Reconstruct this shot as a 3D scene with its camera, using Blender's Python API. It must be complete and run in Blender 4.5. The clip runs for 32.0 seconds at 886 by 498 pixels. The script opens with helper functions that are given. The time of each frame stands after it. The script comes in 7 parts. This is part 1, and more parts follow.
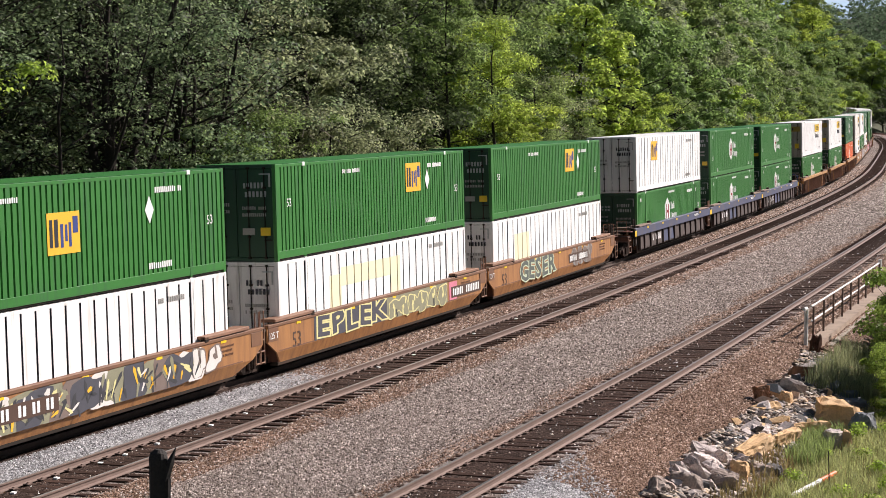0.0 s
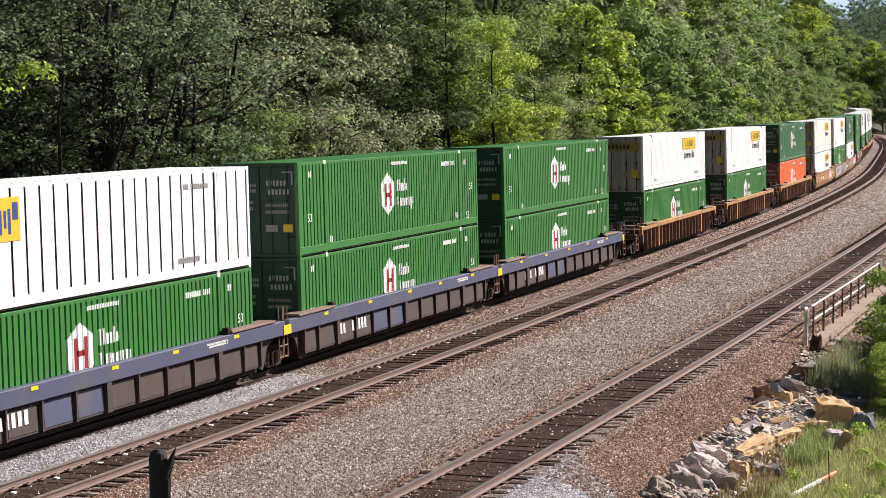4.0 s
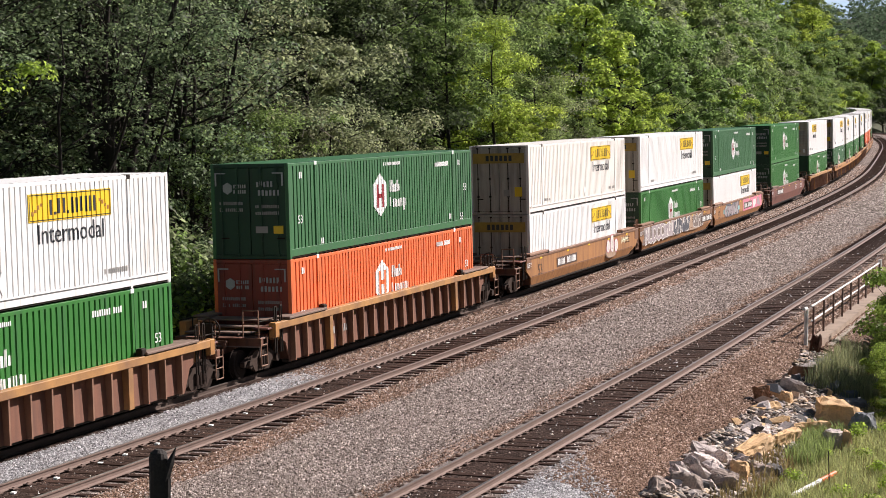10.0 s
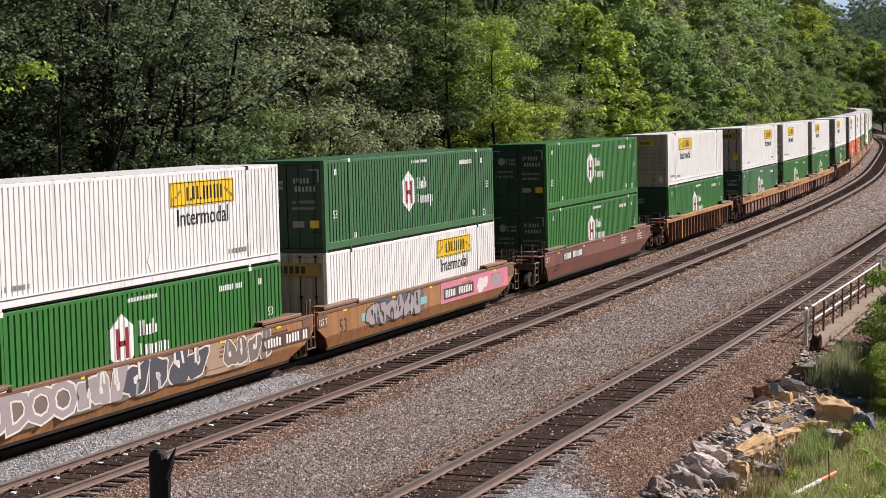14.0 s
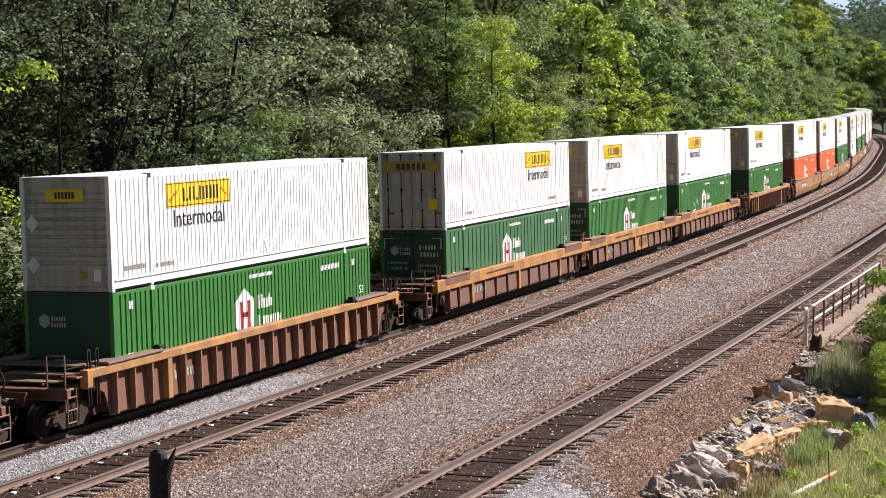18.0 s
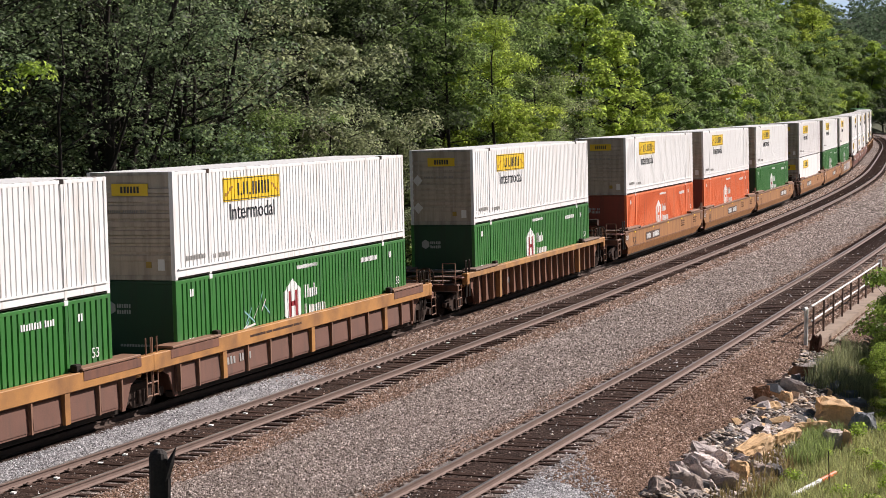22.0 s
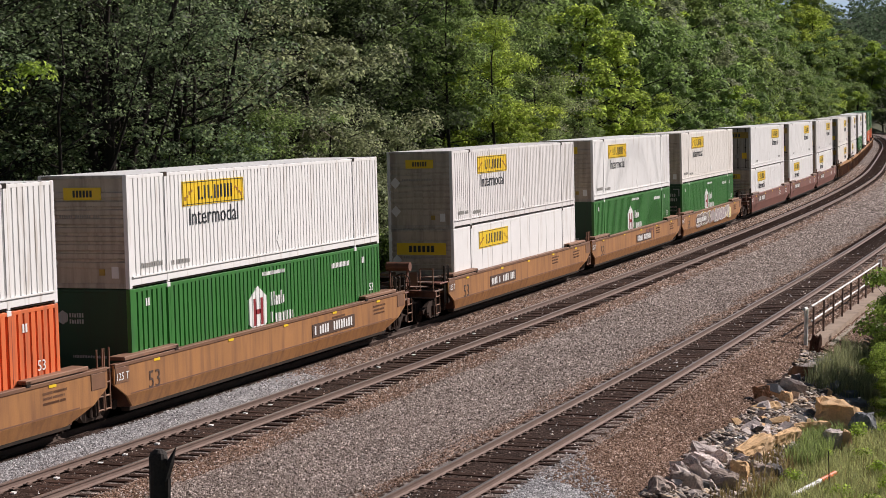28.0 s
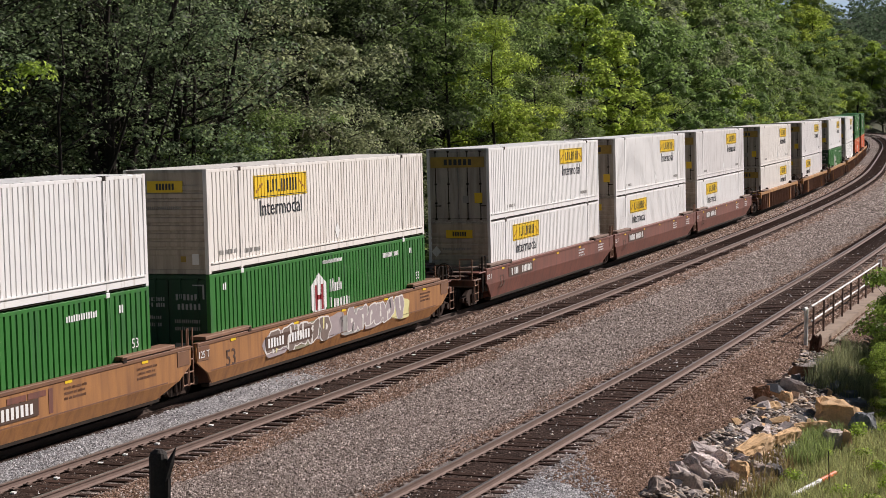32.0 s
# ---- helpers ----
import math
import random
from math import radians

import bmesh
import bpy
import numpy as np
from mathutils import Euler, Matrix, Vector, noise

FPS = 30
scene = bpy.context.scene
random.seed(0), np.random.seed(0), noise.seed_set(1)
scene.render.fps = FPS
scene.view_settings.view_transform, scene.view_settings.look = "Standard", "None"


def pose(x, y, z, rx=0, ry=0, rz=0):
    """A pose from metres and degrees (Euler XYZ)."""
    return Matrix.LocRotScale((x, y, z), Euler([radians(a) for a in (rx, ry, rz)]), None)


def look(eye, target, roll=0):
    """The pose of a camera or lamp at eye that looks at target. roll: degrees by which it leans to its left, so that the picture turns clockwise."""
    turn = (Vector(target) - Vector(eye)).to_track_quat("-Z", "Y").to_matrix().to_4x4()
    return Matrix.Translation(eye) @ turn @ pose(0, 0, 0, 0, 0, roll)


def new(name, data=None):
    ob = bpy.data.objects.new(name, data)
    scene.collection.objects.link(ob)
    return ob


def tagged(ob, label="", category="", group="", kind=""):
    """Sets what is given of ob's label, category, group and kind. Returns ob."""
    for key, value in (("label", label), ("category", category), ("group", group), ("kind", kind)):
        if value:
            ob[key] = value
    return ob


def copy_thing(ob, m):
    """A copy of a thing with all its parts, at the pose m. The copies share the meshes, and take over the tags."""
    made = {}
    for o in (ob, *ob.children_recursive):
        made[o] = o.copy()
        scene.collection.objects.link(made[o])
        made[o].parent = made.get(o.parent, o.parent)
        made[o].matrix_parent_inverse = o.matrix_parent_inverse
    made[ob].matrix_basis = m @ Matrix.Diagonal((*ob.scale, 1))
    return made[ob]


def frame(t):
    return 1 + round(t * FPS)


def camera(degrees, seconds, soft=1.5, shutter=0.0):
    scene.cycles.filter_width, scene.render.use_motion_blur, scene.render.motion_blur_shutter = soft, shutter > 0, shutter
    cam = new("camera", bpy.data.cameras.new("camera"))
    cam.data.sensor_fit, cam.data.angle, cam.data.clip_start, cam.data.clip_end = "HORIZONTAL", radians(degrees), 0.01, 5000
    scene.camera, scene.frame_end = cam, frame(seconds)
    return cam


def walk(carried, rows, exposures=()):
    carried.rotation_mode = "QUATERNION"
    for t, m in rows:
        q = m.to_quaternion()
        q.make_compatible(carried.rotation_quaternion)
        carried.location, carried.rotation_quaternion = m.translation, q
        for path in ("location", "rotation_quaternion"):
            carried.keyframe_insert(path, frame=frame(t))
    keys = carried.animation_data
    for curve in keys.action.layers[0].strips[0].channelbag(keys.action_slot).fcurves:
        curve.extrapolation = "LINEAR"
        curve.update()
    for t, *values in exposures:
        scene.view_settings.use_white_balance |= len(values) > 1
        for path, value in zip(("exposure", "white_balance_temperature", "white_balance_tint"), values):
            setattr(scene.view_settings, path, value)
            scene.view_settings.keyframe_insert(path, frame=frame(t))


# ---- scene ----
cam = camera(27.09, 32.0, soft=0.68)
EYE_HEIGHT = 8.126
TILT = math.degrees(0.08198603610887173)
STAND = pose(0, 0, EYE_HEIGHT, 90 - TILT, 0, 0) @ pose(0, 0, 0, 0, 0, 0.162)
walk(cam, [(0.0, STAND), (32.0, STAND)], exposures=[(t, stops, 6500, 13.5) for t, stops in ((0.0, 0.74), (2.0, 0.84), (6.0, 0.88), (7.0, 0.86), (8.0, 0.67), (9.0, 0.68), (10.0, 0.80), (11.0, 0.87), (12.0, 0.60), (13.0, 0.35), (14.0, 0.50), (17.0, 0.83), (18.0, 0.92), (19.0, 0.81), (21.0, 0.61), (25.0, 0.62), (28.0, 0.32), (29.0, 0.30), (30.0, 0.27), (31.0, 0.30), (32.0, 0.28))])

# ---- light ----
SUN_TO = Vector((0.865, 0.50, 0.0)).normalized()
SUN_EL = radians(37)
sun_dir = Vector((SUN_TO.x * math.cos(SUN_EL), SUN_TO.y * math.cos(SUN_EL), math.sin(SUN_EL)))
world = bpy.data.worlds.new("sky")
scene.world = world
world.use_nodes = True
wn = world.node_tree
sky = wn.nodes.new("ShaderNodeTexSky")
sky.sky_type = "NISHITA"
sky.sun_disc = False
sky.sun_elevation = SUN_EL
sky.sun_rotation = math.atan2(sun_dir.x, sun_dir.y)
sky.air_density, sky.dust_density = 1.0, 0.6
wn.nodes["Background"].inputs["Strength"].default_value = 0.031
wn.links.new(sky.outputs[0], wn.nodes["Background"].inputs["Color"])
sun_data = bpy.data.lights.new("sun", "SUN")
sun_data.energy, sun_data.angle, sun_data.color = 5.0, radians(0.55), (1.0, 0.935, 0.885)
sun = new("sun", sun_data)
sun.matrix_world = look((0, 0, 60), Vector((0, 0, 60)) - sun_dir)


# ---- the line: one curve in plan carries all three tracks ----
H0, K0, K1, K2, K3 = 1.1346579, 0.00175147, -0.00289085, 0.00201713, -0.00040401
X0, Y0 = -32.16154, -8.43999
CANT = 0.0433
MID, NEAR = 3.852, 11.598
LINE_S = np.arange(-520.0, 800.0, 0.5)


def bend(s):
    u = np.clip(s, 0, 240) / 100
    k = K0 + K1 * u + K2 * u * u + K3 * u ** 3
    return np.where(s > 420, 0.006, np.where(s > 320, 0.0006, np.where(s > 240, 0.0001, k)))


_k = bend(LINE_S)
_h = np.concatenate([[0], np.cumsum((_k[1:] + _k[:-1]) / 2 * 0.5)])
LINE_H = _h - np.interp(0, LINE_S, _h) + H0
_c, _d = np.cos(LINE_H), np.sin(LINE_H)
LINE_X = np.concatenate([[0], np.cumsum((_c[1:] + _c[:-1]) / 2 * 0.5)])
LINE_Y = np.concatenate([[0], np.cumsum((_d[1:] + _d[:-1]) / 2 * 0.5)])
LINE_X += X0 - np.interp(0, LINE_S, LINE_X)
LINE_Y += Y0 - np.interp(0, LINE_S, LINE_Y)


def on_line(s, off=0.0):
    """Plan place and heading at distance s, off metres to the camera's side of the train's centre line."""
    h = np.interp(s, LINE_S, LINE_H)
    return np.interp(s, LINE_S, LINE_X) + off * np.sin(h), np.interp(s, LINE_S, LINE_Y) - off * np.cos(h), h


def to_line(x, y):
    """Distance along the line and offset from it, for arrays of places."""
    x, y = np.asarray(x, float), np.asarray(y, float)
    px, py, ps, ph = LINE_X[::8], LINE_Y[::8], LINE_S[::8], LINE_H[::8]
    s, q = np.empty(x.shape), np.empty(x.shape)
    for i in range(x.size):
        d = (px - x.flat[i]) ** 2 + (py - y.flat[i]) ** 2
        j = int(np.argmin(d))
        dx, dy = x.flat[i] - px[j], y.flat[i] - py[j]
        s.flat[i] = ps[j] + dx * math.cos(ph[j]) + dy * math.sin(ph[j])
        q.flat[i] = dx * math.sin(ph[j]) - dy * math.cos(ph[j])
    return s, q


def smooth(a):
    a = np.clip(a, 0, 1)
    return a * a * (3 - 2 * a)


# ---- materials ----
def mat(name, color, rough=0.7, metal=0.0, var=0.15, scale=3.0, fine=40.0, bump=0.1, bump_size=0.01, dirt=None, dirt_amount=0.0,
        streak=False, island=0.0, spec=0.5, tone=0.0, coord="Object"):
    """A painted or raw surface: coarse and fine variation of its colour, dirt with a shape of its own, fine relief."""
    m = bpy.data.materials.new(name)
    m.use_nodes = True
    nt = m.node_tree
    N, L = nt.nodes, nt.links
    b = N["Principled BSDF"]
    b.inputs["Roughness"].default_value = rough
    b.inputs["Metallic"].default_value = metal
    b.inputs["Specular IOR Level"].default_value = spec
    tc = N.new("ShaderNodeTexCoord")
    src = tc.outputs[coord]
    n1 = N.new("ShaderNodeTexNoise")
    n1.inputs["Scale"].default_value, n1.inputs["Detail"].default_value = scale, 5
    n2 = N.new("ShaderNodeTexNoise")
    n2.inputs["Scale"].default_value, n2.inputs["Detail"].default_value = fine, 3
    L.new(src, n1.inputs["Vector"])
    L.new(src, n2.inputs["Vector"])
    add = N.new("ShaderNodeMath")
    add.operation = "ADD"
    L.new(n1.outputs["Fac"], add.inputs[0])
    L.new(n2.outputs["Fac"], add.inputs[1])
    mr = N.new("ShaderNodeMapRange")
    mr.inputs["From Min"].default_value, mr.inputs["From Max"].default_value = 0.6, 1.4
    mr.inputs["To Min"].default_value, mr.inputs["To Max"].default_value = 1 - var, 1 + var
    L.new(add.outputs[0], mr.inputs["Value"])
    last = mr.outputs[0]
    if island or tone:
        gi = N.new("ShaderNodeNewGeometry" if island else "ShaderNodeObjectInfo")
        m2 = N.new("ShaderNodeMapRange")
        a = island or tone
        m2.inputs["To Min"].default_value, m2.inputs["To Max"].default_value = 1 - a, 1 + a
        L.new(gi.outputs["Random Per Island" if island else "Random"], m2.inputs["Value"])
        mul = N.new("ShaderNodeMath")
        mul.operation = "MULTIPLY"
        L.new(last, mul.inputs[0])
        L.new(m2.outputs[0], mul.inputs[1])
        last = mul.outputs[0]
    hsv = N.new("ShaderNodeHueSaturation")
    hsv.inputs["Color"].default_value = (*color, 1)
    L.new(last, hsv.inputs["Value"])
    col = hsv.outputs[0]
    if dirt:
        n3 = N.new("ShaderNodeTexNoise")
        n3.inputs["Detail"].default_value, n3.inputs["Scale"].default_value = 6, 1.0
        mp = N.new("ShaderNodeMapping")
        mp.inputs["Scale"].default_value = (5.0, 5.0, 0.5) if streak else (1.2, 1.2, 1.2)
        L.new(src, mp.inputs["Vector"])
        L.new(mp.outputs[0], n3.inputs["Vector"])
        r3 = N.new("ShaderNodeMapRange")
        r3.inputs["From Min"].default_value, r3.inputs["From Max"].default_value = 0.62 - 0.28 * dirt_amount, 0.80
        r3.inputs["To Max"].default_value = 0.9
        L.new(n3.outputs["Fac"], r3.inputs["Value"])
        mx = N.new("ShaderNodeMix")
        mx.data_type = "RGBA"
        L.new(r3.outputs[0], mx.inputs["Factor"])
        L.new(col, mx.inputs["A"])
        mx.inputs["B"].default_value = (*dirt, 1)
        col = mx.outputs["Result"]
    L.new(col, b.inputs["Base Color"])
    if bump:
        bp = N.new("ShaderNodeBump")
        bp.inputs["Strength"].default_value, bp.inputs["Distance"].default_value = bump, bump_size
        L.new(n2.outputs["Fac"], bp.inputs["Height"])
        L.new(bp.outputs[0], b.inputs["Normal"])
    return m


def gravel_mat(name, tones, stone=0.040, patch=0.25):
    """Crushed stone: a cell for each stone, with its own tone, dark gaps, and broad patches."""
    m = bpy.data.materials.new(name)
    m.use_nodes = True
    N, L = m.node_tree.nodes, m.node_tree.links
    b = N["Principled BSDF"]
    b.inputs["Roughness"].default_value = 0.9
    b.inputs["Specular IOR Level"].default_value = 0.04
    tc = N.new("ShaderNodeTexCoord")
    v = N.new("ShaderNodeTexVoronoi")
    v.inputs["Scale"].default_value = 1 / stone
    L.new(tc.outputs["Object"], v.inputs["Vector"])
    bw = N.new("ShaderNodeSeparateColor")
    L.new(v.outputs["Color"], bw.inputs[0])
    ramp = N.new("ShaderNodeValToRGB")
    while len(ramp.color_ramp.elements) < len(tones):
        ramp.color_ramp.elements.new(0.5)
    for i, t in enumerate(tones):
        ramp.color_ramp.elements[i].position = i / (len(tones) - 1)
        ramp.color_ramp.elements[i].color = (*t, 1)
    L.new(bw.outputs[0], ramp.inputs[0])
    n = N.new("ShaderNodeTexNoise")
    n.inputs["Scale"].default_value, n.inputs["Detail"].default_value = 0.45, 6
    L.new(tc.outputs["Object"], n.inputs["Vector"])
    mr = N.new("ShaderNodeMapRange")
    mr.inputs["From Min"].default_value, mr.inputs["From Max"].default_value = 0.3, 0.7
    mr.inputs["To Min"].default_value, mr.inputs["To Max"].default_value = 1 - patch, 1 + patch
    L.new(n.outputs["Fac"], mr.inputs["Value"])
    hsv = N.new("ShaderNodeHueSaturation")
    L.new(ramp.outputs[0], hsv.inputs["Color"])
    L.new(mr.outputs[0], hsv.inputs["Value"])
    L.new(hsv.outputs[0], b.inputs["Base Color"])
    bp = N.new("ShaderNodeBump")
    bp.invert = True
    bp.inputs["Strength"].default_value, bp.inputs["Distance"].default_value = 1.0, stone * 0.7
    L.new(v.outputs["Distance"], bp.inputs["Height"])
    L.new(bp.outputs[0], b.inputs["Normal"])
    return m


def stone_mat(name, tones):
    """Loose stones, each with its own tone."""
    m = mat(name, (0.5, 0.5, 0.5), 0.9, var=0.25, spec=0.06)
    N, L = m.node_tree.nodes, m.node_tree.links
    g = N.new("ShaderNodeNewGeometry")
    ramp = N.new("ShaderNodeValToRGB")
    while len(ramp.color_ramp.elements) < len(tones):
        ramp.color_ramp.elements.new(0.5)
    for i, t in enumerate(tones):
        ramp.color_ramp.elements[i].position = i / (len(tones) - 1)
        ramp.color_ramp.elements[i].color = (*t, 1)
    L.new(g.outputs["Random Per Island"], ramp.inputs[0])
    L.new(ramp.outputs[0], next(n for n in N if n.type == "HUE_SAT").inputs["Color"])
    return m


def leaf_mat(name, color, spread=0.5, glow=0.58, spec=0.3):
    """Leaves: each its own tone; light passes through."""
    m = bpy.data.materials.new(name)
    m.use_nodes = True
    N, L = m.node_tree.nodes, m.node_tree.links
    b = N["Principled BSDF"]
    b.inputs["Roughness"].default_value = 0.55
    b.inputs["Specular IOR Level"].default_value = spec
    g = N.new("ShaderNodeNewGeometry")
    oi = N.new("ShaderNodeObjectInfo")
    mr = N.new("ShaderNodeMapRange")
    mr.inputs["To Min"].default_value, mr.inputs["To Max"].default_value = 1 - spread, 1 + spread
    L.new(g.outputs["Random Per Island"], mr.inputs["Value"])
    m2 = N.new("ShaderNodeMapRange")
    m2.inputs["To Min"].default_value, m2.inputs["To Max"].default_value = 0.490, 0.513
    L.new(oi.outputs["Random"], m2.inputs["Value"])
    hsv = N.new("ShaderNodeHueSaturation")
    hsv.inputs["Color"].default_value = (*color, 1)
    L.new(mr.outputs[0], hsv.inputs["Value"])
    L.new(m2.outputs[0], hsv.inputs["Hue"])
    L.new(hsv.outputs[0], b.inputs["Base Color"])
    tr = N.new("ShaderNodeBsdfTranslucent")
    L.new(hsv.outputs[0], tr.inputs["Color"])
    mix = N.new("ShaderNodeMixShader")
    mix.inputs[0].default_value = glow
    L.new(b.outputs[0], mix.inputs[1])
    L.new(tr.outputs[0], mix.inputs[2])
    L.new(mix.outputs[0], N["Material Output"].inputs["Surface"])
    return m


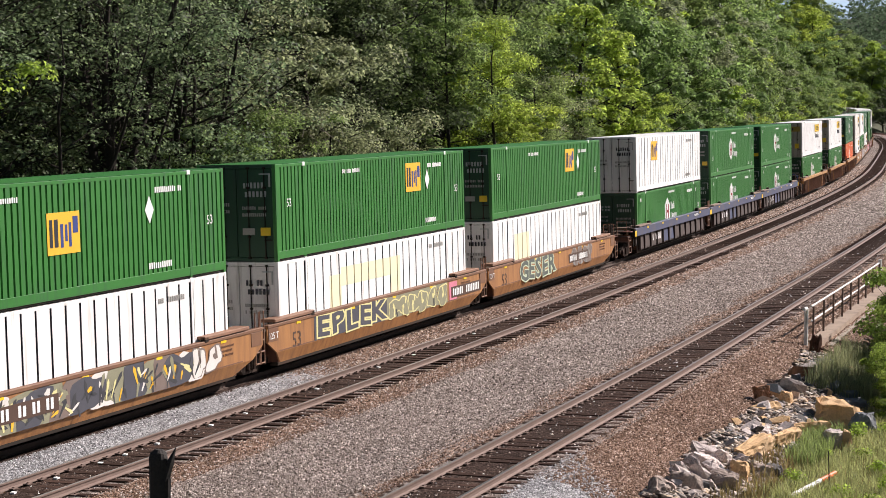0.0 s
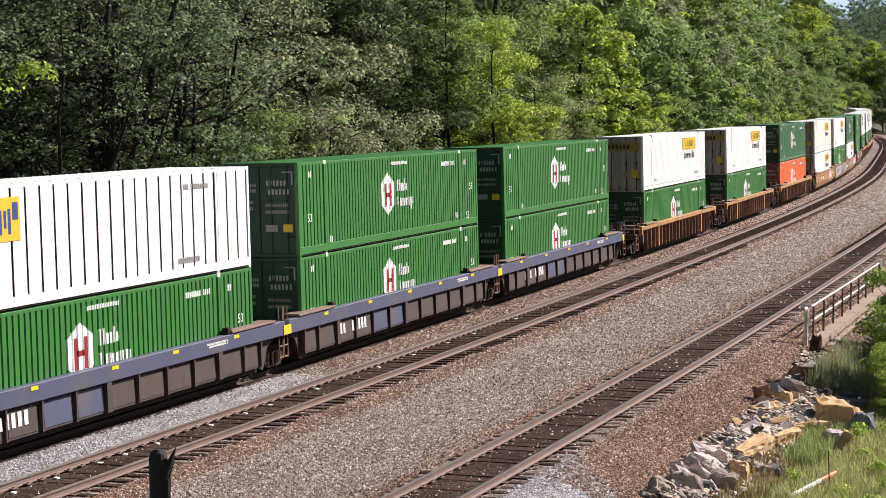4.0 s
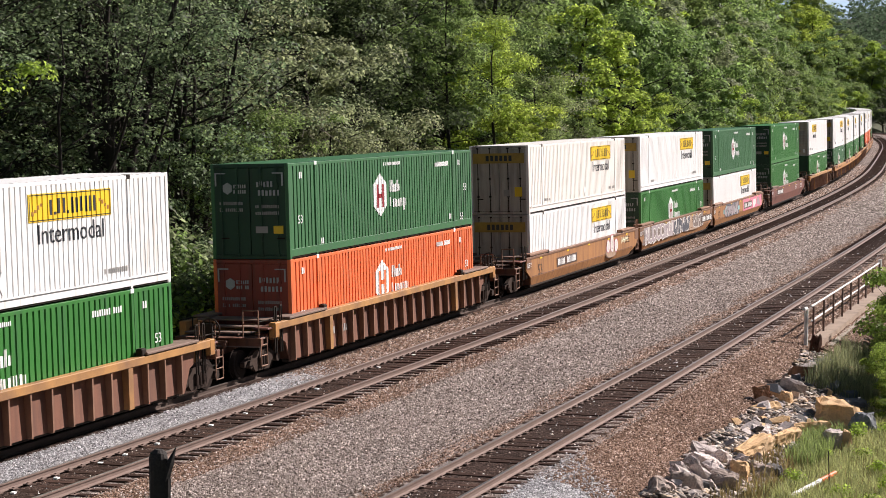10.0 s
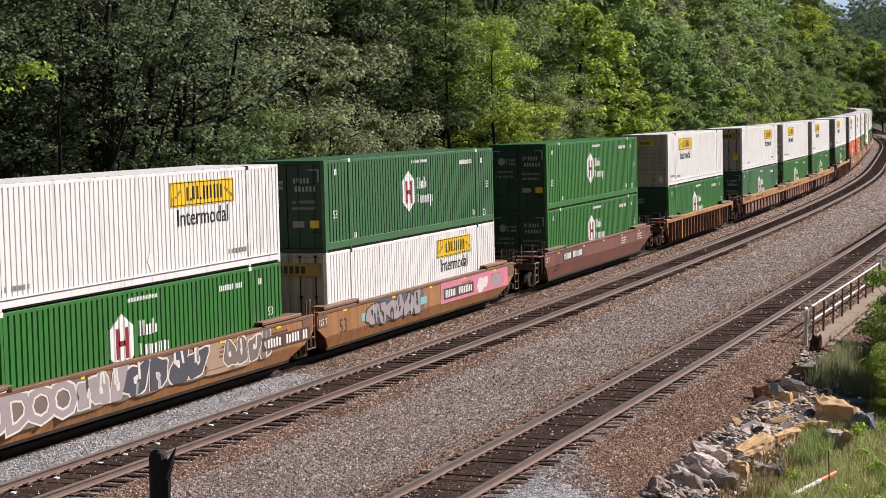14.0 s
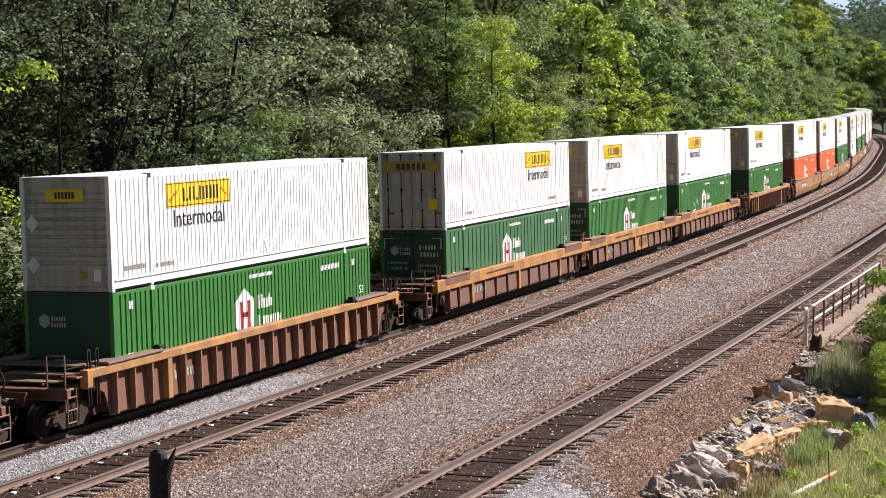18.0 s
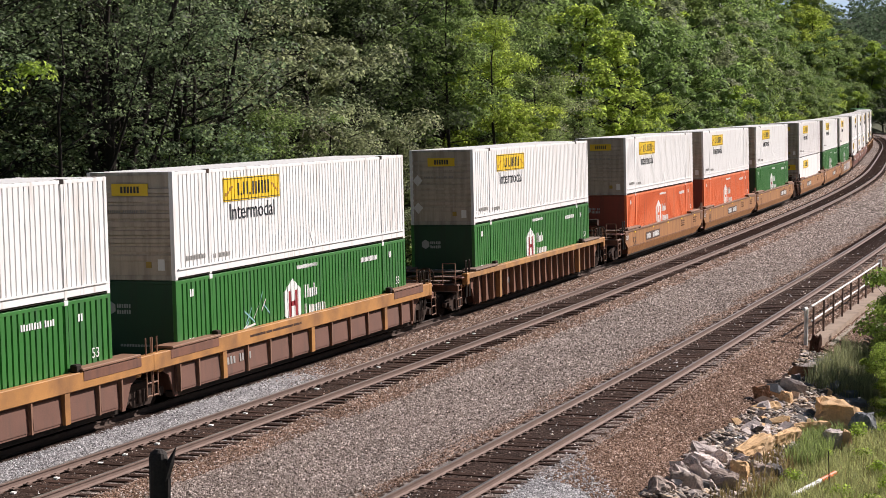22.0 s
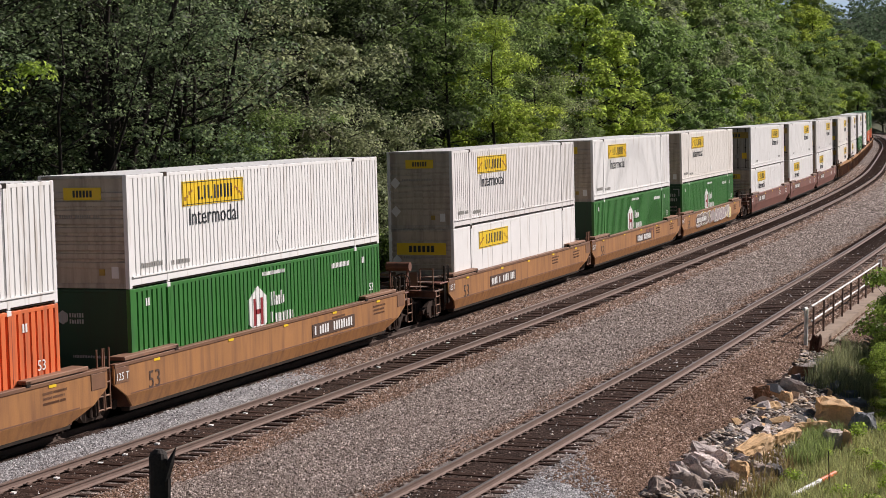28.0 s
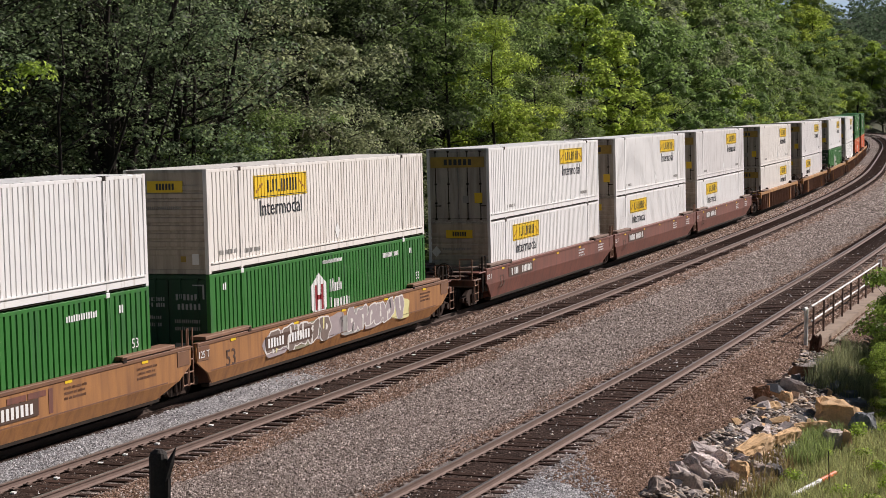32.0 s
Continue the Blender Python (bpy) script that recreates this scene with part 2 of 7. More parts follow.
RUST = (0.12, 0.05, 0.02)
M = dict(
    white=mat("white_paint", (0.79, 0.78, 0.765), 0.5, var=0.06, scale=1.5, dirt=(0.46, 0.40, 0.34), dirt_amount=0.16, streak=True),
    cream=mat("cream_paint", (0.79, 0.75, 0.70), 0.5, var=0.06, scale=1.5, dirt=(0.36, 0.30, 0.23), dirt_amount=0.2, streak=True),
    chalk=mat("chalky_grey_paint", (0.72, 0.695, 0.68), 0.55, var=0.08, scale=1.5, dirt=(0.30, 0.25, 0.21), dirt_amount=0.25, streak=True),
    # ends face away from the sun; their shade, with dirt, is in these paints
    nose_white=mat("dirty_shaded_tan_white_paint", (0.47, 0.40, 0.325), 0.6, var=0.12, scale=2.0, dirt=(0.20, 0.15, 0.11), dirt_amount=0.55, streak=True),
    door_white=mat("dirty_shaded_white_paint", (0.43, 0.39, 0.34), 0.6, var=0.15, scale=2.0, dirt=(0.13, 0.10, 0.08), dirt_amount=0.6, streak=True),
    green=mat("green_paint", (0.034, 0.172, 0.031), 0.42, var=0.12, scale=1.2, dirt=(0.04, 0.10, 0.05), dirt_amount=0.3, streak=True),
    dark_green=mat("faded_dark_green_paint", (0.036, 0.135, 0.048), 0.5, var=0.12, scale=1.2, dirt=(0.05, 0.09, 0.06), dirt_amount=0.35, streak=True),
    orange=mat("orange_paint", (0.70, 0.150, 0.042), 0.5, var=0.1, scale=1.2, dirt=(0.28, 0.09, 0.05), dirt_amount=0.3, streak=True),
    # side paints darkened so that their colour holds the shade of the ends
    green_end=mat("shaded_green_end_paint", (0.011, 0.052, 0.024), 0.55, var=0.2, scale=1.2, dirt=(0.018, 0.03, 0.02), dirt_amount=0.4, streak=True),
    orange_end=mat("shaded_red_end_paint", (0.24, 0.042, 0.026), 0.55, var=0.15, scale=1.2, dirt=(0.12, 0.035, 0.025), dirt_amount=0.4, streak=True),
    end_pale=mat("grey_white_lettering", (0.36, 0.38, 0.37), 0.6, var=0.2),
    yellow=mat("yellow_sign", (0.80, 0.54, 0.02), 0.45, var=0.05),
    yellow_dirty=mat("sooty_yellow_sign", (0.40, 0.26, 0.045), 0.6, var=0.25, dirt=(0.12, 0.08, 0.04), dirt_amount=0.5),
    amber=mat("amber_sign", (0.78, 0.44, 0.035), 0.45, var=0.08),
    sign_brown=mat("red_brown_ornament", (0.30, 0.13, 0.02), 0.5, var=0.1),
    number_brown=mat("dark_brown_paint_patch", (0.075, 0.038, 0.024), 0.6, var=0.2),
    ink=mat("dark_lettering", (0.02, 0.022, 0.03), 0.5, var=0.1),
    blue_ink=mat("blue_lettering", (0.03, 0.05, 0.20), 0.5, var=0.1),
    red_ink=mat("red_emblem", (0.24, 0.012, 0.02), 0.5, var=0.1),
    pale=mat("white_lettering", (0.78, 0.78, 0.76), 0.5, var=0.05),
    dark=mat("dark_greasy_steel", (0.026, 0.020, 0.016), 0.85, 0.0, var=0.3, spec=0.15, dirt=(0.07, 0.042, 0.028), dirt_amount=0.45),
    tan=mat("yellow_tan_car_paint", (0.35, 0.158, 0.050), 0.6, var=0.22, scale=0.8, dirt=(0.15, 0.062, 0.030), dirt_amount=0.75, streak=True),
    tan_dark=mat("rusty_tan_car_paint", (0.17, 0.078, 0.036), 0.65, var=0.2, scale=1.0, dirt=(0.12, 0.05, 0.03), dirt_amount=0.6),
    maroon=mat("red_brown_car_paint", (0.18, 0.064, 0.044), 0.6, var=0.22, scale=0.8, dirt=(0.085, 0.042, 0.034), dirt_amount=0.7, streak=True),
    brown=mat("brown_rusty_steel", (0.168, 0.067, 0.037), 0.75, var=0.25, scale=1.2, dirt=(0.075, 0.035, 0.025), dirt_amount=0.7, streak=True),
    chord_orange=mat("yellow_orange_chord_paint", (0.42, 0.195, 0.052), 0.6, var=0.22, scale=1.5, dirt=(0.13, 0.058, 0.030), dirt_amount=0.65),
    rib=mat("worn_tan_rib_paint", (0.23, 0.118, 0.068), 0.7, var=0.25, scale=1.5, dirt=(0.12, 0.06, 0.04), dirt_amount=0.6),
    greybrown=mat("grey_brown_steel", (0.140, 0.062, 0.040), 0.75, var=0.2, scale=1.2, dirt=(0.10, 0.052, 0.036), dirt_amount=0.5, streak=True),
    slate=mat("sooty_slate_steel", (0.050, 0.032, 0.026), 0.75, var=0.25, scale=1.2, dirt=(0.075, 0.045, 0.034), dirt_amount=0.5, streak=True),
    chord=mat("worn_yellow_chord_paint", (0.40, 0.20, 0.060), 0.65, var=0.25, scale=1.5, dirt=(0.15, 0.075, 0.045), dirt_amount=0.75),
    blue_wheel=mat("blue_wheel_paint", (0.035, 0.06, 0.24), 0.5, var=0.15),
    blue=mat("faded_blue_chord_paint", (0.058, 0.066, 0.122), 0.6, var=0.15, scale=1.5, dirt=(0.10, 0.085, 0.08), dirt_amount=0.5),
    deck=mat("weathered_grey_deck", (0.19, 0.125, 0.095), 0.8, var=0.2, dirt=(0.10, 0.07, 0.05), dirt_amount=0.5),
    bogie_rust=mat("rust_stained_cast_steel", (0.046, 0.030, 0.023), 0.85, var=0.35, spec=0.15, dirt=(0.025, 0.018, 0.014), dirt_amount=0.5),
    wheel=mat("rusty_wheel_steel", (0.024, 0.017, 0.014), 0.9, 0.0, var=0.3, spec=0.08),
    rail=mat("rusty_rail", (0.168, 0.112, 0.090), 0.75, 0.1, var=0.2, scale=4.0),
    rail_dark=mat("dark_rail", (0.080, 0.055, 0.044), 0.75, var=0.2, spec=0.2),
    rail_top=mat("worn_rail_top", (0.20, 0.18, 0.165), 0.35, 0.8, var=0.12),
    tie=mat("creosoted_wood", (0.052, 0.031, 0.024), 0.95, spec=0.04, var=0.35, scale=2.0, fine=30, bump=0.4, tone=0.35),
    ballast=gravel_mat("ballast", [(0.036, 0.027, 0.023), (0.107, 0.083, 0.071), (0.193, 0.154, 0.134), (0.294, 0.240, 0.215), (0.507, 0.431, 0.394)], stone=0.032),
    fresh=gravel_mat("clean_ballast", [(0.065, 0.062, 0.062), (0.20, 0.192, 0.194), (0.345, 0.335, 0.34), (0.58, 0.57, 0.575)], patch=0.15),
    cinder=gravel_mat("dirty_ballast", [(0.014, 0.009, 0.007), (0.034, 0.021, 0.017), (0.062, 0.041, 0.033), (0.13, 0.090, 0.074)], patch=0.3),
    earth=gravel_mat("brown_gravel", [(0.043, 0.025, 0.016), (0.107, 0.063, 0.042), (0.183, 0.115, 0.082), (0.345, 0.235, 0.182)], stone=0.05),
    ground=mat("forest_soil_and_weeds", (0.055, 0.062, 0.026), 0.95, var=0.5, scale=0.4, fine=6.0, bump=0.6, bump_size=0.15, dirt=(0.07, 0.05, 0.03), dirt_amount=0.4),
    bark=mat("bark", (0.030, 0.025, 0.021), 0.95, spec=0.1, var=0.35, scale=2.0, fine=25, bump=0.6, bump_size=0.03),
    dead=mat("dead_grey_wood", (0.17, 0.145, 0.12), 0.95, var=0.25, bump=0.4),
    leaf_a=leaf_mat("leaves_mid_green", (0.205, 0.285, 0.086), 0.6, spec=0.25),
    leaf_b=leaf_mat("leaves_bright_green", (0.345, 0.435, 0.075), glow=0.68, spec=0.2),
    leaf_c=leaf_mat("leaves_dark_green", (0.152, 0.206, 0.100), 0.75, spec=0.4),
    leaf_d=leaf_mat("leaves_dull_olive", (0.255, 0.290, 0.150), 0.7),
    # the shade inside the wood, put into a darker leaf colour
    leaf_g=leaf_mat("leaves_darkened_for_shade", (0.088, 0.115, 0.048), 0.6, spec=0.15),
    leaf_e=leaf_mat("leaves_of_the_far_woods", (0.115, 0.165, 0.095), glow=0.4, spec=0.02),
    leaf_f=leaf_mat("leaves_sunny_shrub", (0.29, 0.385, 0.080), glow=0.6, spec=0.2),
    grass=leaf_mat("grass_blades", (0.40, 0.41, 0.17), glow=0.45),
    sage=leaf_mat("grey_green_weeds", (0.25, 0.27, 0.14), glow=0.5),
    weed=leaf_mat("leafy_weeds", (0.26, 0.32, 0.11), glow=0.45),
    plank=mat("weathered_tan_plank", (0.29, 0.215, 0.16), 0.9, var=0.2, dirt=(0.15, 0.10, 0.07), dirt_amount=0.4),
    straw=leaf_mat("dry_grass_blades", (0.27, 0.21, 0.09), glow=0.25),
    rock=mat("grey_rock", (0.46, 0.39, 0.36), 0.9, tone=0.3, var=0.3, scale=2.5, fine=18, bump=0.6, bump_size=0.03, dirt=(0.22, 0.17, 0.135), dirt_amount=0.4),
    rock_tan=mat("iron_stained_rock", (0.60, 0.38, 0.19), 0.9, var=0.25, scale=2.5, fine=18, bump=0.6, bump_size=0.03, dirt=(0.36, 0.30, 0.25), dirt_amount=0.5),
    rock_pink=mat("pinkish_split_rock", (0.60, 0.505, 0.47), 0.9, var=0.35, scale=3.0, fine=22, bump=0.7, bump_size=0.03, dirt=(0.20, 0.15, 0.125), dirt_amount=0.45, tone=0.3),
    rock_brown=mat("grey_brown_rock", (0.34, 0.265, 0.225), 0.9, var=0.3, scale=3.0, fine=22, bump=0.7, bump_size=0.03, dirt=(0.12, 0.085, 0.065), dirt_amount=0.5),
    rock_rust=mat("rust_brown_rock", (0.25, 0.125, 0.068), 0.9, var=0.35, scale=3.0, fine=22, bump=0.7, bump_size=0.03, dirt=(0.08, 0.045, 0.03), dirt_amount=0.6),
    rock_blue=mat("blue_grey_rock", (0.155, 0.160, 0.172), 0.9, var=0.3, scale=3.0, fine=22, bump=0.7, bump_size=0.03, dirt=(0.07, 0.065, 0.065), dirt_amount=0.5, tone=0.35),
    rock_dark=mat("dark_grey_rock", (0.09, 0.08, 0.075), 0.85, var=0.3, scale=2.5, fine=18, bump=0.6, bump_size=0.03),
    white_rail=mat("chalky_white_rail_paint", (0.72, 0.71, 0.69), 0.6, var=0.08, dirt=RUST, dirt_amount=0.15),
    concrete=mat("stained_concrete", (0.30, 0.26, 0.21), 0.9, var=0.2, fine=20, bump=0.3, dirt=(0.14, 0.10, 0.07), dirt_amount=0.5),
    char=mat("black_weathered_wood", (0.030, 0.025, 0.022), 0.95, var=0.4, scale=6, fine=40, bump=0.6, bump_size=0.01),
    rot=mat("rotten_red_brown_wood", (0.075, 0.038, 0.026), 0.95, var=0.45, scale=6, fine=40, bump=0.7, bump_size=0.02, spec=0.1),
    pipe_orange=mat("orange_band", (0.75, 0.17, 0.05), 0.5, var=0.1),
    spray_dark=mat("charcoal_spray_paint", (0.060, 0.060, 0.075), 0.6, var=0.15),
    spray_olive=mat("olive_grey_spray_paint", (0.235, 0.225, 0.145), 0.6, var=0.2),
    spray_lilac=mat("lilac_grey_spray_paint", (0.33, 0.275, 0.28), 0.6, var=0.15),
    spray_umber=mat("brown_grey_spray_paint", (0.17, 0.125, 0.105), 0.6, var=0.2),
    spray_grey=mat("grey_spray_paint", (0.30, 0.29, 0.27), 0.6, var=0.15),
    spray_black=mat("black_spray_paint", (0.035, 0.035, 0.04), 0.6, var=0.15),
    spray_white=mat("white_spray_paint", (0.66, 0.62, 0.58), 0.6, var=0.12),
    spray_pink=mat("pink_spray_paint", (0.60, 0.19, 0.26), 0.6, var=0.15),
    spray_lemon=mat("pale_yellow_spray_paint", (0.66, 0.60, 0.28), 0.6, var=0.15),
    spray_tan=mat("pale_tan_spray_paint", (0.36, 0.24, 0.16), 0.6, var=0.2),
    spray_moss=mat("moss_grey_spray_paint", (0.085, 0.10, 0.085), 0.6, var=0.2),
    spray_pale_green=mat("pale_green_spray_paint", (0.50, 0.56, 0.40), 0.6, var=0.15),
    spray_slate=mat("slate_blue_spray_paint", (0.085, 0.10, 0.14), 0.6, var=0.25),
    faded_lemon=mat("faded_lemon_spray_paint", (0.78, 0.72, 0.50), 0.6, var=0.08),
    spray_aqua=mat("pale_turquoise_spray_paint", (0.22, 0.45, 0.45), 0.6, var=0.15),
)


# ---- mesh helpers ----
def part(name, bm, material, parent, label=""):
    """Links a bmesh (or a mesh) as one mesh object under a thing or a part."""
    if isinstance(bm, bmesh.types.BMesh):
        me = bpy.data.meshes.new(name)
        bm.to_mesh(me)
        bm.free()
    else:
        me = bm
    if material and not me.materials:
        me.materials.append(M[material])
    ob = new(name, me)
    ob.parent = parent
    if label:
        ob["label"] = label
    if name.endswith(("lettering", "rivets")):
        ob["kind"] = "stuff"
    return ob


def box(bm, x0, x1, y0, y1, z0, z1):
    vs = [bm.verts.new((x, y, z)) for x in (x0, x1) for y in (y0, y1) for z in (z0, z1)]
    for f in ((0, 1, 3, 2), (4, 6, 7, 5), (0, 4, 5, 1), (2, 3, 7, 6), (0, 2, 6, 4), (1, 5, 7, 3)):
        bm.faces.new([vs[i] for i in f])
    return vs


def slab(x0, x1, y0, y1, z0, z1, bevel=0.0):
    bm = bmesh.new()
    box(bm, min(x0, x1), max(x0, x1), min(y0, y1), max(y0, y1), min(z0, z1), max(z0, z1))
    if bevel:
        bmesh.ops.bevel(bm, geom=bm.edges[:], offset=bevel, segments=1, affect="EDGES")
    return bm


def prism(bm, outline, y0, y1):
    """A plate: an outline in x and z, drawn through from y0 to y1."""
    a = [bm.verts.new((x, y0, z)) for x, z in outline]
    b = [bm.verts.new((x, y1, z)) for x, z in outline]
    bm.faces.new(a)
    bm.faces.new(b[::-1])
    n = len(outline)
    for i in range(n):
        bm.faces.new((a[(i + 1) % n], a[i], b[i], b[(i + 1) % n]))
    bmesh.ops.recalc_face_normals(bm, faces=bm.faces[:])
    return bm


def rod(bm, a, b, r0, r1=None, n=8):
    """A round bar from a to b."""
    a, b = Vector(a), Vector(b)
    r1 = r0 if r1 is None else r1
    d = (b - a).normalized()
    u = d.orthogonal().normalized()
    w = d.cross(u)
    ra = [bm.verts.new(a + (u * math.cos(t) + w * math.sin(t)) * r0) for t in (2 * math.pi * i / n for i in range(n))]
    rb = [bm.verts.new(b + (u * math.cos(t) + w * math.sin(t)) * r1) for t in (2 * math.pi * i / n for i in range(n))]
    for i in range(n):
        bm.faces.new((ra[i], ra[(i + 1) % n], rb[(i + 1) % n], rb[i]))
    bm.faces.new(ra[::-1])
    bm.faces.new(rb)


def rods(pairs, r, n=6):
    bm = bmesh.new()
    for a, b in pairs:
        rod(bm, a, b, r, n=n)
    return bm


_letters = {}


def lettering(text, size, swell=0.0):
    """Letters in the built-in font as a mesh in the x-z plane, facing -y, centred; swell fattens them."""
    key = (text, size, swell)
    if key not in _letters:
        cu = bpy.data.curves.new("text", "FONT")
        cu.body, cu.size, cu.extrude, cu.align_x, cu.align_y = text, size, 0.002, "CENTER", "CENTER"
        cu.resolution_u, cu.offset = 2, swell
        ob = bpy.data.objects.new("text", cu)
        me = bpy.data.meshes.new_from_object(ob)
        me.transform(Matrix.Rotation(math.pi / 2, 4, "X"))
        bpy.data.objects.remove(ob)
        _letters[key] = me
    return _letters[key]


def empty(name):
    ob = new(name)
    ob.empty_display_size = 0.5
    return ob


# ---- ground ----
def ground_z(x, y, s, q):
    z = np.full(np.shape(x), -0.80)
    back = np.clip(-q - 9, 0, 60)
    z = z + 0.30 * back * smooth(back / 12)
    z = z - 0.35 * smooth((q - 15.6) / 1.6)
    right = np.clip(q - 42, 0, 120)
    z = z + 0.22 * right * smooth(right / 30)
    r = np.hypot(x, y)
    z = z + 7.4 * smooth(1 - r / 27.0) * smooth((q - 15.5) / 6.0)
    far = smooth((y - 560) / 260) * smooth((x - 40) / 110) * smooth((np.abs(q) - 14) / 50)
    bend_hill = 24 * smooth((y - 470) / 90) * smooth((121 - x) / 16) * smooth((np.abs(q) - 12) / 25)
    return z + bend_hill + (6 + 0.45 * np.clip(x - 165, -20, 40)) * far


def height_at(x, y):
    s, q = to_line(np.array([x]), np.array([y]))
    return float(ground_z(np.array([x]), np.array([y]), s, q)[0])


def sheet_mesh(name, X, Y, Z):
    n, m = X.shape
    co = np.stack([X, Y, Z], -1).reshape(-1, 3)
    idx = np.arange(n * m).reshape(n, m)
    f = np.stack([idx[:-1, :-1], idx[1:, :-1], idx[1:, 1:], idx[:-1, 1:]], -1).reshape(-1, 4)
    me = bpy.data.meshes.new(name)
    me.from_pydata(co.tolist(), [], f.tolist())
    return me


def build_ground():
    u = np.linspace(-1, 1, 150)
    gx = 40 + 130 * u + 2400 * np.sign(u) * np.abs(u) ** 5
    v = np.linspace(-1, 1, 170)
    gy = 110 + 200 * v + 2600 * np.sign(v) * np.abs(v) ** 5
    X, Y = np.meshgrid(gx, gy, indexing="ij")
    s, q = to_line(X, Y)
    Z = ground_z(X, Y, s, q)
    Z += 0.12 * np.sin(X * 0.9 + 1.3 * np.sin(Y * 0.7)) * smooth((np.abs(q - 6) - 11) / 4)
    me = sheet_mesh("ground", X, Y, Z)
    me.materials.append(M["ground"])
    for p in me.polygons:
        p.use_smooth = True
    tagged(new("ground", me), "weedy soil rising into a wooded hillside", "ground", kind="structure")


def strip(name, profile, s0, s1, step, material, label, category, wob=0.0):
    """A strip along the line; profile: offsets and heights across it."""
    ss = np.arange(s0, s1 + 0.1, step)
    Q = np.array([a for a, b in profile])
    Z = np.array([b for a, b in profile])
    S2, Q2 = np.meshgrid(ss, Q, indexing="ij")
    if wob:
        Q2 = Q2 + wob * (np.sin(S2 * 0.9 + Q2) + 0.6 * np.sin(S2 * 2.3))
    h = np.interp(S2, LINE_S, LINE_H)
    X = np.interp(S2, LINE_S, LINE_X) + Q2 * np.sin(h)
    Y = np.interp(S2, LINE_S, LINE_Y) - Q2 * np.cos(h)
    me = sheet_mesh(name, X, Y, np.broadcast_to(Z, X.shape))
    me.materials.append(M[material])
    return tagged(new(name, me), label, category, kind="structure")


def rail_z(track, off):
    base, cant = ((0.0, CANT), (0.12, CANT), (0.06, 0.0324))[track]
    return base + off * cant / 1.5


CENTRES = (0.0, MID, NEAR)


def build_bed():
    # the crushed stone lies level with the tie tops, dips between tracks and falls away at both shoulders
    prof = [(-4.6, -0.95), (-3.4, -0.62), (-1.75, -0.26), (-1.3, -0.23), (-0.9, -0.21), (0.9, -0.19), (1.0, -0.145), (1.75, -0.15), (2.05, -0.17), (2.3, -0.15), (2.55, -0.12),
            (5.15, -0.06), (5.6, -0.14), (6.6, -0.30), (8.6, -0.34), (9.6, -0.26), (10.2, -0.16), (10.72, -0.15), (10.88, -0.20), (12.32, -0.19), (12.48, -0.115), (13.0, -0.10), (13.5, -0.16), (14.6, -0.46), (15.9, -0.75), (17.0, -1.2)]
    strip("ballast_bed", prof, -460, 720, 2.0, "ballast", "grey-brown crushed-stone ballast bed under three tracks", "ballast")
    strip("gravel_shoulder", [(13.1, -0.106), (13.5, -0.154), (14.6, -0.454), (15.9, -0.744), (16.9, -1.16)], 40, 300, 2.0, "earth", "brown gravel shoulder beside the near track", "gravel")
    strip("brown_gravel", [(0.92, -0.15), (1.0, -0.138), (1.75, -0.143), (2.05, -0.163), (2.3, -0.144), (2.62, -0.112)], 69.0, 150, 1.0, "earth", "brown gravel between two tracks", "gravel", wob=0.06)
    strip("brown_gravel", [(5.15, -0.054), (5.6, -0.134), (5.85, -0.174)], 40, 150, 1.0, "earth", "brown gravel shoulder of the middle track", "gravel", wob=0.03)
    strip("brown_gravel", [(10.0, -0.19), (10.35, -0.145)], 40, 120, 1.0, "earth", "brown gravel beside the near track", "gravel", wob=0.06)
    strip("clean_ballast", [(0.92, -0.15), (1.0, -0.138), (1.75, -0.143), (2.05, -0.163), (2.3, -0.144), (2.52, -0.114), (2.6, -0.112)], -60, 69.5, 1.0, "fresh", "whitish clean ballast between two tracks", "ballast", wob=0.05)
    strip("clean_ballast", [(12.9, -0.094), (13.0, -0.094), (13.5, -0.152), (14.3, -0.375)], 44, 57.0, 0.5, "fresh", "whitish clean ballast beside the near track", "ballast", wob=0.10)
    strip("dirty_ballast", [(-1.6, -0.20), (-0.85, -0.185), (0.66, -0.165), (0.86, -0.135), (1.16, -0.128), (1.2, -0.15)], -60, 330, 2.0, "cinder", "dark oily ballast under the train", "ballast")
    strip("dirty_ballast", [(MID - 0.66, -0.086), (MID + 0.66, -0.064)], -60, 230, 2.0, "cinder", "dark dirty ballast between the rails", "ballast")
    strip("dirty_ballast", [(NEAR - 0.70, -0.150), (NEAR - 0.60, -0.134), (NEAR + 0.60, -0.122), (NEAR + 0.70, -0.138)], -60, 230, 2.0, "cinder", "dark dirty ballast between the rails", "ballast")


def rail_mesh(name, off, z0, s0, s1, step, section):
    ss = np.arange(s0, s1 + 0.1, step)
    verts, faces = [], []
    n = len(section)
    for s in ss:
        for a, b in section:
            x, y, h = on_line(s, off + a)
            verts.append((float(x), float(y), z0 + b))
    for i in range(len(ss) - 1):
        for j in range(n - 1):
            a = i * n + j
            faces.append((a, a + 1, a + n + 1, a + n))
    me = bpy.data.meshes.new(name)
    me.from_pydata(verts, [], faces)
    return me


RAIL_SECTION = [(-0.07, -0.165), (-0.07, -0.15), (-0.015, -0.125), (-0.010, -0.045), (-0.037, -0.035), (-0.037, -0.006), (-0.030, -0.0005),
                (0.030, -0.0005), (0.037, -0.006), (0.037, -0.035), (0.010, -0.045), (0.015, -0.125), (0.07, -0.15), (0.07, -0.165)]
RAIL_HEAD = [(-0.031, -0.0006), (-0.024, 0.002), (0.024, 0.002), (0.031, -0.0006)]


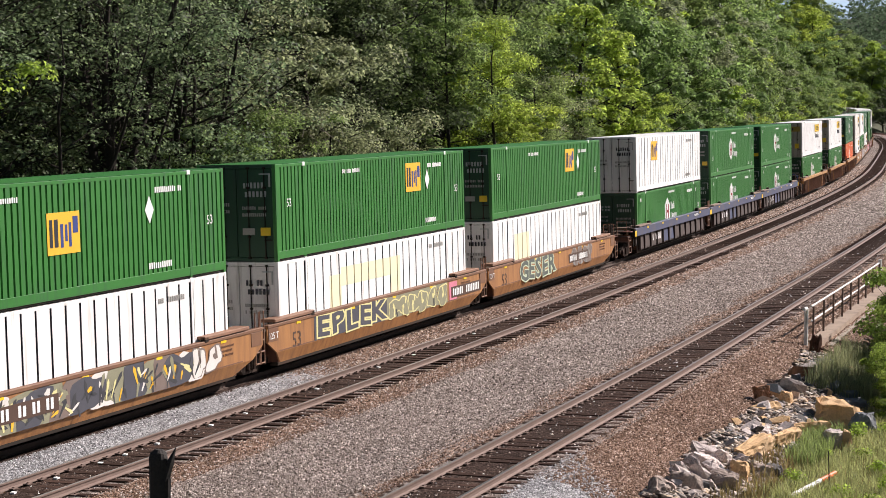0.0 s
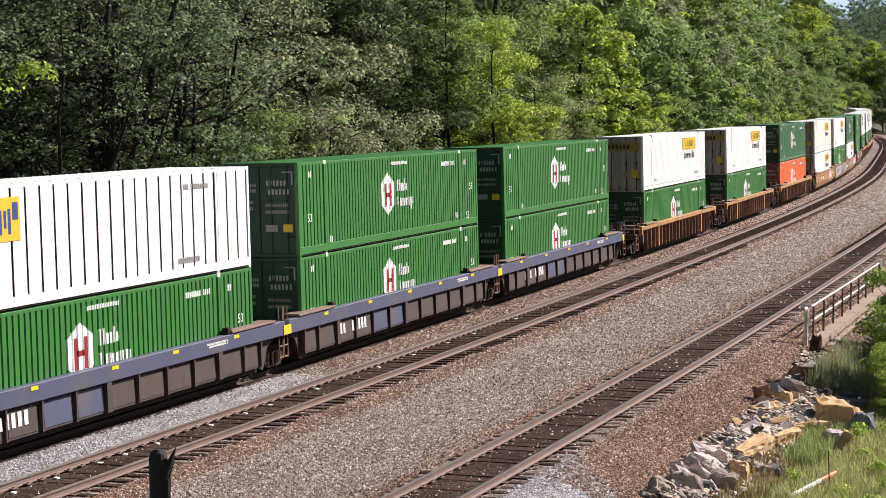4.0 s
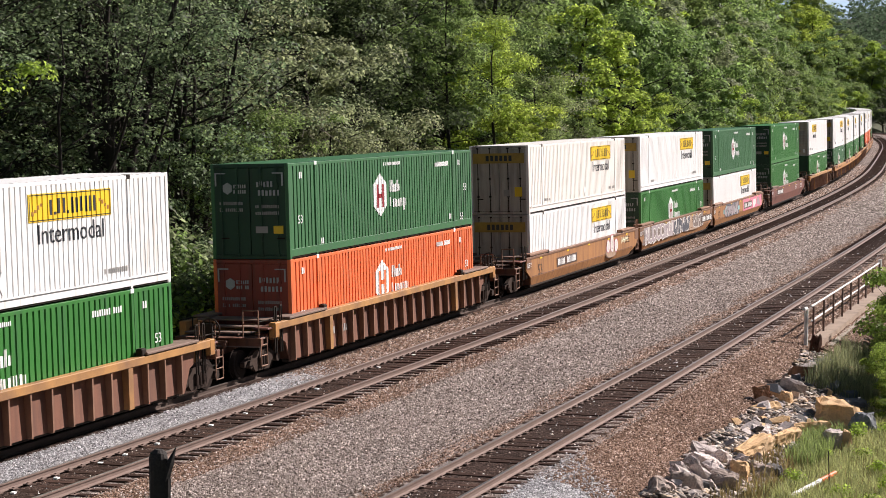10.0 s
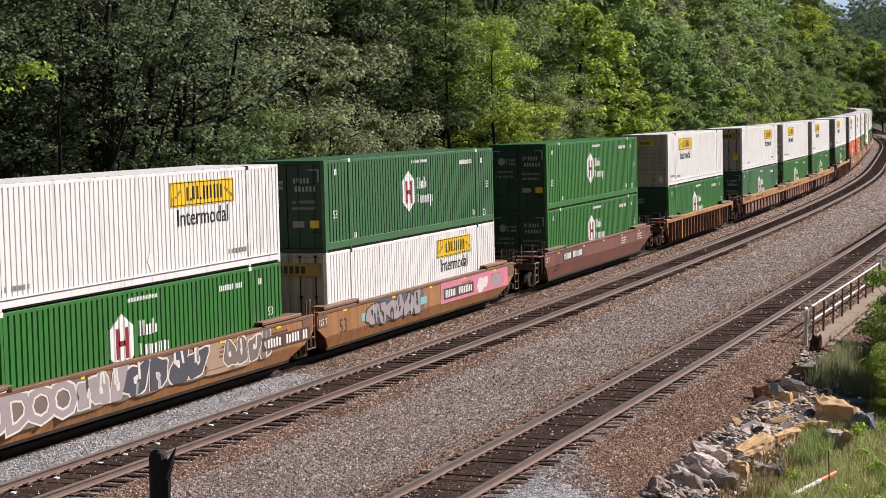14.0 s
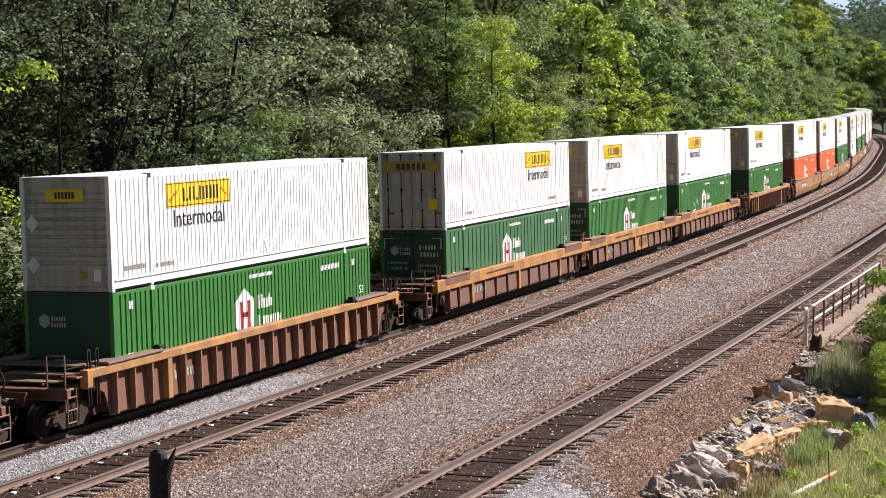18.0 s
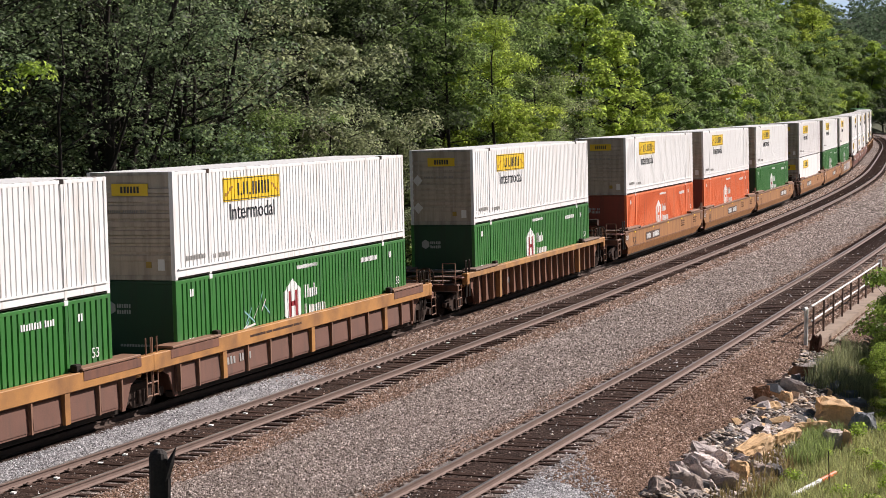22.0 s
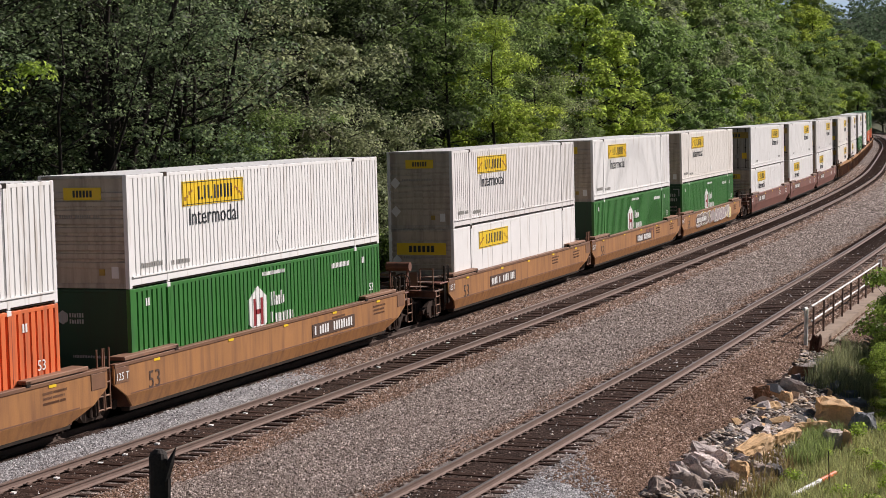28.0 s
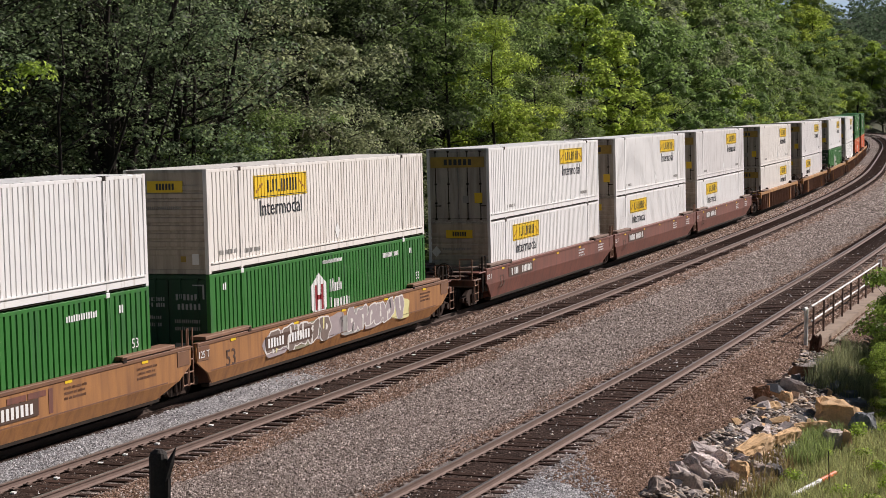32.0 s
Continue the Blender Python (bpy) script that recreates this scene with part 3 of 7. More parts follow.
def build_tracks():
    tie = bpy.data.meshes.new("tie")
    bm = bmesh.new()
    box(bm, -0.115, 0.115, -1.30, 1.30, -0.16, 0.0)
    bmesh.ops.bevel(bm, geom=[e for e in bm.edges if abs(e.verts[0].co.z + e.verts[1].co.z) < 0.01], offset=0.018, segments=1, affect="EDGES")
    bm.to_mesh(tie)
    bm.free()
    tie.materials.append(M["tie"])
    plate = bpy.data.meshes.new("tie_plate")
    bm = bmesh.new()
    for d in (-0.75, 0.75):
        box(bm, -0.09, 0.09, d - 0.17, d + 0.17, 0.0, 0.018)
        for e in (-0.12, 0.12):
            box(bm, -0.02, 0.02, d + e - 0.02, d + e + 0.02, 0.018, 0.045)
    bm.to_mesh(plate)
    bm.free()
    plate.materials.append(M["rail"])
    names = ("railway_track_far", "railway_track_middle", "railway_track_near")
    labels = ("railway track that carries the train", "empty railway track on creosoted wooden ties", "empty railway track with rusty rails on wooden ties")
    for i, c in enumerate(CENTRES):
        track = tagged(empty(names[i]), labels[i], "railway track", kind="structure")
        for sd in (-0.75, 0.75):
            z = rail_z(i, sd)
            r = part("rail", rail_mesh("rail", c + sd, z, -460, 720, 3.0, RAIL_SECTION), "rail" if i else "rail_dark", track)
            part("rail_head", rail_mesh("rail_head", c + sd, z, -460, 720, 3.0, RAIL_HEAD), "rail_top", r, "worn shiny running surface")
        rng = random.Random(40 + i)
        # ties: those nearest are pieces of their own
        s0, s1 = ((52, 60), (47, 121), (46, 118))[i]
        near_list = np.arange(s0, s1, 0.52)
        for s in near_list:
            x, y, h = on_line(s + rng.uniform(-0.05, 0.05), c + rng.uniform(-0.05, 0.05))
            ob = new("tie", tie)
            ob.parent = track
            ob.matrix_basis = pose(float(x), float(y), rail_z(i, 0) - 0.175 + rng.uniform(-0.02, 0.010), math.degrees(rail_z(i, -0.75) - rail_z(i, 0.75)) / 1.5, 0, math.degrees(float(h)) + rng.uniform(-1.5, 1.5))
        verts, faces = [], []
        for s in np.concatenate([np.arange(-120, s0, 0.52), np.arange(near_list[-1] + 0.52, 420, 0.52)]):
            x, y, h = on_line(s, c)
            m = pose(float(x), float(y), rail_z(i, 0) - 0.175, 0, 0, math.degrees(float(h)))
            k = len(verts)
            verts += [tuple(m @ Vector(v)) for v in ((-0.115, -1.3, 0), (0.115, -1.3, 0), (0.115, 1.3, 0), (-0.115, 1.3, 0), (-0.115, -1.3, -0.15), (0.115, -1.3, -0.15), (0.115, 1.3, -0.15), (-0.115, 1.3, -0.15))]
            faces += [(k, k + 1, k + 2, k + 3), (k + 4, k + 5, k + 1, k), (k + 6, k + 7, k + 3, k + 2), (k + 5, k + 6, k + 2, k + 1), (k + 7, k + 4, k, k + 3)]
        me = bpy.data.meshes.new("far_ties")
        me.from_pydata(verts, [], faces)
        tagged(part("far_ties", me, "tie", track), kind="stuff")
        if i:
            verts, faces = [], []
            src = [tuple(v.co) for v in plate.vertices]
            fs = [tuple(p.vertices) for p in plate.polygons]
            for s in near_list:
                x, y, h = on_line(s, c)
                m = pose(float(x), float(y), rail_z(i, 0) - 0.175, 0, 0, math.degrees(float(h)))
                k = len(verts)
                verts += [tuple(m @ Vector(v)) for v in src]
                faces += [tuple(a + k for a in f) for f in fs]
            me = bpy.data.meshes.new("tie_plates")
            me.from_pydata(verts, [], faces)
            tagged(part("tie_plates", me, "rail", track), kind="stuff")
        if i == 1:
            # white tags on some ties, in one row beside the farther rail
            bm = bmesh.new()
            box(bm, -0.055, 0.055, -0.05, 0.05, -0.16, 0.012)
            tag = bpy.data.meshes.new("tie_tag")
            bm.to_mesh(tag)
            bm.free()
            tag.materials.append(M["pale"])
            for s in (49.9, 51.4, 53.0, 54.75, 55.8, 57.25, 59.9, 61.75, 63.2, 66.15, 70.6, 73.5, 76.6, 79.2, 83.9):
                x, y, h = on_line(s, 3.40)
                ob = new("tie_tag", tag)
                ob.parent = track
                ob.matrix_basis = pose(float(x), float(y), rail_z(i, -0.45) - 0.165, 0, 0, math.degrees(float(h)) + rng.uniform(-12, 12))


def build_stones():
    """Loose stones that cover the bed, too many to count; they grow sparser and coarser with distance."""
    rng = np.random.default_rng(5)
    n = 250000
    u = rng.random(n)
    w = 60 * (1 / (1 - u * 0.775) - 1)
    s = 46 + w
    q = rng.uniform(1.12, 15.8, n)
    d_mid, d_near = np.abs(q - MID), np.abs(q - NEAR)
    keep = (np.abs(d_mid - 0.75) > 0.09) & (np.abs(d_near - 0.75) > 0.09)
    inside = (d_mid < 1.22) | (d_near < 1.22)
    keep &= ~inside | (rng.random(n) < 0.04)
    s, q, w, inside = s[keep], q[keep], w[keep], inside[keep]
    n = len(s)
    P = [(0.9, -0.16), (1.0, -0.145), (1.75, -0.15), (2.05, -0.17), (2.3, -0.15), (2.55, -0.12), (5.15, -0.06), (5.6, -0.14), (6.6, -0.30), (8.6, -0.34), (9.6, -0.26), (10.2, -0.16), (13.0, -0.10), (13.5, -0.16), (14.6, -0.46), (15.9, -0.75)]
    z = np.interp(q, [a for a, b in P], [b for a, b in P])
    h = np.interp(s, LINE_S, LINE_H)
    X = np.interp(s, LINE_S, LINE_X) + q * np.sin(h)
    Y = np.interp(s, LINE_S, LINE_Y) - q * np.cos(h)
    base = np.array([(1, 0.1, -0.3), (-0.15, 1, -0.3), (-1, -0.1, -0.3), (0.1, -1, -0.3), (0.1, 0.05, 1.0)])
    fs = np.array([(0, 1, 4), (1, 2, 4), (2, 3, 4), (3, 0, 4)])
    a = rng.uniform(0, 2 * np.pi, n)
    size = 0.0185 * (1 + w / 60) * rng.uniform(0.55, 1.35, n)
    V = base[None] * (1 + 0.30 * rng.standard_normal((n, 5, 1)))
    V[:, 4, :2] += rng.uniform(-0.6, 0.6, (n, 2))
    V *= size[:, None, None]
    V[..., 2] *= (0.82 / (1 + w / 200))[:, None]
    Vx = V[..., 0] * np.cos(a)[:, None] - V[..., 1] * np.sin(a)[:, None]
    Vy = V[..., 0] * np.sin(a)[:, None] + V[..., 1] * np.cos(a)[:, None]
    co = np.stack([Vx + X[:, None], Vy + Y[:, None], V[..., 2] + z[:, None] + 0.02], -1)
    wob = 0.25 * np.sin(s * 0.7) + 0.15 * np.sin(s * 1.9) + rng.normal(0, 0.15, n)
    clean = ((q < 2.6) & (s < 69.5 + 2 * wob + rng.normal(0, 1.8, n))) | ((q > 12.7) & (q < 14.4 + wob) & (s < 60.2 - 1.6 * (q - 13) + 2 * wob)) | (inside & (rng.random(n) < 0.3))
    brown = ~clean & ((q > 12.7) | ((q < 5.8 + 0.6 * wob) & (rng.random(n) < 0.65)) | ((q > 9.7 + wob) & (q < 10.6)))
    for name, sel, m, lab in (("loose_stones", ~clean & ~brown, "stone", "loose grey ballast stones"), ("loose_brown_stones", brown, "stone_brown", "loose brown ballast stones"),
                              ("loose_clean_stones", clean, "stone_pale", "loose whitish ballast stones")):
        C = co[sel].reshape(-1, 3)
        k = int(sel.sum())
        F = (fs[None] + (np.arange(k) * 5)[:, None, None]).reshape(-1, 3)
        tagged(new(name, fast_mesh(name, C, F, m)), lab, "ballast stones", kind="stuff")


def fast_mesh(name, V, F, material):
    me = bpy.data.meshes.new(name)
    V = np.ascontiguousarray(V, dtype=np.float32)
    F = np.ascontiguousarray(F, dtype=np.int32)
    me.vertices.add(len(V))
    me.vertices.foreach_set("co", V.ravel())
    me.loops.add(F.size)
    me.loops.foreach_set("vertex_index", F.ravel())
    me.polygons.add(len(F))
    me.polygons.foreach_set("loop_start", np.arange(0, F.size, F.shape[1], dtype=np.int32))
    me.update(calc_edges=True)
    me.validate()
    me.materials.append(M[material])
    return me


M["stone_brown"] = stone_mat("brown_ballast_stone", [(0.025, 0.015, 0.010), (0.112, 0.066, 0.045), (0.223, 0.142, 0.102), (0.365, 0.251, 0.193), (0.690, 0.544, 0.468)])
M["stone"] = stone_mat("ballast_stone", [(0.022, 0.018, 0.014), (0.117, 0.092, 0.078), (0.259, 0.210, 0.184), (0.416, 0.345, 0.310), (0.751, 0.652, 0.601)])
M["stone_pale"] = stone_mat("pale_ballast_stone", [(0.065, 0.063, 0.065), (0.25, 0.243, 0.247), (0.42, 0.41, 0.418), (0.70, 0.69, 0.70)])

build_ground()
build_bed()
build_tracks()
build_stones()


# ---- containers: 53-foot boxes, 16.15 x 2.60 x 2.896 m ----
LB, WB, HB = 16.15, 2.60, 2.896
HX = LB / 2
POST = 6.10
SLOT = 0.085  # from a post's middle to where the ribbed panels begin


def rib_steps(x0, x1, pitch):
    """The slightly uneven starts and widths of the ribs between two posts."""
    n = max(1, round((x1 - x0) / pitch))
    rng = random.Random(n * 7 + int(x0 * 10))
    steps = [1 + rng.uniform(-0.07, 0.07) for _ in range(n)]
    k = (x1 - x0) / sum(steps)
    rows, a = [], x0
    for w in steps:
        rows.append((a, w * k))
        a += w * k
    return rows


def corrugated(x0, x1, pitch, flat, depth, slope, y, z0, z1):
    """A vertical-ribbed wall; y is its outer face, the ribs go inwards."""
    d = depth if y < 0 else -depth
    pts = []
    for a, p in rib_steps(x0, x1, pitch):
        f, w = p * flat, p * slope
        pts += [(a, y), (a + f, y), (a + f + w, y + d), (a + p - w, y + d)]
    pts.append((x1, y))
    bm = bmesh.new()
    lo = [bm.verts.new((a, b, z0)) for a, b in pts]
    hi = [bm.verts.new((a, b, z1)) for a, b in pts]
    for i in range(len(pts) - 1):
        f = (lo[i], lo[i + 1], hi[i + 1], hi[i])
        bm.faces.new(f if y < 0 else f[::-1])
    return bm


def over_ribs(src, rib, cx):
    """Paint or film laid over ribs: a flat shape, centred at cx on the wall, goes down into each groove."""
    bm = src
    if not isinstance(src, bmesh.types.BMesh):
        bm = bmesh.new()
        bm.from_mesh(src)
    pitch, flat, depth, slope = rib
    xs = [v.co.x for v in bm.verts]
    for a, p in rib_steps(-POST + SLOT, POST - SLOT, pitch):
        g0, g1 = a + p * flat - cx, a + p - cx
        if g1 < min(xs) or g0 > max(xs):
            continue
        for x in (g0, g0 + p * slope, g1 - p * slope, g1):
            bmesh.ops.bisect_plane(bm, geom=bm.verts[:] + bm.edges[:] + bm.faces[:], plane_co=(x, 0, 0), plane_no=(1, 0, 0), dist=1e-5)
        for v in bm.verts:
            if g0 + p * slope - 1e-4 < v.co.x < g1 - p * slope + 1e-4:
                v.co.y += depth
    return bm


def bars(rows, h, rng, gap=0.40):
    """Small unreadable writing: short upright bars in rows (x0, x1, z)."""
    bm = bmesh.new()
    for x0, x1, z in rows:
        n = max(2, int((x1 - x0) / (h * 0.66)))
        w = (x1 - x0) / n
        for i in range(n):
            a = x0 + i * w
            if rng.random() < 0.93:
                box(bm, a, a + w * (1 - gap), -0.003, 0.003, z - h / 2, z + h / 2 * rng.choice((1, 1, 0.8)))
    return bm


def on_side(side, ob, x, z=0.0):
    """Sets a flat part, built facing -y, on a long side: -1 the camera's side, 1 the other."""
    ob.matrix_basis = pose(x, -WB / 2 - 0.006, z) if side < 0 else pose(x, WB / 2 + 0.006, z, 0, 0, 180)
    return ob


_boxes = {}


def container(kind, nose):
    """One container, built once for each look. nose: its closed front leads, not its doors."""
    key = (kind, nose)
    if key in _boxes:
        return _boxes[key]
    LOOK = {
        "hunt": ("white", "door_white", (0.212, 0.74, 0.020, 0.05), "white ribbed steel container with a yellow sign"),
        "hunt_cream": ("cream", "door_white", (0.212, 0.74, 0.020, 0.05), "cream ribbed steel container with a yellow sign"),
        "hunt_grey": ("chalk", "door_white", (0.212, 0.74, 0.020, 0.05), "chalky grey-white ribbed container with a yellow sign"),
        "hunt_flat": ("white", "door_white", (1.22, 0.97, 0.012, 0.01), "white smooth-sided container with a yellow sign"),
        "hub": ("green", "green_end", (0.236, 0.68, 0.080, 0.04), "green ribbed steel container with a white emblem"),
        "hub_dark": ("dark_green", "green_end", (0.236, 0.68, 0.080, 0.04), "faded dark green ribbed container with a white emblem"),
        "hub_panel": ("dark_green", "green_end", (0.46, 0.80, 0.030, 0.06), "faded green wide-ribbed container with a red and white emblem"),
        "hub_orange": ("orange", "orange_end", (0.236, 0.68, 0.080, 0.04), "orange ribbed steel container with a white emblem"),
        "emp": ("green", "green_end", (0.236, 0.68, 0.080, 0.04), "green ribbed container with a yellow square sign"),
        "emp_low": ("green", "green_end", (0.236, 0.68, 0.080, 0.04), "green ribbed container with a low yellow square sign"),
        "emp_white": ("white", "chalk", (0.61, 0.865, 0.13, 0.004), "white container with dark upright panel joints"),
        "emp_white_sign": ("white", "chalk", (0.61, 0.865, 0.13, 0.004), "white panelled container with a yellow square sign"),
    }
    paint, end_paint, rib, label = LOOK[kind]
    rng = random.Random(hash_of(kind) + nose)
    top = tagged(empty("container"), label + (", closed end leading" if nose else ", doors leading"), "container", group="containers on the train")
    df = 1 if nose else -1  # the doors' end
    # ribbed walls between posts, on both sides
    pitch, flat, depth, slope = rib
    for sd in (-1, 1):
        y = sd * (WB / 2 - 0.004)
        for a, b in ((-HX + 0.14, -POST - SLOT), (-POST + SLOT, POST - SLOT), (POST + SLOT, HX - 0.14)) if sd < 0 else ((-HX + 0.14, HX - 0.14),):
            panel = part("side_panel", corrugated(a, b, pitch, flat, depth, slope, y, 0.30, HB - 0.10), paint, top)
            if kind.startswith("emp_white"):
                # the faces inside the joints between the plates are dark
                panel.data.materials.append(M["ink"])
                for f in panel.data.polygons:
                    f.material_index = int(abs(f.center.y) < WB / 2 - 0.01)
        low = 0.30
        bm = slab(-HX + 0.1, HX - 0.1, sd * (WB / 2 - 0.07), sd * WB / 2, 0.07, low, 0.008)
        if kind.startswith("hunt"):
            y0, y1 = sorted((sd * WB / 2, sd * (WB / 2 + 0.035)))
            box(bm, -HX + 0.15, HX - 0.15, y0, y1, low - 0.03, low + 0.005)
        part("bottom_rail", bm, paint, top)
        part("top_rail", slab(-HX + 0.1, HX - 0.1, sd * (WB / 2 - 0.07), sd * WB / 2, HB - 0.11, HB - 0.02, 0.008), paint, top)
        for x in (-POST, POST) if sd < 0 else ():
            part("stacking_post", slab(x - 0.062, x + 0.062, sd * (WB / 2 - 0.08), sd * (WB / 2 + 0.004), 0.02, HB - 0.02, 0.01), paint, top)
            part("corner_casting", slab(x - 0.09, x + 0.09, sd * (WB / 2 - 0.16), sd * (WB / 2 + 0.008), HB - 0.12, HB + 0.004, 0.01), "pale" if kind.startswith(("hub", "emp")) else "dark", top, "lifting fitting")
        for e in (-1, 1):
            part("corner_post", slab(e * (HX - 0.15), e * HX, sd * (WB / 2 - 0.12), sd * (WB / 2 - 0.001), 0.0, HB - 0.005, 0.012), paint, top)
    # roof of shallow cross ribs, floor
    bm = bmesh.new()
    n = 52
    xs = [(-HX + 0.1 + (LB - 0.2) * i / (n * 4), (0, 0, 0.014, 0.014)[i % 4]) for i in range(n * 4 + 1)]
    a = [bm.verts.new((x, -WB / 2 + 0.03, HB - 0.022 + d)) for x, d in xs]
    b = [bm.verts.new((x, WB / 2 - 0.03, HB - 0.022 + d)) for x, d in xs]
    for i in range(len(xs) - 1):
        bm.faces.new((a[i], a[i + 1], b[i + 1], b[i]))
    part("roof", bm, paint, top)
    part("floor", slab(-HX + 0.05, HX - 0.05, -WB / 2 + 0.03, WB / 2 - 0.03, 0.03, 0.14), "dark", top)
    # doors
    xo = df * HX
    for sd in (-1, 1):
        y0, y1 = sd * 0.012, sd * (WB / 2 - 0.10)
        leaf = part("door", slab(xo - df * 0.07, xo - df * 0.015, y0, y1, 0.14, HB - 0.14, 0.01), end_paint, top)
        for k in (0.42, 0.98):
            bm = bmesh.new()
            y = sd * (k * 0.95)
            rod(bm, (xo + df * 0.02, y, 0.10), (xo + df * 0.02, y, HB - 0.10), 0.019, n=8)
            for z in (0.12, 0.75, 1.5, 2.2, HB - 0.12):
                box(bm, min(xo - df * 0.02, xo + df * 0.035), max(xo - df * 0.02, xo + df * 0.035), y - 0.045, y + 0.045, z - 0.03, z + 0.03)
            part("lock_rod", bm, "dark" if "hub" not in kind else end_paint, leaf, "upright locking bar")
            if k > 0.5:
                part("door_handle", slab(xo + df * 0.01, xo + df * 0.05, y - 0.22, y + 0.03, 0.62, 0.66, 0.004), "dark", leaf)
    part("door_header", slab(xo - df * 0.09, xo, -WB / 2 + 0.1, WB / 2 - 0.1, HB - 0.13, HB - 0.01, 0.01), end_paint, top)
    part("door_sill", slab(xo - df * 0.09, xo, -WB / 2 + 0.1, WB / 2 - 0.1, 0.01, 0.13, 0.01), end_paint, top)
    # closed front: level ribs
    xn = -df * HX
    bm = bmesh.new()
    prof = []
    n = 9
    for i in range(n):
        a = 0.55 + i * (HB - 0.90) / n
        prof += [(a, 0.015), (a + 0.12, 0.015), (a + 0.14, 0.06), (a + 0.20, 0.06)]
    prof = [(0.10, 0.03), (0.5, 0.03)] + prof + [(HB - 0.06, 0.03)]
    if "hub" in kind:
        prof = [(0.10, 0.03), (HB - 0.06, 0.03)]
    a = [bm.verts.new((xn + df * d, -WB / 2 + 0.11, z)) for z, d in prof]
    b = [bm.verts.new((xn + df * d, WB / 2 - 0.11, z)) for z, d in prof]
    for i in range(len(prof) - 1):
        f = (a[i], b[i], b[i + 1], a[i + 1])
        bm.faces.new(f if df < 0 else f[::-1])
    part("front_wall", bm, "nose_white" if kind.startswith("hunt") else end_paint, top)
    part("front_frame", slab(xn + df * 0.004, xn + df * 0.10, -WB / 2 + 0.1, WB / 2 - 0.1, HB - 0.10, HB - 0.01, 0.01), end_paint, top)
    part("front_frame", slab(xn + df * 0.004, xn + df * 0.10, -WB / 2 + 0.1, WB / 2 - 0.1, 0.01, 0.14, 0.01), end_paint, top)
    # marks on the long side
    for sd in (-1,):
        if kind.startswith("hunt"):
            cx = -df * (HX - 4.62)
            bm = bmesh.new()
            box(bm, -1.78, 1.78, -0.006, 0.004, -0.33, 0.33)
            sign = on_side(sd, part("sign", over_ribs(bm, rib, cx), "yellow", top, "yellow sign with a dark border and bars for a name"), cx, 2.27)
            bm = bmesh.new()
            for x0, x1, z0, z1 in ((-1.75, 1.75, 0.285, 0.305), (-1.75, 1.75, -0.305, -0.285), (-1.75, -1.73, -0.285, 0.285), (1.73, 1.75, -0.285, 0.285)):
                box(bm, x0, x1, -0.010, -0.006, z0, z1)
            part("sign_border", over_ribs(bm, rib, cx), "ink", sign)
            bm = bmesh.new()
            for x, z0, z1 in ((-0.92, -0.19, 0.17), (-0.74, -0.19, -0.12), (-0.58, -0.17, 0.19), (-0.36, -0.17, 0.19), (-0.20, -0.19, -0.12), (0.0, -0.19, 0.19), (0.19, -0.19, 0.17), (0.38, -0.17, 0.19), (0.60, -0.19, 0.19), (0.78, -0.19, 0.19), (0.97, -0.19, 0.19)):
                box(bm, x, x + 0.10, -0.010, -0.006, z0, z1)
            part("sign_lettering", over_ribs(bm, rib, cx), "ink", sign, "dark bars")
            bm = bmesh.new()
            for s_ in (-1, 1):
                for k in range(4):
                    x = s_ * (1.22 + 0.12 * k)
                    z = 0.10 - 0.07 * k
                    box(bm, min(x, x + s_ * 0.09), max(x, x + s_ * 0.09), -0.010, -0.006, z - 0.07, z + 0.03 * (k % 2))
            part("sign_ornament", bm, "sign_brown", sign, "dark scroll at both ends")
            if kind != "hunt_flat":
                on_side(sd, part("word", over_ribs(lettering("Intermodal", 0.66), rib, cx), "ink", top, "dark word Intermodal"), cx, 1.62)
            bm = bmesh.new()
            prism(bm, [(-0.17, 0), (0, -0.27), (0.17, 0), (0, 0.27)], -0.005, 0.004)
            on_side(sd, part("placard", bm, "pale", top, "white diamond"), 0.55, 0.64)
            on_side(sd, part("small_lettering", bars([(-0.55, 0.55, 0)], 0.13, rng), "spray_grey", top), -6.9 if nose else 5.4, 0.55)
            on_side(sd, part("small_lettering", bars([(-0.5, 0.5, 0)], 0.12, rng), "spray_grey", top), -5.4, 0.5)
        elif kind.startswith("hub"):
            # painted over the ribs
            bm = bmesh.new()
            prism(bm, [(-0.58, -0.36), (0, -0.72), (0.58, -0.36), (0.58, 0.36), (0, 0.72), (-0.58, 0.36)], -0.006, 0.004)
            em = on_side(sd, part("emblem", over_ribs(bm, rib, -0.98), "pale", top, "white upright hexagon emblem"), -0.98, 1.60)
            bm = bmesh.new()
            for x0, x1, z0, z1 in ((-0.30, -0.15, -0.42, 0.36), (0.15, 0.30, -0.42, 0.36), (-0.15, 0.15, -0.10, 0.04)):
                box(bm, x0, x1, -0.010, -0.006, z0, z1)
            part("emblem_lettering", over_ribs(bm, rib, -0.98), "orange" if kind == "hub_orange" else "red_ink", em)
            bm = bmesh.new()
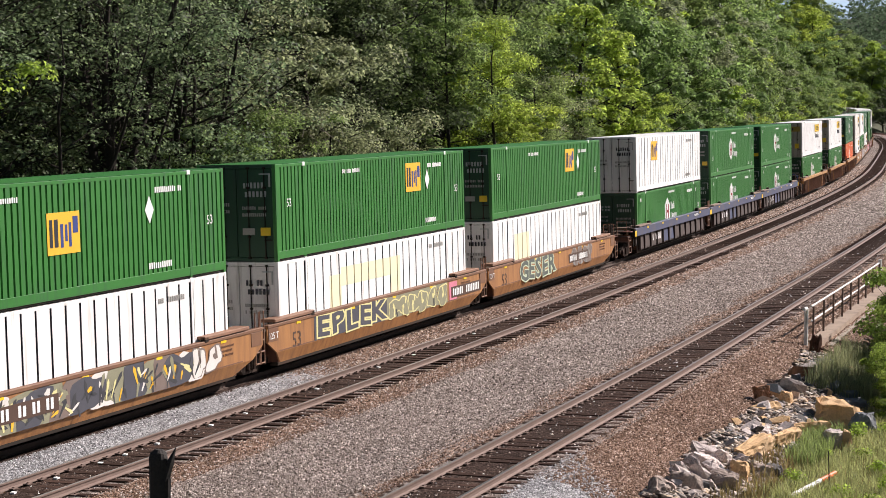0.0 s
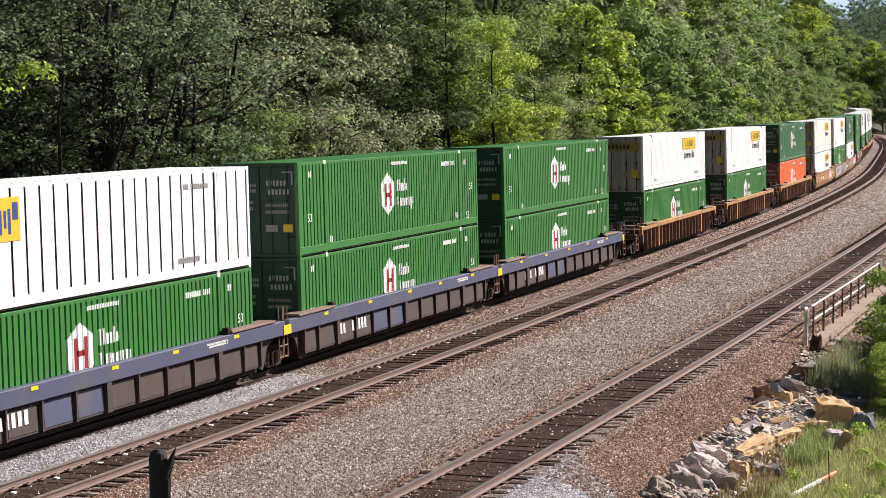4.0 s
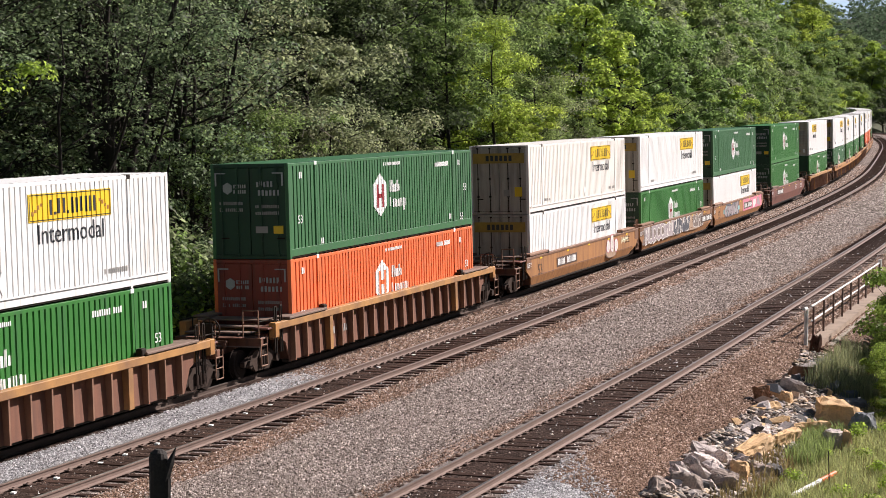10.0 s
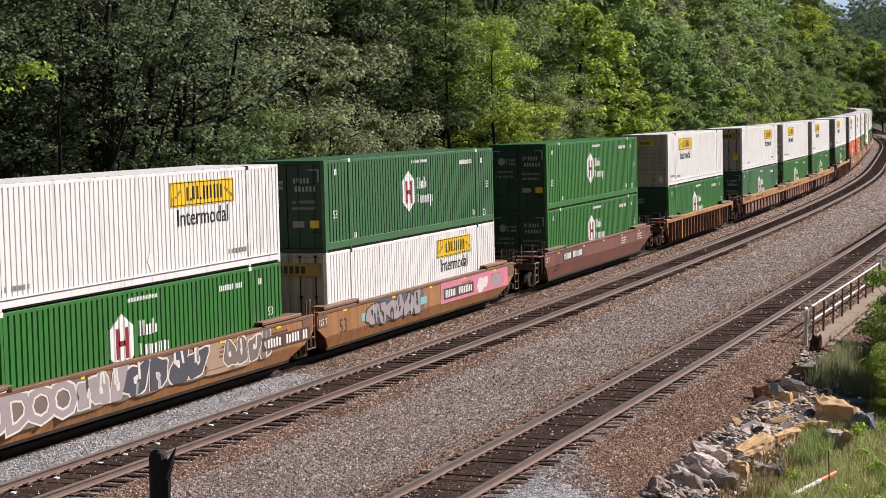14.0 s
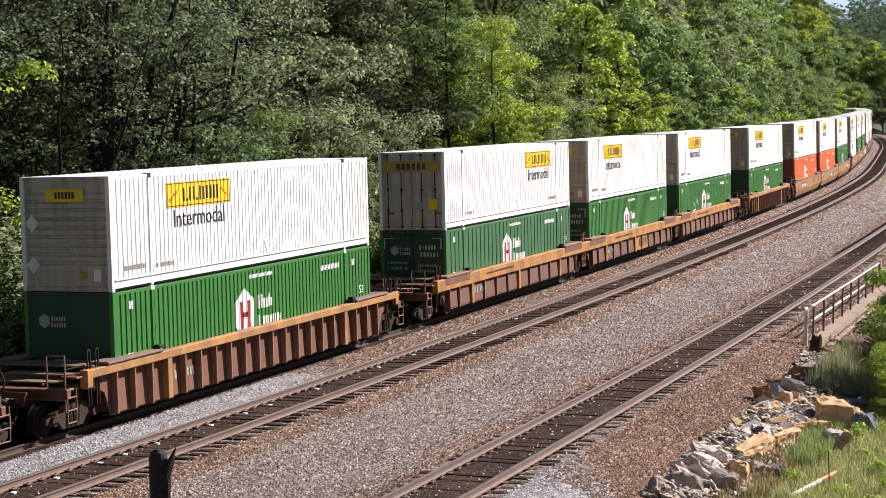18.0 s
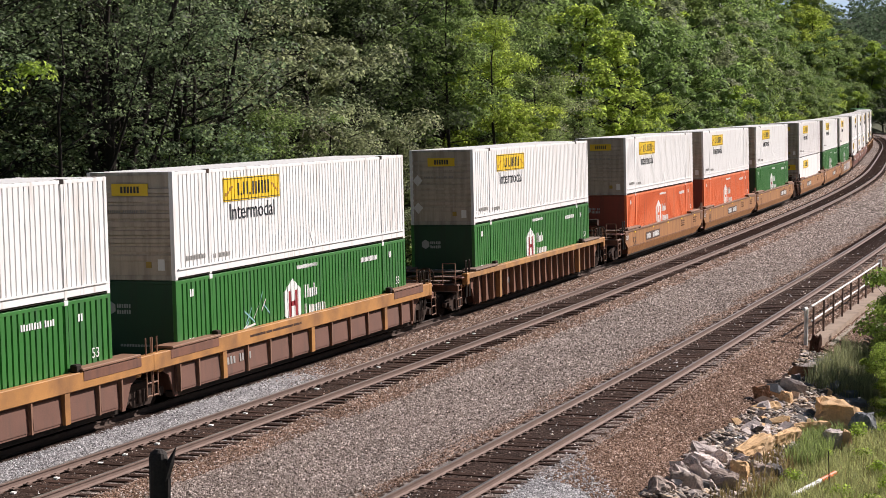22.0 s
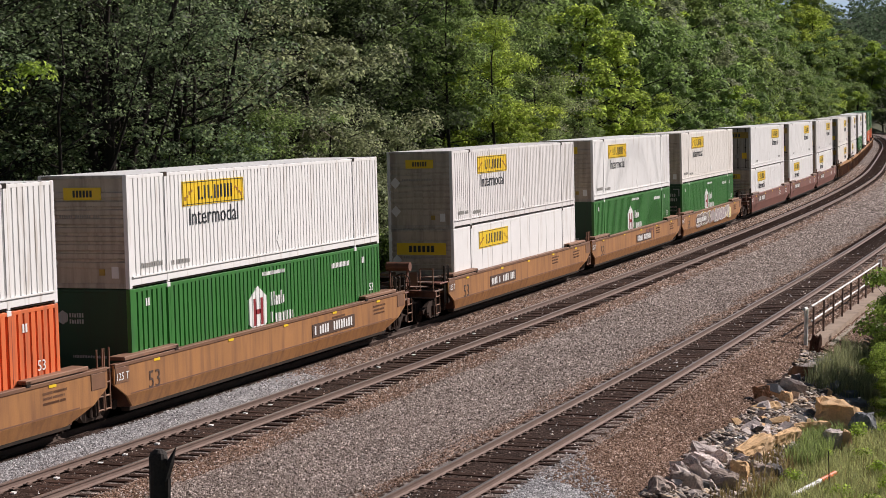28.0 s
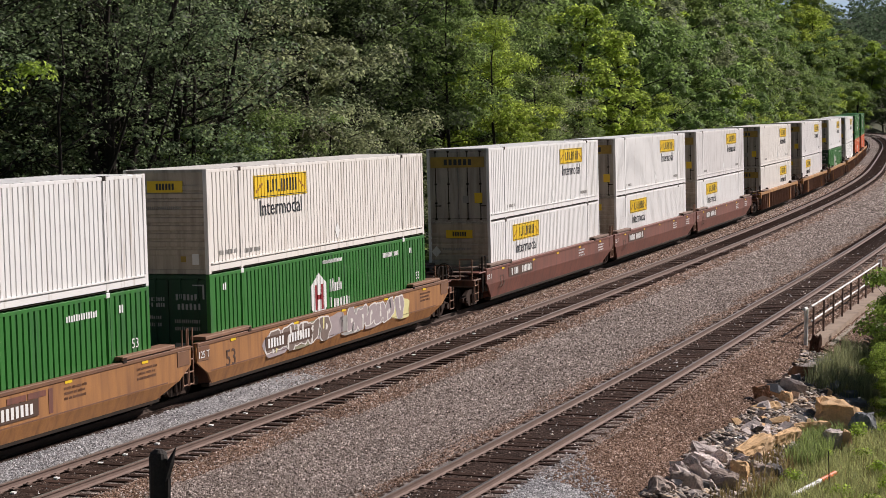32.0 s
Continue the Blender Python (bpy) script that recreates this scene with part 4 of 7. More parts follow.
            # plain bars for a name in two lines
            for x, z0, z1, w in ((0.0, 0.10, 0.50, 0.09), (0.20, 0.10, 0.50, 0.09), (0.36, 0.10, 0.37, 0.08), (0.52, 0.10, 0.37, 0.08), (0.67, 0.10, 0.50, 0.08), (0.82, 0.12, 0.35, 0.08),
                                 (0.0, -0.38, -0.08, 0.09), (0.30, -0.42, -0.14, 0.08), (0.46, -0.42, -0.14, 0.08), (0.60, -0.42, -0.16, 0.08), (0.78, -0.42, -0.16, 0.08), (0.92, -0.42, -0.14, 0.08), (1.08, -0.42, -0.14, 0.08), (1.24, -0.56, -0.14, 0.08), (1.40, -0.40, -0.17, 0.07)):
                box(bm, x - 0.01, x + w + 0.01, -0.004, 0.004, z0, z1)
            on_side(sd, part("name_lettering", over_ribs(bm, rib, -0.16), "pale", top, "white bars for a name"), -0.16, 1.55)
            on_side(sd, part("small_lettering", bars([(-0.75, 0.75, 0)], 0.11, rng), "pale", top), 0.1, 2.62)
            on_side(sd, part("small_lettering", bars([(-0.7, 0.7, 0)], 0.16, rng), "pale", top), 4.9, 2.45)
            for x, z in ((-7.3, 1.15), (7.3, 1.5), (-5.7, 0.42), (5.7, 0.5), (-7.2, 2.5), (6.7, 2.45)):
                t = "53" if abs(x) > 7.25 else ""
                if t:
                    on_side(sd, part("number", lettering("53", 0.36), "pale", top, "white figures 53"), x, z)
                else:
                    on_side(sd, part("small_lettering", bars([(-0.12, 0.12, 0)], 0.2, rng), "pale", top), x, z)
            on_side(sd, part("small_lettering", lettering("53", 0.36), "pale", top, "white figures 53"), 6.9, 0.42)
        else:
            if kind != "emp_white":
                cx = {"emp": 2.9, "emp_low": 0.0, "emp_white_sign": -4.0}[kind]
                sign = on_side(sd, part("sign", slab(-0.70, 0.70, -0.006, 0.004, -0.50, 0.50, 0.002), "amber", top, "yellow square sign with dark bars"), cx, 1.62 if kind == "emp_low" else 2.08)
                bm = bmesh.new()
                for x0, x1, z0, z1 in ((-0.60, -0.47, -0.32, 0.34), (-0.40, -0.24, -0.32, 0.34)):
                    box(bm, x0, x1, -0.010, -0.006, z0, z1)
                part("sign_lettering", bm, "ink", sign)
                bm = bmesh.new()
                for x0, x1, z0, z1 in ((-0.14, -0.02, -0.34, 0.22), (0.06, 0.16, -0.20, 0.20), (0.22, 0.33, -0.34, 0.24), (0.40, 0.62, -0.02, 0.38)):
                    box(bm, x0, x1, -0.010, -0.006, z0, z1)
                part("sign_lettering", bm, "blue_ink", sign)
            ink = "pale" if kind in ("emp", "emp_low") else "spray_grey"
            on_side(sd, part("small_lettering", bars([(-0.7, 0.7, 0)], 0.15, rng), ink, top), 5.0, 2.45)
            on_side(sd, part("small_lettering", bars([(-0.6, 0.6, 0)], 0.16, rng), ink, top), 4.5, 0.5)
            if kind in ("emp", "emp_low"):
                bm = bmesh.new()
                prism(bm, [(-0.22, 0), (0, -0.36), (0.22, 0), (0, 0.36)], -0.004, 0.004)
                on_side(sd, part("placard", bm, "pale", top, "white diamond"), 4.25 if kind == "emp" else 4.0, 1.95)
                on_side(sd, part("number", lettering("53", 0.36), "pale", top, "white figures 53"), 7.2, 1.5)
                on_side(sd, part("number", lettering("53", 0.36), "pale", top, "white figures 53"), -7.2, 1.7)
                on_side(sd, part("small_lettering", bars([(-0.7, 0.7, 0)], 0.13, rng), "pale", top), -2.5, 2.5)
    # marks on the leading end
    def on_end(ob, y, z):
        ob.matrix_basis = pose(-HX - 0.028 if not nose else -HX - 0.004 + 0.03, y, z, 0, 0, -90)
        return ob
    if kind.startswith("hunt"):
        w, zz, hh = (1.12, 2.36, 0.21) if not nose else (0.98, 2.15, 0.22) if kind == "hunt_flat" else (0.55, 2.42, 0.16)
        sign = on_end(part("end_sign", slab(-w, w, -0.02, 0.004, -hh, hh), "yellow_dirty" if not nose else "yellow", top, "faded yellow sign with dark bars"), 0, zz)
        bm = bmesh.new()
        for i in range(6):
            x = w * (-0.5 + 0.18 * i)
            box(bm, x, x + w * 0.12, -0.024, -0.02, -hh * 0.55, hh * 0.55)
        part("sign_lettering", bm, "ink", sign)
        if not nose:
            on_end(part("end_sign", slab(-0.16, 0.16, -0.02, 0.003, -0.2, 0.2), "yellow", top, "small yellow notice"), -0.85, 0.95)
            on_end(part("end_sign", slab(-0.12, 0.12, -0.02, 0.003, -0.14, 0.14), "spray_grey", top, "small grey notice"), -0.32, 0.9)
        else:
            for y, z in ((0.98, 0.66), (0.98, 1.72)):
                bm = bmesh.new()
                prism(bm, [(-0.20, 0), (0, -0.22), (0.20, 0), (0, 0.22)], -0.012, 0.003)
                on_end(part("end_placard", bm, "chalk", top, "white diamond"), y, z)
            on_end(part("end_sign", slab(-0.10, 0.10, -0.012, 0.003, -0.15, 0.15), "white", top, "small white notice"), -0.88, 0.42)
            on_end(part("end_sign", slab(-0.08, 0.08, -0.012, 0.003, -0.08, 0.08), "yellow_dirty", top, "small brown notice"), -0.5, 0.42)
            on_end(part("end_lettering", bars([(-0.45, 0.45, 0)], 0.11, rng), "ink", top), 0.0, 2.15)
            on_end(part("end_lettering", bars([(-0.6, 0.6, 0)], 0.1, rng), "spray_grey", top), 0.1, 1.85)
    else:
        ink = "pale" if kind not in ("emp_white", "emp_white_sign") else "ink"
        if kind.startswith("hub"):
            bm = bmesh.new()
            prism(bm, [(-0.15, -0.09), (0, -0.18), (0.15, -0.09), (0.15, 0.09), (0, 0.18), (-0.15, 0.09)], -0.012, 0.004)
            on_end(part("end_emblem", bm, "end_pale", top, "small white hexagon emblem"), 0.72, 2.15)
            on_end(part("end_lettering", bars([(-0.22, 0.22, 0.06), (-0.22, 0.22, -0.1)], 0.11, rng), "end_pale", top), 0.30, 2.15)
        if kind.startswith("hub") and nose:
            on_end(part("end_number", lettering("53", 0.34), "end_pale", top, "faded white figures 53"), -0.05, 0.72)
            on_end(part("end_lettering", bars([(-0.5, 0.5, 0)], 0.07, rng), "end_pale", top), -0.05, 1.15)
        else:
            on_end(part("end_lettering", bars([(-0.35, 0.35, 0.12), (-0.3, 0.45, -0.14)], 0.17, rng), ink if ink == "ink" else "end_pale", top), -0.60, 2.15)
        if not nose:
            on_end(part("end_lettering", bars([(-0.4, 0.4, 0.1), (-0.4, 0.4, -0.1)], 0.1, rng), "spray_grey", top), 0.60, 1.6)
            on_end(part("end_lettering", bars([(-0.4, 0.4, 0.1), (-0.4, 0.4, -0.1)], 0.1, rng), "spray_grey", top), -0.60, 1.5)
            for s_ in (-1, 1):
                bm = bmesh.new()
                prism(bm, [(s_ * 0.0, 0.0), (s_ * -0.36, 0.0), (s_ * -0.36, -0.035), (s_ * -0.05, -0.035), (s_ * -0.05, -0.40), (0.0, -0.40)], -0.010, 0.003)
                on_end(part("corner_mark", bm, "end_pale", top, "pale reflective corner strip"), -s_ * 1.14, 2.62)
            if kind in ("hub", "hub_dark", "emp", "emp_low"):
                on_end(part("end_sign", slab(-0.16, 0.16, -0.012, 0.003, -0.12, 0.12), "yellow", top, "small yellow notice"), -0.95, 0.9)
                on_end(part("end_sign", slab(-0.2, 0.2, -0.012, 0.003, -0.1, 0.1), "spray_grey", top, "small pale notice"), -0.4, 0.9)
    _boxes[key] = top
    return top


def hash_of(word):
    return sum(ord(c) * (i + 1) for i, c in enumerate(word))


# ---- well cars ----
def wheelset_mesh():
    bm = bmesh.new()
    rod(bm, (0, -0.95, 0), (0, 0.95, 0), 0.085, n=10)
    for sd in (-1, 1):
        y = sd * 0.72
        rod(bm, (0, y - sd * 0.03, 0), (0, y + sd * 0.10, 0), 0.42, n=28)
        rod(bm, (0, y - sd * 0.055, 0), (0, y - sd * 0.03, 0), 0.45, n=28)
        rod(bm, (0, y + sd * 0.10, 0), (0, y + sd * 0.13, 0), 0.33, 0.30, n=20)
        rod(bm, (0, y + sd * 0.13, 0), (0, y + sd * 0.20, 0), 0.13, n=12)
        box(bm, -0.05, 0.05, y + sd * 0.16 - 0.02, y + sd * 0.16 + 0.06, -0.11, 0.11)
    me = bpy.data.meshes.new("wheelset")
    bm.to_mesh(me)
    bm.free()
    me.materials.append(M["wheel"])
    return me


WHEELSET = wheelset_mesh()
WHEEL_R = 0.42


def bogie_frame():
    bm = bmesh.new()
    prism(bm, [(-1.15, 0.50), (-1.15, 0.36), (-0.62, 0.36), (-0.45, 0.16), (0.45, 0.16), (0.62, 0.36), (1.15, 0.36), (1.15, 0.50), (0.72, 0.62), (0.45, 0.76), (-0.45, 0.76), (-0.72, 0.62)], -0.07, 0.07)
    for x in (-0.18, 0.0, 0.18):
        rod(bm, (x, -0.10, 0.26), (x, -0.10, 0.60), 0.065, n=8)
    for x in (-0.88, 0.88):
        rod(bm, (x, -0.16, 0.42), (x, 0.0, 0.42), 0.12, n=10)
    me = bpy.data.meshes.new("side_frame")
    bm.to_mesh(me)
    bm.free()
    me.materials.append(M["bogie_rust"])
    return me


FRAME = bogie_frame()


def bogie(parent, x):
    b = part("bogie", slab(-0.22, 0.22, -1.05, 1.05, 0.46, 0.80, 0.03), "dark", parent, "dark four-wheel bogie")
    b.matrix_basis = pose(x, 0, 0)
    for sd in (-1, 1):
        f = part("side_frame", FRAME, None, b)
        f.matrix_basis = pose(0, sd * 1.02, 0, 0, 0, 0 if sd < 0 else 180)
    for e in (-1, 1):
        w = part("wheelset", WHEELSET, None, b, "steel wheels on an axle")
        w.matrix_basis = pose(e * 0.88, 0, WHEEL_R)
    return b


def side_wall_smooth(sd, fold, inset, y=1.50):
    """A plate side, upright above the fold and leaning in below it, cut away over the bogies."""
    k = (0.98 - fold) / 0.34
    rows = ((1.47, y, -9.32, 9.78), (0.98, y, -9.30, 9.76), (fold, y, -9.30 + 0.58 * k, 9.76 - 0.64 * k), (0.29, y - inset, -8.25, 8.15))
    bm = bmesh.new()
    vs = []
    for z, yy, a, b in rows:
        vs.append([bm.verts.new((x, sd * (yy - t), z)) for x in (a, b) for t in (0, 0.05)])
    for i in range(len(rows) - 1):
        (a0, a1, b0, b1), (c0, c1, d0, d1) = vs[i], vs[i + 1]
        for f in ((a0, b0, d0, c0), (b1, a1, c1, d1), (a1, a0, c0, c1), (b0, b1, d1, d0)):
            bm.faces.new(f)
    bm.faces.new((vs[0][0], vs[0][1], vs[0][3], vs[0][2]))
    bm.faces.new((vs[-1][0], vs[-1][2], vs[-1][3], vs[-1][1]))
    bmesh.ops.recalc_face_normals(bm, faces=bm.faces[:])
    return bm


def sloped_plate(x0, x1, z0, z1, sd, low, under, thick, proud):
    """A plate of a ribbed car's side, which leans outwards towards its foot."""
    bm = bmesh.new()
    lean = lambda z: 1.47 - 0.04 * (z - low) / (under - low)
    vs = [bm.verts.new((x, sd * (lean(z) + p), z)) for x in (x0, x1) for z in (z0, z1) for p in (proud - thick, proud)]
    for f in ((0, 1, 3, 2), (4, 6, 7, 5), (0, 4, 5, 1), (2, 3, 7, 6), (1, 5, 7, 3), (0, 2, 6, 4)):
        bm.faces.new([vs[k] for k in f])
    bmesh.ops.recalc_face_normals(bm, faces=bm.faces[:])
    return bm


CAR_LOOK = {
    "smooth_tan": ("tan", "tan_dark", "tan-orange weathered steel well car with smooth sides"),
    "smooth_brown": ("maroon", "maroon", "dark red-brown steel well car with smooth sides"),
    "ribbed": ("brown", "chord", "rusty brown ribbed well car with a worn yellow top chord"),
    "ribbed_blue": ("slate", "blue", "grey-brown ribbed well car with a faded blue top chord"),
    "ribbed_tan": ("greybrown", "chord_orange", "brown ribbed well car with a yellow-orange top chord"),
}
_cars = {}


def well_car(kind, front, rear):
    """One unit of a well car. front, rear: 'coupler' or 'joint' (a bogie shared with the next unit)."""
    key = (kind, front, rear)
    if key in _cars:
        return _cars[key]
    skin, trim, label = CAR_LOOK[kind]
    top = tagged(empty("well_car"), label, "well car", group="well cars of the train")
    plain = kind.startswith("smooth")
    for sd in (-1, 1):
        if plain:
            fold, inset = (0.64, 0.14) if kind == "smooth_tan" else (0.86, 0.155)
            part("side_wall", side_wall_smooth(sd, fold, inset), skin, top)
            part("top_chord", slab(-9.3, 9.75, sd * 1.34, sd * 1.525, 1.40, 1.50, 0.012), trim, top)
            part("bottom_sill", slab(-8.4, 8.3, sd * 1.10, sd * 1.36, 0.20, 0.30, 0.012), "dark", top)
            for x in (-8.95, 9.35):
                part("end_plate", slab(x - 0.32, x + 0.32, sd * 1.50, sd * 1.515, 1.00, 1.40, 0.01), trim, top)
            for x in (-6.2, 6.4):
                part("edge_latch", slab(x - 0.10, x + 0.10, sd * 1.40, sd * 1.54, 1.46, 1.62, 0.02), "dark", top)
            for e, a, b in ((-1, -8.85, -6.1), (1, 6.3, 8.9)):
                part("walkway", slab(a, b, sd * 1.06, sd * 1.54, 1.53, 1.63, 0.015), "rib" if kind == "smooth_tan" else "deck", top, "raised worn running board")
            part("side_seam", slab(-8.55, 8.5, sd * 1.50, sd * 1.508, fold + 0.02, fold + 0.05), trim, top)
        else:
            low, under = (0.27, 1.33) if kind == "ribbed" else (0.36, 1.12)
            part("top_chord", slab(-9.75, 9.75, sd * 1.34, sd * 1.58, under - 0.01, 1.53, 0.015), trim, top)
            part("side_wall", sloped_plate(-8.45, 8.15, low, under, sd, low, under, 0.03, -0.075 if kind == "ribbed" else 0.0), skin, top)
            part("bottom_sill", slab(-8.45, 8.15, sd * 1.08, sd * 1.34, 0.20, low + 0.02, 0.012), "dark", top)
            stops = [-8.38 + 0.866 * i for i in range(20)] if kind == "ribbed" else [-8.38] + [-0.15 + 1.44 * k for k in range(-5, 6)] + [8.08]
            for i, x in enumerate(stops if sd < 0 else ()):
                wide = 0.11 if i in ((3, 16) if kind == "ribbed" else (2, 6, 10)) else 0.03
                bm = bmesh.new()
                prism(bm, [(x - wide, low), (x + wide, low), (x + wide, under), (x - wide, under)], sd * 1.36, sd * (1.56 if wide > 0.1 else 1.545))
                part("rib", bm, trim if wide > 0.1 and kind != "ribbed_blue" else skin if kind == "ribbed_blue" else "rib", top)
            for i in range(len(stops) - 1 if sd < 0 and kind != "ribbed" else 0):
                part("side_pocket", sloped_plate(stops[i] + 0.14, stops[i + 1] - 0.14, 0.42, 1.04, sd, low, under, 0.02, 0.022), "blue" if (kind == "ribbed_blue" and i in (4, 5)) else skin, top)
            if kind != "ribbed" and sd < 0:
                rows = [(-4.4, -1.0, 1.34)] if kind == "ribbed_tan" else [(4.8, 6.0, 1.40), (4.9, 6.0, 1.33)]
                p = part("chord_lettering", bars(rows, 0.07 if kind == "ribbed_tan" else 0.055, random.Random(8)), "number_brown" if kind == "ribbed_tan" else "pale", top, "small stencilled bars")
                p.matrix_basis = pose(0, -1.583, 0)
            for e in (-1, 1) if kind == "ribbed_tan" and sd < 0 else ():
                part("rusty_chord", slab(e * 6.3, e * 8.95, sd * 1.575, sd * 1.592, 1.30, 1.535, 0.006), "brown", top, "flaking rusty length of the chord")
            for e in (-1, 1):
                part("end_bracket", slab(e * 9.55, e * 9.82, sd * 1.36, sd * 1.585, 1.10, 1.54, 0.02), "chord_orange" if kind != "ribbed_blue" else "dark", top)
                if kind == "ribbed_blue":
                    part("marker_plate", slab(e * 9.45, e * 9.78, sd * 1.585, sd * 1.60, 1.12, 1.40, 0.01), "yellow", top, "yellow plate on the car end")
                part("walkway", slab(e * 6.2, e * 8.9, sd * 1.05, sd * 1.62, 1.55, 1.62, 0.015), "rib" if kind == "ribbed_tan" else "deck", top, "raised worn running board")
                bm = bmesh.new()
                prism(bm, [(e * 8.3, 0.24), (e * 8.45, 0.24), (e * 8.75, 0.85), (e * 9.2, 1.05), (e * 9.6, 1.05), (e * 9.6, 1.36), (e * 8.3, 1.36)], sd * 1.33, sd * 1.38)
                part("wheel_arch", bm, skin, top)
                part("edge_latch", slab(e * 6.05, e * 6.3, sd * 1.36, sd * 1.55, 1.52, 1.72, 0.03), "dark", top)
        for x in () if sd > 0 or kind in ("ribbed", "ribbed_tan") else (-7.2, -3.1, 0.4, 3.9, 7.4) if plain else (-6.9, -3.4, 0.1, 3.1, 6.5):
            part("reflector", slab(x - 0.15, x + 0.15, sd * (1.502 if plain else 1.58), sd * (1.512 if plain else 1.59), 1.33 if plain else 1.39, 1.41 if plain else 1.48), "yellow", top, "yellow reflective strip")
    # floor and ends of the well
    for x in (-7.4, -3.7, 0.0, 3.7, 7.4):
        part("cross_bearer", slab(x - 0.2, x + 0.2, -1.29, 1.29, 0.20, 0.34, 0.015), "dark", top)
    for e, how in ((-1, front), (1, rear)):
        part("end_wall", slab(e * 8.28, e * 8.36, -1.36, 1.36, 0.28, 1.20, 0.01), "brown", top)
        part("end_sill", slab(e * 8.36, e * (10.7 if how == "coupler" else 9.5), -0.36, 0.36, 0.72, 1.08, 0.03), "brown", top)
        part("end_deck", slab(e * 8.36, e * (10.35 if how == "coupler" else 9.2), -1.36, 1.36, 1.10, 1.16, 0.01), "deck", top, "weathered end platform")
        part("cross_beam", slab(e * 9.0, e * 9.25, -1.40, 1.40, 0.98, 1.30, 0.03), trim if trim != "blue" else "dark", top)
        if how == "coupler":
            part("end_beam", slab(e * 10.25, e * 10.45, -1.40, 1.40, 0.90, 1.16, 0.02), "brown", top)
            c = part("coupler", slab(e * 10.6, e * 11.45, -0.12, 0.12, 0.74, 0.98, 0.03), "bogie_rust", top)
            part("knuckle", slab(e * 11.35, e * 11.62, -0.20, 0.20, 0.70, 1.02, 0.06), "bogie_rust", c)
            rail = [((e * 10.35, y, 1.15), (e * 10.35, y, 1.95)) for y in (-1.3, -0.8)] + [((e * 10.35, -1.3, 1.95), (e * 10.35, -0.8, 1.95)), ((e * 10.35, -1.3, 1.55), (e * 10.35, -0.8, 1.55))]
            part("handrail", rods(rail, 0.022), "rib", top)
            for y in (-1.3, 1.3):
                part("handrail", rods([((e * 9.5, y, 1.16), (e * 9.5, y, 1.62)), ((e * 9.5, y, 1.62), (e * 10.35, y, 1.62))], 0.018), "dark", top)
            for sd in (-1, 1):
                st = [((e * 10.1, sd * 1.44, 0.35), (e * 10.1, sd * 1.44, 1.15)), ((e * 10.5, sd * 1.44, 0.35), (e * 10.5, sd * 1.44, 1.15))]
                st += [((e * 10.1, sd * 1.44, z), (e * 10.5, sd * 1.44, z)) for z in (0.36, 0.66, 0.96)]
                part("step_ladder", rods(st, 0.018), "rib", top)
            part("upper_platform", slab(e * 8.40, e * 9.15, -1.34, 1.34, 1.50, 1.55, 0.012), "deck", top, "weathered upper platform")
            part("step_platform", slab(e * 9.22, e * 9.66, -1.30, 0.9, 1.36, 1.40, 0.012), "deck", top, "weathered step board")
            part("step_platform", slab(e * 9.72, e * 10.12, -0.95, 1.25, 1.24, 1.28, 0.012), "deck", top, "weathered step board")
            for x in (9.05, 9.42):
                part("grab_iron", rods([((e * x, -1.42, 0.62), (e * x, -1.42, 1.98)), ((e * x, -1.42, 1.98), (e * (x + 0.12), -1.42, 1.98)), ((e * (x + 0.12), -1.42, 1.98), (e * (x + 0.12), -1.42, 0.62))], 0.024), "dark", top, "upright looped grab iron")
            part("valve_box", slab(e * 9.3, e * 9.75, -1.12, -0.62, 0.80, 1.12, 0.04), "dark", top, "dark brake valve box")
            part("platform_brace", rods([((e * 8.5, -1.2, 1.16), (e * 9.1, -1.2, 1.5))], 0.035), "dark", top, "steel strut under the platform")
            part("crossover_platform", slab(e * 10.45, e * 10.75, -0.9, 0.9, 1.16, 1.20, 0.01), "brown", top, "rusty crossover platform")
            part("side_step_board", slab(e * 8.4, e * 10.15, -1.5, -1.02, 1.37, 1.42, 0.012), "maroon", top, "dark red-brown step board")
            part("uncoupling_lever", rods([((e * 10.55, -1.42, 0.92), (e * 10.55, -0.3, 0.92)), ((e * 10.55, -0.3, 0.92), (e * 11.2, -0.18, 1.02)), ((e * 10.55, -1.42, 0.92), (e * 10.55, -1.42, 0.62))], 0.02), "rail", top)
            part("brake_rigging", rods([((e * 8.45, -0.9, 1.22), (e * 10.2, -0.55, 1.22)), ((e * 8.45, -1.1, 1.24), (e * 10.2, -1.15, 1.24)), ((e * 8.6, -1.2, 1.2), (e * 9.4, -0.3, 1.34)), ((e * 9.0, -1.3, 1.3), (e * 9.0, 1.3, 1.3)), ((e * 9.9, -1.35, 1.2), (e * 9.9, 0.8, 1.28))], 0.035), "brown", top, "rusty brake rods and levers")
            part("air_hose", rods([((e * 10.9, -0.35, 0.85), (e * 11.2, -0.40, 0.45)), ((e * 11.2, -0.40, 0.45), (e * 11.6, -0.36, 0.50))], 0.03), "dark", top)
